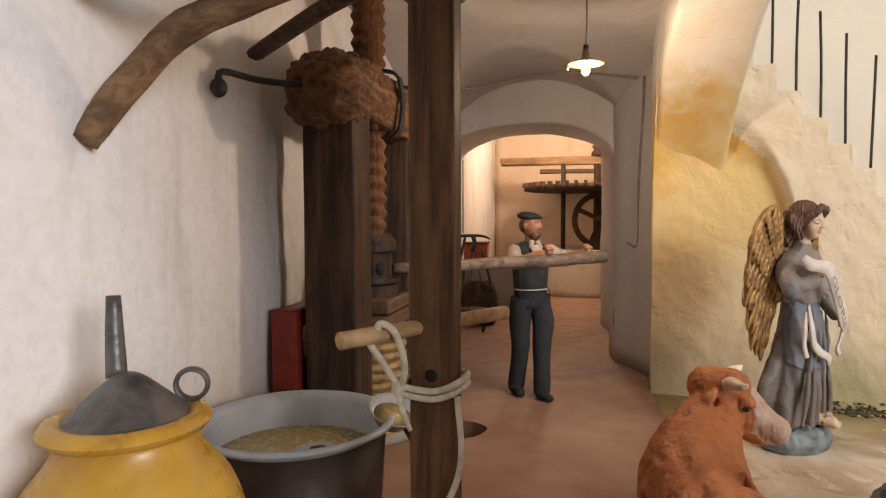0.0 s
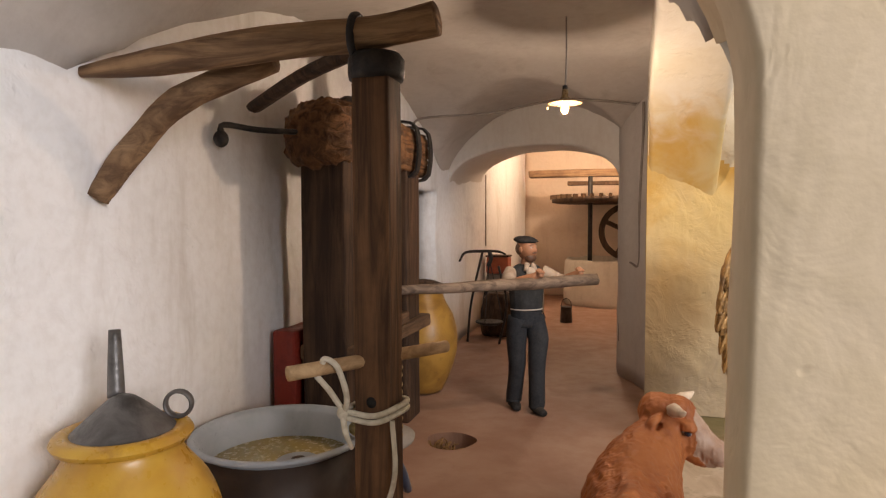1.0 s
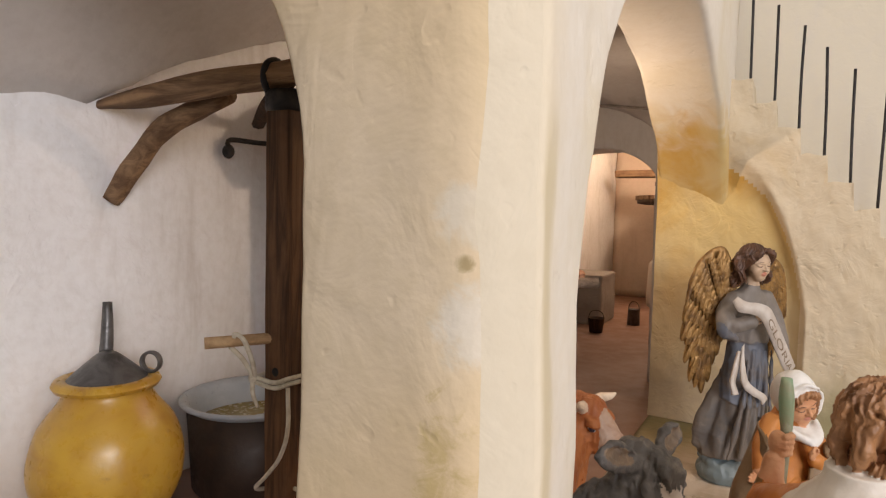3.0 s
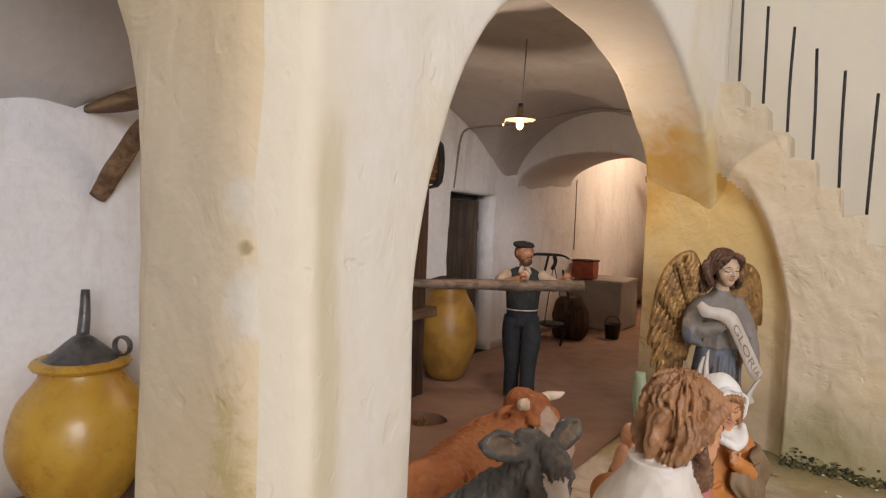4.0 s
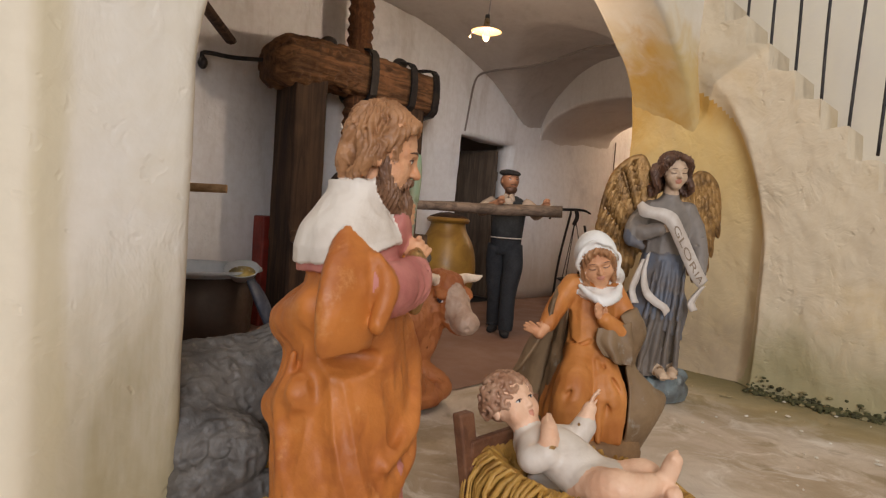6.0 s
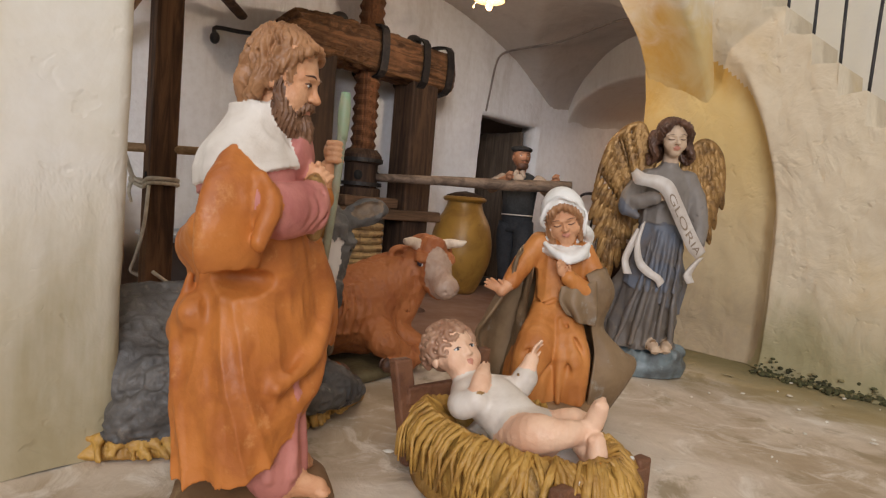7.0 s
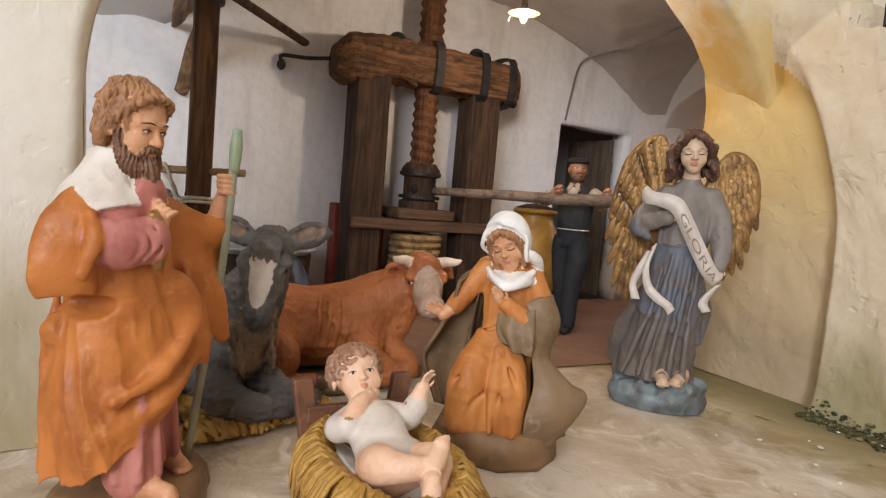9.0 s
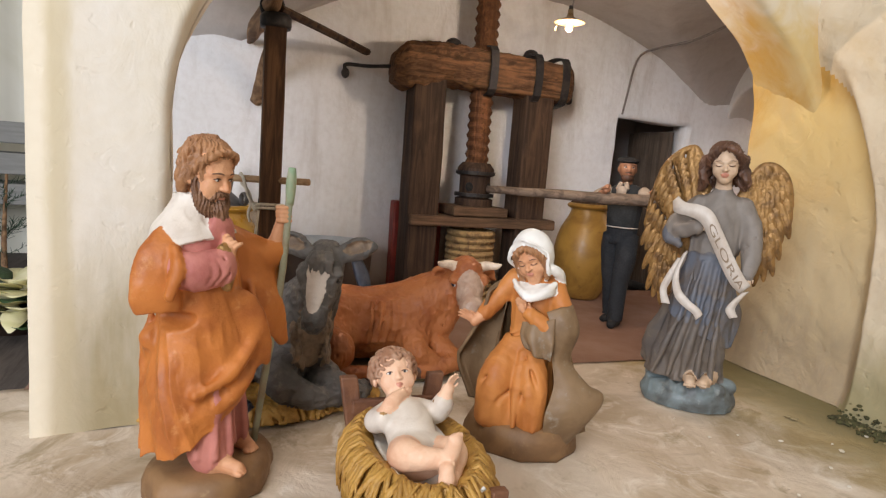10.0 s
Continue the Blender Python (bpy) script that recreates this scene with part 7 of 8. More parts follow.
def infant():
    f = Fig()
    # lies along +y with the feet there; looks up over its feet
    c = Clay((-0.052, -0.016, 0.012), (0.044, 0.140, 0.108), 0.0008)
    c.tube(F_WHITE, [(0.001, 0.026, 0.046), (0.001, 0.046, 0.046), (0.001, 0.072, 0.036)], [0.0150, 0.0180, 0.0180], k=0.006, squash=((0, 0.3, 1), 0.85))
    c.tube(F_WHITE, [(-0.013, 0.076, 0.042), (0.0, 0.084, 0.043), (0.013, 0.075, 0.042)], [0.006, 0.007, 0.006], k=0.006)
    for i in range(5):
        c.tube(F_WHITE, [(-0.010 + 0.005 * i, 0.030, 0.064), (-0.011 + 0.0058 * i, 0.046, 0.0650), (-0.012 + 0.006 * i, 0.062, 0.060)], [0.0006, 0.0012, 0.0008], k=0.002, cut=True)
    # arms: one hand on the breast, one raised
    c.tube(F_WHITE, [(0.013, 0.030, 0.048), (0.023, 0.040, 0.046), (0.020, 0.049, 0.050)], [0.0082, 0.0088, 0.0080], k=0.004)
    c.tube(F_GOLD, [(0.0285, 0.047, 0.048), (0.021, 0.053, 0.056), (0.0125, 0.052, 0.048)], 0.0012, k=0.001)
    c.tube(F_FAIR, [(0.020, 0.049, 0.052), (0.012, 0.044, 0.062), (0.004, 0.037, 0.064)], [0.0064, 0.0056, 0.0046], k=0.003)
    fingers(c, F_FAIR, (0.006, 0.038, 0.0635), rz(0) @ ry(-80) @ rx(16), 0.0085, 0.0)
    c.tube(F_WHITE, [(-0.012, 0.032, 0.050), (-0.022, 0.042, 0.050), (-0.026, 0.047, 0.058)], [0.0082, 0.0088, 0.0080], k=0.004)
    c.tube(F_GOLD, [(-0.034, 0.047, 0.058), (-0.027, 0.052, 0.0575), (-0.019, 0.047, 0.0605)], 0.0012, k=0.001)
    c.tube(F_FAIR, [(-0.025, 0.045, 0.056), (-0.029, 0.048, 0.070)], [0.0062, 0.0048], k=0.003)
    fingers(c, F_FAIR, (-0.029, 0.048, 0.069), rz(200) @ rx(8) @ ry(12), 0.0100, 0.08, 0.3)
    # legs bent, one crossed over the other
    c.tube(F_FAIR, [(0.009, 0.074, 0.032), (0.015, 0.092, 0.043), (0.010, 0.105, 0.046), (-0.006, 0.113, 0.047)], [0.0122, 0.0115, 0.0086, 0.0058], k=0.005)
    c.tube(F_FAIR, [(-0.010, 0.076, 0.032), (-0.017, 0.096, 0.043), (-0.012, 0.109, 0.039), (-0.006, 0.121, 0.032)], [0.0115, 0.0105, 0.0084, 0.0058], k=0.004)
    c.blob(F_FAIR, (0.002, 0.080, 0.028), (0.017, 0.014, 0.011), k=0.006)
    for at, turn in (((-0.009, 0.114, 0.050), rz(12) @ rx(-8)), ((-0.004, 0.124, 0.032), rz(-12) @ rx(20))):
        c.mx = Matrix.Translation(at) @ turn
        c.tube(F_FAIR, [(0, 0.0, -0.004), (0, 0.002, 0.006), (0, 0.003, 0.012)], [0.0056, 0.0056, 0.0050], k=0.003)
        for i in range(5):
            c.blob(F_FAIR, (-0.0042 + i * 0.0021, 0.0025, 0.0155 - 0.0006 * abs(i - 1)), (0.0012, 0.0018, 0.0024), k=0.0008)
        c.mx = Matrix()
    # round head with thick curls swept up from the face
    t = rz(174) @ rx(-30) @ ry(-8)
    at, h = (-0.001, 0.014, 0.0500), 0.0390
    c.tube(F_FAIR, [(0, 0.026, 0.044), (0, 0.014, 0.058)], [0.0088, 0.0085], k=0.004)
    sculpt_head(c, at, h, t, F_FAIR, baby=True)
    c.mx = Matrix.Translation(at) @ t @ Matrix.Scale(h, 4)
    c.blob(F_CURL, (0, 0.16, 0.66), (0.44, 0.40, 0.40), k=0.02)
    c.blob(F_CURL, (0, 0.02, 0.90), (0.34, 0.30, 0.15), k=0.04)
    rng = random.Random(21)
    for i in range(58):
        u = (i + 0.5) / 58
        el = math.asin(1 - 1.25 * u)
        az = i * 2.39996
        n = Vector((math.cos(el) * math.cos(az), math.cos(el) * math.sin(az), math.sin(el)))
        p = Vector((0.43 * n.x, 0.12 + 0.42 * n.y, 0.64 + 0.42 * n.z))
        if p.y < -0.20 and p.z < 0.80 or p.y < -0.02 and p.z < 0.46:
            continue
        e1 = n.cross(Vector((0.2, 0.1, 1))).normalized()
        e2 = n.cross(e1)
        s = rng.choice((-1, 1))
        pts = []
        for j in range(7):
            w = s * (j * 0.95) + i
            r = 0.125 - 0.016 * j
            pts.append(p + (e1 * math.cos(w) + e2 * math.sin(w)) * r + n * (0.015 + 0.008 * j))
        c.tube(F_CURL, pts, [0.030, 0.045, 0.050, 0.048, 0.044, 0.040, 0.030], k=0.012, steps=3)
    c.mx = Matrix()
    c.carve([F_CURL], 0.0009, tufts(210, (1, 1, 1), 2))
    c.carve([F_FAIR], 0.0004, tufts(90, (1, 1, 1), 7))
    c.into(f)
    painted_eyes(f, at, h, t, 0.0, 1.1, brows=False)
    for v in f.bm.verts:
        v.co.y = 0.02 + (v.co.y - 0.02) * 0.94
    ob = part("infant_figurine", f.bm, f.mats)
    ob.matrix_world = pose(0.318, 0.434, 0.006, 0, 0, -90)
    tagged(ob, "painted resin infant doll in white shirt lying on straw", "figurine", group="nativity figures")


def manger():
    m = tagged(empty("manger", (0.316, 0.436, 0), -90), "small wooden manger heaped with golden straw", "manger")
    bm = bmesh.new()
    # straw: a trough with a thick rolled edge, pieces running across it
    rng = random.Random(31)
    n, segs = 40, 60
    rings = []
    for i in range(9):
        a = math.pi * i / 8
        ring = []
        for k in range(segs):
            b = 2 * math.pi * k / segs
            ex, ey = 0.036 + 0.011 * (-math.cos(a)) * -1, 0.064 + 0.011 * math.cos(a)
            ro = 1 + 0.10 * noise.noise((math.cos(b) * 4, math.sin(b) * 4, i * 0.4)) + 0.05 * math.sin(b * 31 + i)
            ring.append(((ex) * ro * math.cos(b), 0.062 + ey * ro * math.sin(b), 0.018 + 0.026 * math.sin(a) * (1 + 0.2 * noise.noise((b * 3, 7.0, 0)))))
        rings.append(ring)
    base = [[(0.050 * math.cos(2 * math.pi * k / segs), 0.062 + 0.074 * math.sin(2 * math.pi * k / segs), 0.0) for k in range(segs)]]
    floor_ring = [[(0.015 * math.cos(2 * math.pi * k / segs), 0.062 + 0.030 * math.sin(2 * math.pi * k / segs), 0.020) for k in range(segs)]]
    skin(bm, base + rings + floor_ring, caps=True)
    for i in range(190):
        b = rng.uniform(0, 2 * math.pi)
        d = Vector((math.cos(b), math.sin(b), 0))
        c = Vector((0.040 * d.x, 0.062 + 0.068 * d.y, 0.044))
        sk = Vector((-d.y, d.x, 0)) * rng.uniform(-0.010, 0.010)
        r = rng.uniform(0.0012, 0.0024)
        tube(bm, [c - d * 0.014 - sk + Vector((0, 0, -0.012)), c + Vector((0, 0, rng.uniform(-0.002, 0.002))), c + d * 0.012 + sk + Vector((0, 0, -0.014)), c + d * 0.012 + sk * 1.8 + Vector((0, 0, -0.034))],
             [r * 0.6, r, r, r * 0.4], segs=5, steps=2)
    tagged(part("straw", bm, F_STRAW, m, "golden straw heap"), kind="stuff")
    for x in (-0.036, 0.036):
        bm = bmesh.new()
        vs = box(bm, (-0.007, -0.005, 0), (0.007, 0.003, 0.070), 2)
        for v in bm.verts:
            v.co.x += x * (0.72 + 0.30 * v.co.z / 0.070)
            v.co.y += -0.006 * v.co.z / 0.07
        soften(part("head_post", bm, F_CRATE, m, "reddish brown wooden post", smooth=False), 0.0015, 2)
    for y, z in ((-0.002, 0.046), (-0.001, 0.030)):
        bm = bmesh.new()
        box(bm, (-0.034, y - 0.003, z - 0.006), (0.034, y + 0.003, z + 0.006), 2)
        soften(part("cross_board", bm, F_CRATE, m, smooth=False), 0.0015, 2)
    for x in (-0.036, 0.036):
        bm = bmesh.new()
        box(bm, (x - 0.006, 0.122, 0), (x + 0.006, 0.130, 0.038), 2)
        soften(part("foot_post", bm, F_CRATE, m, smooth=False), 0.0015, 2)
    bm = bmesh.new()
    box(bm, (-0.040, 0.124, 0.018), (0.040, 0.131, 0.034), 2)
    soften(part("foot_board", bm, F_CRATE, m, smooth=False), 0.0015, 2)
    bm = bmesh.new()
    grid(bm, 16, 24, lambda a, b: ((a - 0.5) * 0.050, 0.020 + 0.108 * b, 0.028 + 0.012 * abs(2 * a - 1) ** 2 + 0.002 * math.sin(9 * a + 7 * b)))
    o = part("sheet", bm, F_VEIL, m, "white cloth under the doll")
    o.modifiers.new("solid", "SOLIDIFY").thickness = 0.002


def ox():
    f = Fig()
    # body along +y, head at the +y end turned to +x
    rock(f, F_MOSSBASE, 0.056, 0.104, 0.010, 3.0, cx=0.012, cy=0.004)
    c = Clay((-0.060, -0.122, 0.002), (0.108, 0.160, 0.150), 0.0010)
    c.tube(F_OX, [(0.0, -0.080, 0.050), (0.0, -0.050, 0.055), (0.0, -0.005, 0.052), (0.0, 0.040, 0.056), (0.004, 0.066, 0.060)], [0.030, 0.0385, 0.0395, 0.040, 0.034], k=0.010)
    c.blob(F_OX, (0.016, -0.064, 0.048), (0.028, 0.034, 0.037), k=0.012)
    c.blob(F_OX, (-0.014, -0.060, 0.046), (0.028, 0.034, 0.034), k=0.012)
    c.blob(F_OX, (0.018, 0.046, 0.050), (0.026, 0.027, 0.036), k=0.012)
    # spine, hip bones, ribs and the hollow of the flank
    c.tube(F_OX, [(0.0, -0.094, 0.078), (0.0, -0.050, 0.092), (0.0, 0.0, 0.090), (0.002, 0.045, 0.096), (0.010, 0.070, 0.106)], [0.004, 0.0055, 0.0050, 0.0055, 0.006], k=0.010)
    for x in (0.020, -0.018):
        c.blob(F_OX, (x, -0.050, 0.088), (0.008, 0.009, 0.006), k=0.010)
    c.blob(F_OX, (0.042, -0.018, 0.072), (0.012, 0.017, 0.018), k=0.016, cut=True)
    for i in range(5):
        c.tube(F_OX, [(0.030, -0.004 + 0.010 * i, 0.084), (0.0405, -0.006 + 0.010 * i, 0.064), (0.040, -0.010 + 0.010 * i, 0.042)], 0.0014, k=0.005)
    # neck, dewlap
    c.tube(F_OX, [(0.0, 0.036, 0.062), (0.008, 0.064, 0.076), (0.020, 0.086, 0.092), (0.032, 0.098, 0.104)], [0.034, 0.034, 0.026, 0.020], k=0.010)
    c.tube(F_OX, [(0.036, 0.096, 0.090), (0.034, 0.086, 0.066), (0.032, 0.074, 0.042)], [0.009, 0.012, 0.009], k=0.008)
    for i in range(4):
        c.tube(F_OX, [(0.016 - 0.004 * i, 0.094 - 0.010 * i, 0.112 - 0.004 * i), (0.036 - 0.004 * i, 0.084 - 0.012 * i, 0.086), (0.042 - 0.003 * i, 0.078 - 0.012 * i, 0.060)], [0.0006, 0.0016, 0.0008], k=0.004, cut=True)
    # legs folded under
    for line, r in (([(0.028, 0.050, 0.046), (0.052, 0.044, 0.032), (0.058, 0.068, 0.020), (0.050, 0.094, 0.015)], [0.019, 0.0150, 0.0095, 0.0078]),
                    ([(0.026, 0.066, 0.040), (0.056, 0.086, 0.024), (0.064, 0.064, 0.014), (0.062, 0.048, 0.013)], [0.014, 0.0115, 0.0085, 0.0075]),
                    ([(0.026, -0.070, 0.046), (0.054, -0.046, 0.036), (0.055, -0.070, 0.020), (0.062, -0.034, 0.015), (0.064, -0.016, 0.014)], [0.026, 0.0195, 0.0120, 0.0088, 0.0080])):
        c.tube(F_OX, line, r, k=0.005)
        e, g = Vector(line[-1]), Vector(line[-2])
        d = (e - g).normalized()
        c.blob(F_BROWN, e + d * 0.005, (0.0082, 0.0082, 0.0078), k=0.002)
        c.blob(F_OX, e + d * 0.009, (0.0016, 0.010, 0.010), rz(math.degrees(math.atan2(d.y, d.x)) - 90), k=0.002, cut=True)
    c.tube(F_OX, [(0.004, -0.104, 0.062), (0.024, -0.108, 0.040), (0.042, -0.094, 0.020), (0.052, -0.084, 0.015)], [0.005, 0.004, 0.0045, 0.007], k=0.003)
    # head, nose along -y of its own frame
    c.mx = Matrix.Translation((0.036, 0.104, 0.112)) @ rz(80) @ rx(30) @ Matrix.Scale(1.06, 4)
    c.tube(F_OX, [(0, 0.014, 0.002), (0, -0.002, 0.003), (0, -0.018, 0.000)], [0.0165, 0.0185, 0.0150], k=0.004)
    c.tube(F_MUZZLE, [(0, -0.016, 0.003), (0, -0.030, 0.001), (0, -0.042, -0.001)], [0.0140, 0.0122, 0.0118], k=0.006)
    c.blob(F_MUZZLE, (0, -0.046, 0.001), (0.0128, 0.0085, 0.0095), k=0.004)
    c.tube(F_OX, [(0, 0.004, -0.012), (0, -0.018, -0.012), (0, -0.036, -0.010)], [0.012, 0.0105, 0.008], k=0.006)
    c.blob(F_OX, (0, 0.000, 0.0165), (0.0140, 0.0120, 0.0090), k=0.004)
    for sx in (-1, 1):
        c.tube(F_HORN, [(sx * 0.012, 0.004, 0.014), (sx * 0.021, 0.003, 0.018), (sx * 0.030, -0.001, 0.021), (sx * 0.034, -0.003, 0.025)], [0.0058, 0.0050, 0.0036, 0.0014], k=0.002)
        c.tube(F_OX, [(sx * 0.015, 0.010, 0.004), (sx * 0.026, 0.013, 0.000), (sx * 0.034, 0.010, -0.006)], [0.004, 0.0085, 0.003], k=0.002, squash=((0.1, 1, 0.25), 0.45))
        c.blob(F_MUZZLE, (sx * 0.028, 0.0075, -0.001), (0.0065, 0.0026, 0.0038), k=0.002, cut=True)
        c.blob(F_OX, (sx * 0.0165, -0.012, 0.011), (0.005, 0.007, 0.0042), k=0.004)
        c.blob(F_OX, (sx * 0.0172, -0.0135, 0.0055), (0.0030, 0.0048, 0.0036), k=0.002, cut=True)
        c.blob(F_BROWN, (sx * 0.0060, -0.0545, 0.002), (0.0026, 0.0020, 0.0024), k=0.001, cut=True)
    c.tube(F_BROWN, [(-0.011, -0.044, -0.0080), (0, -0.0545, -0.0082), (0.011, -0.044, -0.0080)], 0.0011, k=0.001, cut=True)
    c.paint(F_MUZZLE, (0, -0.030, 0.008), (0.0150, 0.0270, 0.0200), only=F_OX)
    c.paint(F_OX, (0, 0.004, 0.020), (0.017, 0.014, 0.014), only=F_MUZZLE)
    head = c.mx.copy()
    c.mx = Matrix()
    c.carve([F_OX], 0.0016, tufts(85, (1, 0.6, 1), 1))
    c.carve([F_OX, F_MUZZLE], 0.0010, tufts(260, (1, 1, 0.5), 3))
    c.into(f)
    s = f.mark()
    for sx in (-1, 1):
        f.blob(F_EYEWHITE, (sx * 0.0148, -0.0138, 0.0058), (0.0034, 0.0048, 0.0034), u=10, v=8)
        f.blob(F_EYE, (sx * 0.0166, -0.0148, 0.0058), (0.0024, 0.0032, 0.0029), u=10, v=8)
    f.turn(s, head)
    ob = part("ox_figurine", f.bm, f.mats)
    ob.matrix_world = pose(0.088, 0.468, 0)
    tagged(ob, "painted resin red-brown ox lying on an olive base", "figurine", group="nativity figures")


def donkey():
    f = Fig()
    c = Clay((-0.062, -0.112, 0.0), (0.122, 0.168, 0.180), 0.0010)
    # straw bed
    c.blob(F_STRAW, (0.016, 0.006, 0.004), (0.064, 0.112, 0.015), k=0.004)
    c.blob(F_STRAW, (0.020, 0.090, 0.004), (0.032, 0.050, 0.010), k=0.006)
    rng = random.Random(17)
    for i in range(90):
        a = rng.uniform(-1.9, 1.9)
        x, y = 0.016 + 0.061 * math.cos(a), 0.008 + 0.108 * math.sin(a)
        d = Vector((math.cos(a), math.sin(a), 0))
        sk = Vector((-d.y, d.x, 0)) * rng.uniform(-0.010, 0.014)
        q = Vector((x, y, 0.011))
        c.tube(F_STRAW, [q - d * 0.014 - sk + Vector((0, 0, 0.004)), q + Vector((0, 0, 0.002)), q + d * 0.007 + sk - Vector((0, 0, 0.007))], [0.0014, 0.0026, 0.0014], k=0.0012, steps=2)
    # trunk, haunch, shoulder
    c.tube(F_ASS, [(-0.004, -0.076, 0.050), (-0.002, -0.050, 0.056), (0.0, -0.010, 0.056), (0.002, 0.030, 0.060), (0.012, 0.056, 0.068)], [0.028, 0.0385, 0.0395, 0.039, 0.032], k=0.010)
    c.blob(F_ASS, (0.020, -0.050, 0.046), (0.030, 0.034, 0.036), k=0.012)
    c.blob(F_ASS, (0.022, 0.038, 0.050), (0.028, 0.028, 0.036), k=0.012)
    c.tube(F_ASS, [(0.0, -0.080, 0.078), (0.0, -0.040, 0.092), (0.002, 0.010, 0.094), (0.010, 0.040, 0.104), (0.030, 0.062, 0.126)], [0.003, 0.0045, 0.0045, 0.006, 0.006], k=0.008)
    # neck with the breast hanging in pale locks
    c.tube(F_ASS, [(0.008, 0.040, 0.074), (0.026, 0.058, 0.092), (0.044, 0.066, 0.114), (0.052, 0.068, 0.128)], [0.034, 0.0285, 0.0220, 0.0175], k=0.010)
    c.tube(F_FUR, [(0.056, 0.066, 0.100), (0.056, 0.062, 0.078), (0.054, 0.058, 0.058)], [0.011, 0.0145, 0.012], k=0.008)
    for i in range(22):
        x, y, z = 0.060 + rng.uniform(-0.006, 0.006), 0.062 + rng.uniform(-0.018, 0.018), rng.uniform(0.058, 0.100)
        c.tube(F_FUR, [(x, y, z), (x + 0.006, y + rng.uniform(-0.004, 0.004), z - 0.008), (x + 0.002, y + rng.uniform(-0.006, 0.006), z - 0.018)], [0.0022, 0.0030, 0.0010], k=0.002, steps=3)
    # legs folded on the straw
    for line, r in (([(0.034, 0.044, 0.048), (0.062, 0.034, 0.036), (0.072, 0.058, 0.024), (0.064, 0.086, 0.018)], [0.020, 0.0160, 0.0110, 0.0088]),
                    ([(0.030, 0.064, 0.042), (0.060, 0.086, 0.028), (0.056, 0.106, 0.018), (0.040, 0.116, 0.016)], [0.016, 0.0130, 0.0098, 0.0082]),
                    ([(0.028, -0.056, 0.046), (0.058, -0.030, 0.038), (0.058, -0.060, 0.022), (0.068, -0.022, 0.018), (0.070, -0.004, 0.016)], [0.026, 0.0200, 0.0125, 0.0092, 0.0085])):
        c.tube(F_ASS, line, r, k=0.005)
        e, g = Vector(line[-1]), Vector(line[-2])
        c.blob(F_EYE, e + (e - g).normalized() * 0.006, (0.0090, 0.0090, 0.0085), k=0.002)
    # head, nose along -y of its own frame
    c.mx = Matrix.Translation((0.064, 0.068, 0.140)) @ rz(66) @ rx(58) @ Matrix.Scale(1.04, 4)
    c.tube(F_ASS, [(0, 0.014, -0.004), (0, -0.002, 0.000), (0, -0.020, 0.000), (0, -0.036, 0.000), (0, -0.048, -0.001)], [0.0150, 0.0172, 0.0142, 0.0108, 0.0102], k=0.005)
    c.tube(F_ASS, [(0, 0.002, -0.014), (0, -0.020, -0.010), (0, -0.040, -0.006)], [0.0125, 0.0105, 0.0075], k=0.006)
    c.paint(F_ASSPALE, (0, -0.022, 0.013), (0.0085, 0.0230, 0.0110), only=F_ASS)
    c.paint(F_ASSPALE, (0, -0.010, 0.017), (0.0110, 0.0100, 0.0090), only=F_ASS)
    for i in range(14):
        x = rng.uniform(-0.009, 0.009)
        c.tube(F_ASS, [(x * 0.6, 0.012, 0.0150), (x, 0.002, 0.0185), (x * 1.3, -0.008 + rng.uniform(-0.003, 0.003), 0.0165)], [0.0030, 0.0030, 0.0010], k=0.0015, steps=3)
    for sx in (-1, 1):
        c.tube(F_ASS, [(sx * 0.010, 0.010, 0.006), (sx * 0.022, 0.017, 0.006), (sx * 0.033, 0.021, 0.006), (sx * 0.043, 0.023, 0.005)], [0.0055, 0.0090, 0.0088, 0.0020], k=0.003, squash=((0.0, -0.45, 1), 0.55))
        c.blob(F_ASSPALE, (sx * 0.028, 0.0185, 0.0105), (0.0130, 0.0052, 0.0030), rz(sx * 20), k=0.002, cut=True)
        c.paint(F_FUR, (sx * 0.029, 0.019, 0.010), (0.0130, 0.0055, 0.0050), rz(sx * 20), only=F_ASS)
        c.blob(F_ASS, (sx * 0.0145, -0.008, 0.0085), (0.0050, 0.0075, 0.0045), k=0.004)
        c.blob(F_ASS, (sx * 0.0160, -0.0100, 0.0050), (0.0030, 0.0050, 0.0032), k=0.002, cut=True)
        c.blob(F_EYE, (sx * 0.0052, -0.0560, 0.003), (0.0024, 0.0022, 0.0030), k=0.001, cut=True)
    c.tube(F_EYE, [(-0.010, -0.044, -0.0060), (0, -0.0580, -0.0065), (0.010, -0.044, -0.0060)], 0.0010, k=0.001, cut=True)
    head = c.mx.copy()
    c.mx = Matrix()
    c.carve([F_ASS], 0.0018, tufts(130, (1, 0.55, 0.8), 1))
    c.carve([F_ASS, F_FUR], 0.0016, tufts(260, (1, 0.6, 0.6), 3))
    c.carve([F_STRAW], 0.0014, tufts(170, (1, 1, 1), 6))
    c.into(f)
    s = f.mark()
    for sx in (-1, 1):
        f.blob(F_EYE, (sx * 0.0144, -0.0100, 0.0056), (0.0030, 0.0046, 0.0032), u=10, v=8)
    f.turn(s, head)
    ob = part("donkey_figurine", f.bm, f.mats)
    ob.matrix_world = pose(0.158, 0.322, 0)
    tagged(ob, "painted resin dark grey donkey lying on straw base", "figurine", group="nativity figures")


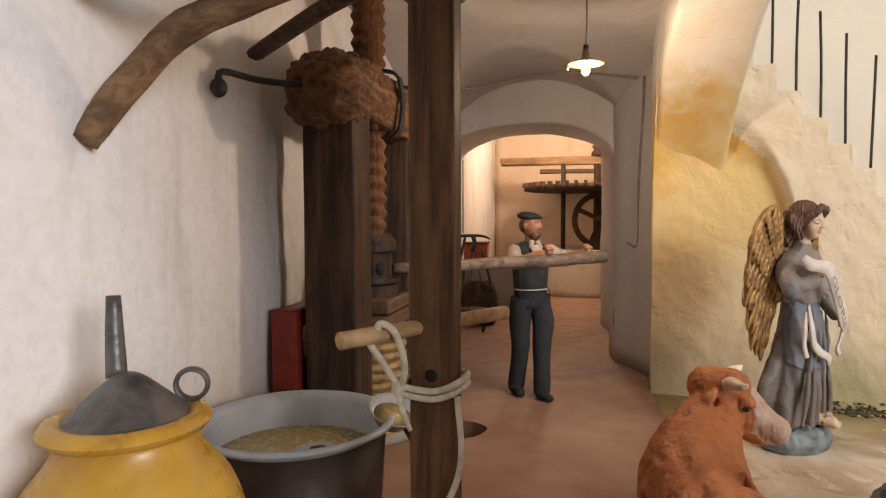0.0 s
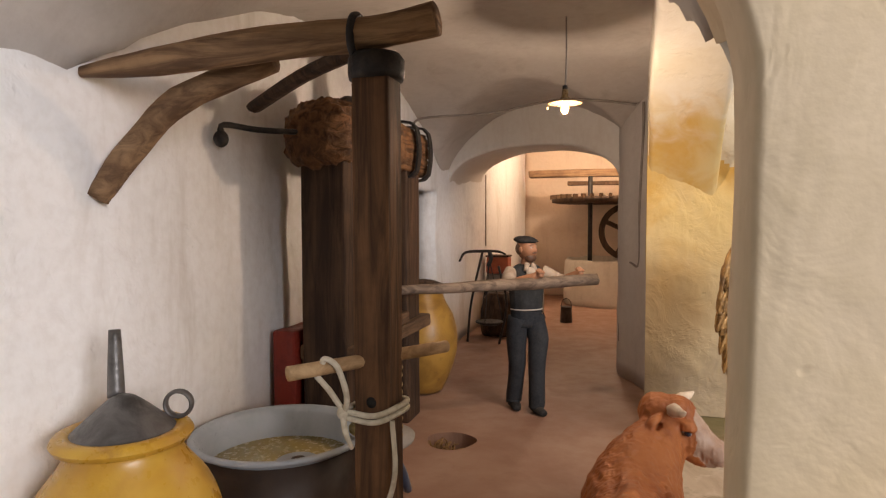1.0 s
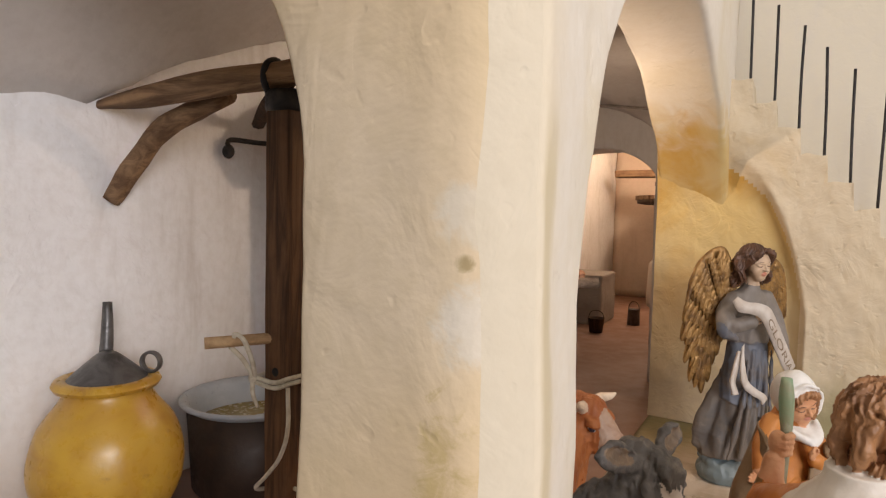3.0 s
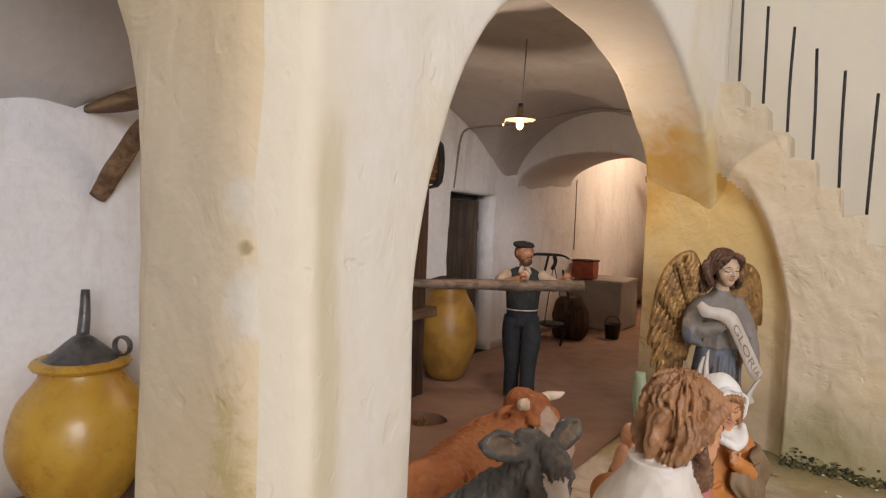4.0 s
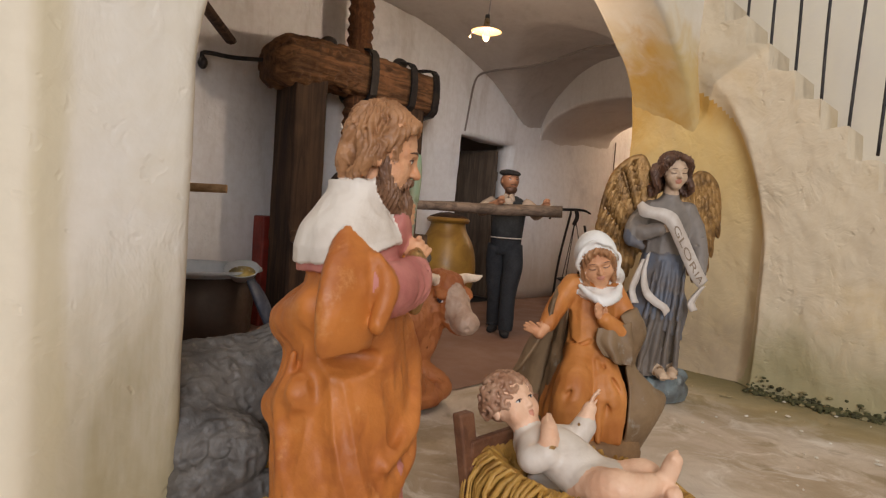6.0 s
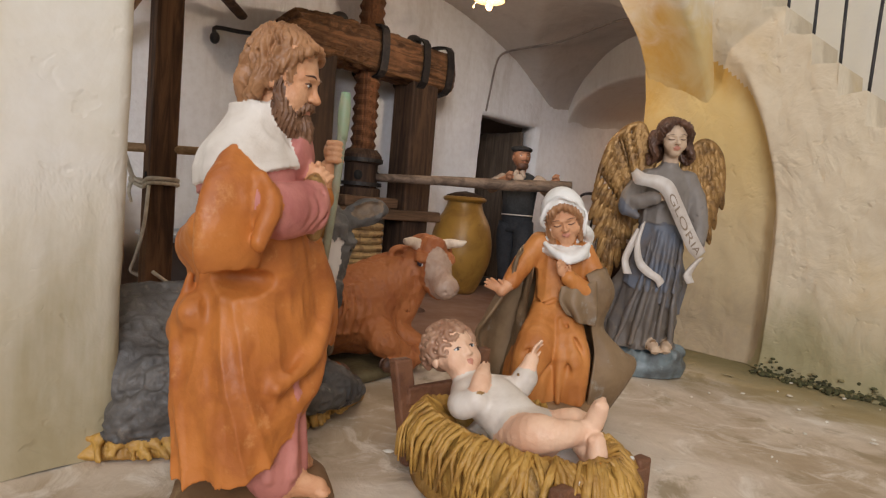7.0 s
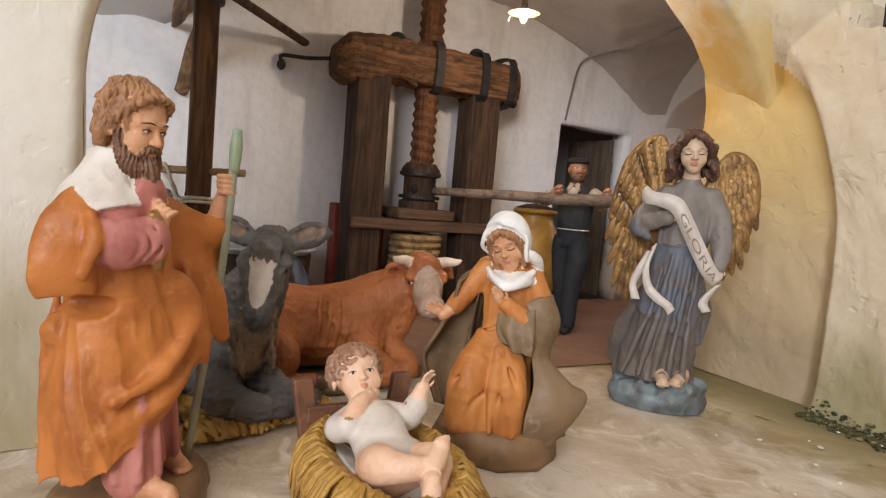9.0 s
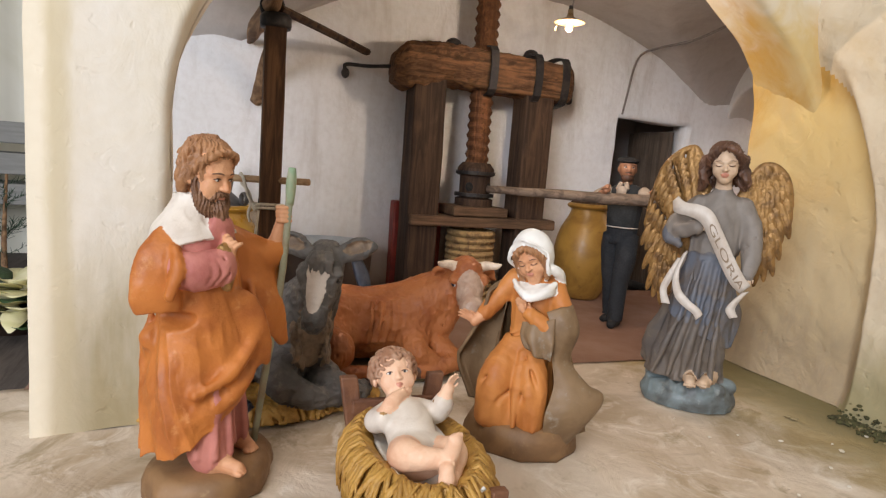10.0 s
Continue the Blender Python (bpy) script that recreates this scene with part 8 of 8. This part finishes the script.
def worker():
    f = Fig()
    for sx, fx, fy, kx, ky in ((-1, -0.013, 0.020, -0.013, 0.006), (1, 0.011, -0.016, 0.012, -0.014)):
        f.tube(F_TROUSER, [(sx * 0.012, 0, 0.150), (sx * 0.0155, ky * 0.7, 0.115), (kx, ky, 0.075), (fx, fy, 0.020), (fx, fy, 0.010)], [0.0175, 0.0165, 0.0135, 0.0125, 0.0125], segs=16, wobble=0.10)
        f.tube(F_BLACKCLOTH, [(fx, fy + 0.010, 0.006), (fx, fy - 0.008, 0.007), (fx + sx * 0.003, fy - 0.022, 0.005)], [0.007, 0.0085, 0.006], segs=12, flat=0.8)
    f.cloth(F_TROUSER, [(0.135, 0, 0, 0.024, 0.018, 0.02), (0.160, 0, 0, 0.0255, 0.0185, 0.02), (0.166, 0, 0, 0.0245, 0.018, 0.01)], 5, n=8)
    f.tube(F_WHITE, [(0.0255 * math.cos(a), 0.019 * math.sin(a), 0.163) for a in np.linspace(0, 2 * math.pi, 13)], 0.0011, segs=6, steps=2)
    f.cloth(F_VEST, [(0.160, 0, 0, 0.0255, 0.0190, 0.02), (0.185, 0, 0, 0.0275, 0.0195, 0.03), (0.210, 0, 0.001, 0.0290, 0.0190, 0.02), (0.226, 0, 0.002, 0.0245, 0.0160, 0.01), (0.233, 0, 0.002, 0.013, 0.011, 0)], 5, n=16)
    f.strip(F_SHIRT, [(0, -0.0155, 0.229), (0, -0.0200, 0.218), (0, -0.0212, 0.202)], [0.0095, 0.0075, 0.001], (1, 0, 0), 0.0010)
    for sx in (-1, 1):
        f.tube(F_SHIRT, [(sx * 0.004, -0.012, 0.234), (sx * 0.009, -0.017, 0.224)], [0.0045, 0.003], segs=8)
    for sx, hand, el in ((-1, (-0.006, -0.064, 0.222), (-0.040, -0.030, 0.206)), (1, (0.064, -0.052, 0.222), (0.048, -0.018, 0.206))):
        sh = (sx * 0.027, 0.001, 0.220)
        f.tube(F_SHIRT, [sh, ((sh[0] + el[0]) / 2 + sx * 0.002, (sh[1] + el[1]) / 2, (sh[2] + el[2]) / 2), el, tuple(el[i] * 0.75 + hand[i] * 0.25 for i in range(3))], [0.0105, 0.0110, 0.0100, 0.0085], segs=14, wobble=0.15)
        f.tube(F_TAN, [tuple(el[i] * 0.85 + hand[i] * 0.15 for i in range(3)), hand], [0.0068, 0.0052], segs=10)
        f.fist(F_TAN, hand, 0.013, rx(-70))
    f.tube(F_TAN, [(0, 0.002, 0.228), (0, -0.001, 0.246)], [0.0085, 0.0078], segs=12)
    t = rz(32) @ rx(-6)
    f.head((0, -0.003, 0.238), 0.038, F_TAN, t)
    s = f.mark()
    f.blob(F_BROWN, (0, -0.16, 0.12), (0.27, 0.22, 0.20))
    f.blob(F_BROWN, (0, -0.38, 0.31), (0.16, 0.07, 0.035))
    f.blob(F_BROWN, (0, 0.10, 0.52), (0.385, 0.37, 0.36))
    f.blob(F_BLACKCLOTH, (0, 0.02, 0.86), (0.47, 0.50, 0.17), turn=rx(12))
    f.blob(F_BLACKCLOTH, (0, -0.36, 0.79), (0.28, 0.20, 0.045), turn=rx(14))
    f.turn(s, Matrix.Translation((0, -0.003, 0.238)) @ t @ Matrix.Scale(0.038, 4))
    ob = part("worker_figurine", f.bm, f.mats)
    ob.matrix_world = pose(-0.070, 0.924, 0, 0, 0, math.degrees(math.atan2(-0.85, 0.53)) + 90)
    tagged(ob, "clothed mill worker doll with cap pushing the lever", "figurine")


bearded_man()
kneeling_woman()
winged()
manger()
infant()
ox()
donkey()
worker()


# ---- back room ----
def olive_mill():
    m = tagged(empty("olive_mill", (0.02, 2.27, 0)), "old wooden mill gear over a round pale stone basin", "mill")
    bm = bmesh.new()
    lathe(bm, [(0.0, 0.0), (0.17, 0.0), (0.172, 0.02), (0.168, 0.15), (0.160, 0.160), (0.145, 0.158), (0.135, 0.120), (0.0, 0.115)], 48)
    rough_up(bm, 0.004, 18)
    part("basin", bm, M_STONE, m, "pale stone basin")
    beam_part("top_beam", (-0.30, -0.022, 0.455), (0.34, 0.022, 0.482), M_BARK, m, 0.004, 0.003)
    beam_part("lower_beam", (-0.16, -0.012, 0.425), (0.34, 0.014, 0.440), M_PLANK, m, 0.003, 0.002)
    bm = bmesh.new()
    lathe(bm, [(0.0, 0.362), (0.19, 0.358), (0.215, 0.362), (0.215, 0.374), (0.19, 0.380), (0.0, 0.384)], 60)
    part("gear_disc", bm, M_DARKWOOD, m, "dark flat wooden gear disc")
    tooth = None
    for i in range(44):
        a = 2 * math.pi * i / 44
        if tooth is None:
            bm = bmesh.new()
            box(bm, (0.205, -0.005, 0.374), (0.222, 0.005, 0.388))
            tooth = part("gear_tooth", bm, M_PLANK, m, smooth=False)
            tooth.rotation_euler = (0, 0, a)
        else:
            o = new("gear_tooth", tooth.data)
            o.parent, o.rotation_euler = m, (0, 0, a)
    bm = bmesh.new()
    lathe(bm, [(0.0, 0.10), (0.008, 0.10), (0.008, 0.455), (0.0, 0.455)], 12, at=(-0.075, -0.05, 0))
    part("iron_shaft", bm, M_IRON, m, "black iron shaft")
    beam_part("mill_post", (0.030, -0.020, 0.10), (0.064, 0.015, 0.462), M_DARKWOOD, m, 0.003)
    bm = bmesh.new()
    lathe(bm, [(0.0, 0.478), (0.026, 0.480), (0.024, 0.496), (0.016, 0.506), (0.022, 0.520), (0.0, 0.528)], 18, at=(0.045, 0, 0))
    part("post_knob", bm, M_DARKWOOD, m)
    # upright wheel
    w = empty("upright_wheel", (0.0, 0.0, 0.0))
    w.parent, w.location = m, (0.055, -0.06, 0.258)
    bm = bmesh.new()
    rings = []
    for j in range(5):
        y, r = ((-0.010, 0.080), (-0.010, 0.100), (0.010, 0.100), (0.010, 0.080), (-0.010, 0.080))[j]
        rings.append([(r * math.cos(2 * math.pi * k / 48), y, r * math.sin(2 * math.pi * k / 48)) for k in range(48)])
    skin(bm, rings, caps=False)
    part("rim", bm, M_DARKWOOD, w, smooth=False)
    for i in range(4):
        bm = bmesh.new()
        box(bm, (-0.008, -0.006, 0.0), (0.008, 0.006, 0.085), 1)
        o = part("spoke", bm, M_DARKWOOD, w, smooth=False)
        o.rotation_euler = (0, radians(25 + 90 * i), 0)
    bm = bmesh.new()
    lathe(bm, [(0, -0.015), (0.02, -0.015), (0.02, 0.015), (0, 0.015)], 18)
    o = part("hub", bm, M_IRON, w)
    o.rotation_euler = (radians(90), 0, 0)


olive_mill()


def bucket_like(name, at, r0, r1, h, mat, label, cat, handle=True):
    b = tagged(empty(name, at), label, cat)
    bm = bmesh.new()
    lathe(bm, [(0.0, 0.0), (r0, 0.0), (r1, h), (r1 * 1.05, h), (r1 * 1.05, h * 0.96), (r1 * 0.93, h * 0.97), (r0 * 0.9, 0.06 * h), (0.0, 0.05 * h)], 26)
    part("body", bm, mat, b)
    if handle:
        bm = bmesh.new()
        tube(bm, [(-r1, 0, h * 0.95), (-r1 * 0.7, 0, h * 1.35), (0, 0, h * 1.5), (r1 * 0.7, 0, h * 1.35), (r1, 0, h * 0.95)], 0.0012, segs=6)
        part("handle", bm, M_IRON, b)


bucket_like("bucket", (-0.155, 1.62, 0), 0.017, 0.022, 0.040, M_DARKWOOD, "small dark wooden bucket on the red-brown floor", "bucket")
bucket_like("milk_can", (-0.095, 1.80, 0), 0.018, 0.016, 0.046, M_GREYMETAL, "small dented grey metal can on the floor", "can")


def trough():
    t = tagged(empty("stone_trough", (-0.245, 1.79, 0)), "grey rough stone trough beside the whitewashed wall", "trough")
    bm = bmesh.new()
    box(bm, (-0.070, -0.075, 0.0), (0.075, 0.085, 0.145), 6)
    rough_up(bm, 0.005, 16)
    soften(part("block", bm, M_GREYSTONE, t, smooth=False), 0.006, 2, 40)
    b = tagged(empty("red_tin", (-0.285, 1.73, 0.146)), "orange-red tin standing on the stone trough", "tin")
    beam_part("box", (-0.030, -0.024, 0.0), (0.034, 0.024, 0.048), M_ORANGETIN, b, 0.003)
    beam_part("lid", (-0.032, -0.026, 0.048), (0.036, 0.026, 0.053), M_DARKWOOD, b, 0.002)


def sack():
    bm = bmesh.new()
    lathe(bm, [(0.0, 0.0), (0.034, 0.0), (0.046, 0.020), (0.047, 0.055), (0.040, 0.090), (0.028, 0.108), (0.022, 0.112), (0.0, 0.106)], 30, n=26)
    rough_up(bm, 0.006, 28, 2)
    ob = part("sack", bm, M_DARKWOOD)
    ob.location = (-0.245, 1.545, 0)
    tagged(ob, "dark brown cloth sack slumped on the floor", "sack")


def scale():
    s = tagged(empty("hanging_scale", (-0.240, 1.415, 0)), "black iron balance scale with a hanging pan", "scale")
    bm = bmesh.new()
    tube(bm, [(-0.075, 0, 0.200), (-0.06, 0, 0.222), (-0.02, 0, 0.226), (0.02, 0, 0.226), (0.040, 0, 0.219)], [0.0026, 0.0032, 0.0036, 0.003, 0.002], segs=8)
    part("beam", bm, M_IRON, s)
    bm = bmesh.new()
    tube(bm, [(0.0, 0.0, 0.226), (0.004, 0, 0.208), (-0.004, 0, 0.190)], 0.005, segs=8)
    part("pivot", bm, M_IRON, s)
    bm = bmesh.new()
    lathe(bm, [(0.0, 0.046), (0.020, 0.048), (0.034, 0.055), (0.0335, 0.057), (0.0, 0.050)], 28)
    part("pan", bm, M_IRON, s)
    for i in range(3):
        a = i * 2.1 + 0.4
        bm = bmesh.new()
        tube(bm, [(0.0, 0, 0.205), (0.017 * math.cos(a), 0.017 * math.sin(a), 0.13), (0.033 * math.cos(a), 0.033 * math.sin(a), 0.056)], 0.0011, segs=6)
        part("chain", bm, M_IRON, s)
    bm = bmesh.new()
    tube(bm, [(0.022, 0.01, 0.0), (0.040, 0.012, 0.10), (0.02, 0.01, 0.190)], 0.003, segs=8)
    part("stand_leg", bm, M_IRON, s)
    bm = bmesh.new()
    tube(bm, [(-0.060, 0.02, 0.0), (-0.050, 0.02, 0.10), (-0.02, 0.01, 0.222)], 0.003, segs=8)
    part("stand_leg", bm, M_IRON, s)


trough()
sack()
scale()

# ---- beyond the model: shelf, cloth and a pale poinsettia ----
M_LEAF = painted("dark_green_leaf", (0.035, 0.075, 0.025), (0.02, 0.045, 0.016), 0.45, 60)
M_BRACT = painted("cream_bract", (0.80, 0.75, 0.48), (0.68, 0.64, 0.34), 0.5, 40)
M_NEEDLE = painted("fir_needles", (0.025, 0.06, 0.03), (0.015, 0.035, 0.02), 0.6, 60)
M_GREYBOARD = timber("grey_painted_board", (0.30, 0.30, 0.29), (0.24, 0.24, 0.23), 1)
M_CLOTH = painted("white_cloth", (0.80, 0.78, 0.70), (0.74, 0.72, 0.62), 0.9, 8)


def leaf(bm, base, d, up, ln, wd, bend):
    side = d.cross(up).normalized()
    n = 5
    rows = []
    for i in range(n + 1):
        t = i / n
        w = wd * math.sin(math.pi * min(t * 0.92 + 0.06, 1)) ** 0.8
        c = base + d * (ln * t) + up * (bend * ln * (t - t * t * 1.6))
        rows.append([bm.verts.new(c - side * w + up * 0.12 * w), bm.verts.new(c), bm.verts.new(c + side * w + up * 0.12 * w)])
    for a, b in zip(rows, rows[1:]):
        for k in (0, 1):
            bm.faces.new((a[k], a[k + 1], b[k + 1], b[k]))


def poinsettia():
    p = tagged(empty("poinsettia", (-0.235, 0.038, -0.034)), "cream poinsettia in bloom beside the model", "plant")
    rng = random.Random(41)
    bm = bmesh.new()
    lathe(bm, [(0.0, 0.0), (0.040, 0.0), (0.045, 0.020), (0.048, 0.020), (0.048, 0.025), (0.0, 0.023)], 24)
    part("pot", bm, M_TUBBROWN, p)
    for name, mat, count, z0 in (("leaf", M_LEAF, 26, 0.028), ("bract", M_BRACT, 60, 0.030)):
        for i in range(count):
            bm = bmesh.new()
            a = rng.uniform(0, 2 * math.pi)
            r = rng.uniform(0.0, 0.045)
            d = Vector((math.cos(a), math.sin(a), rng.uniform(-0.1, 0.6))).normalized()
            base = Vector((r * math.cos(a + 0.4), r * math.sin(a + 0.4), z0 + rng.uniform(-0.01, 0.035)))
            leaf(bm, base, d, (Vector((0, 0, 1)) - d * d.z).normalized(), rng.uniform(0.050, 0.080), rng.uniform(0.015, 0.024), rng.uniform(-0.2, 0.3))
            o = part(name, bm, mat, p)
            o.modifiers.new("solid", "SOLIDIFY").thickness = 0.0006


def fir():
    t = tagged(empty("fir_branch", (-0.40, -0.020, -0.034)), "dark green fir branches behind the poinsettia", "plant")
    rng = random.Random(6)
    bm = bmesh.new()
    tube(bm, [(0, 0, 0), (0.005, 0.0, 0.10), (0.0, 0.004, 0.21)], [0.006, 0.004, 0.002], segs=8)
    part("stem", bm, M_BARK, t)
    bm = bmesh.new()
    for i in range(26):
        a, z = rng.uniform(0, 6.28), rng.uniform(0.05, 0.20)
        ln = 0.085 * (1.15 - z / 0.26)
        d = Vector((math.cos(a), math.sin(a), rng.uniform(0.1, 0.5)))
        b = Vector((0, 0, z))
        for k in range(26):
            q = b + d * (ln * k / 26)
            n = Vector((rng.uniform(-1, 1), rng.uniform(-1, 1), rng.uniform(-0.5, 1))).normalized() + d * 0.8
            e = q + n * 0.012
            s = n.cross(Vector((0.3, 0.2, 1))).normalized() * 0.0008
            bm.faces.new([bm.verts.new(q - s), bm.verts.new(q + s), bm.verts.new(e)])
    tagged(part("needles", bm, M_NEEDLE, t, smooth=False), kind="stuff")


def shelf():
    s = tagged(empty("shelf_unit", (-0.80, -0.02, -0.9)), "grey painted board shelf behind the plants", "shelf")
    for z in (0.99, 1.055, 1.12):
        beam_part("board", (-0.10, -0.55, z), (0.03, 0.14, z + 0.045), M_GREYBOARD, s, 0.003, 0.0005, 2)
    for y in (-0.53, 0.10):
        beam_part("upright", (-0.12, y, 0.0), (-0.101, y + 0.03, 1.16), M_GREYBOARD, s, 0.003, 0.0005, 2)
    bm = bmesh.new()
    grid(bm, 60, 8, lambda a, b: (-1.05 + 0.018 * math.sin(a * 50), -0.75 + 1.0 * a, -0.9 + 2.4 * b))
    o = part("curtain", bm, M_CLOTH)
    o.modifiers.new("solid", "SOLIDIFY").thickness = 0.003
    tagged(o, "plain white curtain hanging behind the shelf", "curtain")


poinsettia()
fir()
shelf()


# ---- rubble and moss along the wall foot ----
def rubble():
    rng = random.Random(77)
    bm = bmesh.new()
    for i in range(1500):
        x = 0.320 + 0.45 * rng.random() ** 1.1
        y = 0.953 - abs(rng.gauss(0, 0.010)) - 0.010 * rng.random()
        r = rng.uniform(0.0008, 0.0042) * (0.6 + 0.8 * abs(noise.noise((x * 30, 2.0, 0.0))))
        up = max(0.0, rng.gauss(0, 0.006)) if y > 0.943 else 0.0
        blob(bm, (x, y + (0.003 if up else 0.0), r * 0.3 + up), (r * rng.uniform(0.8, 1.8), r * rng.uniform(0.7, 1.3), r * rng.uniform(0.5, 1.0)), rng.choice((0, 0, 0, 0, 1)), turn=Matrix.Rotation(rng.uniform(0, 3), 4, "Z"), u=6, v=4)
    tagged(part("rubble", bm, [M_MOSSY, M_GROUND, M_STONE], smooth=False), "mossy crumbs and pebbles along the stair wall foot", "rubble", kind="stuff")
    bm = bmesh.new()
    for i in range(90):
        x, y = rng.uniform(0.25, 0.75), rng.uniform(0.35, 0.93)
        r = rng.uniform(0.0008, 0.0040) * rng.uniform(0.4, 1.0)
        blob(bm, (x, y, 0.0012), (r * 1.4, r, 0.0009), rng.choice((0, 1)), turn=Matrix.Rotation(rng.uniform(0, 3), 4, "Z"), u=6, v=4)
    tagged(part("plaster_flakes", bm, [M_FLAKE, M_GROUND], smooth=False), "small pale plaster flakes strewn on the ground", "flakes", kind="stuff")


M_MOSSY = painted("moss", (0.085, 0.082, 0.03), (0.05, 0.045, 0.02), 0.9, 120, relief=0.002)
M_FLAKE = painted("plaster_flake", (0.75, 0.70, 0.60), (0.6, 0.55, 0.46), 0.85, 80)
rubble()
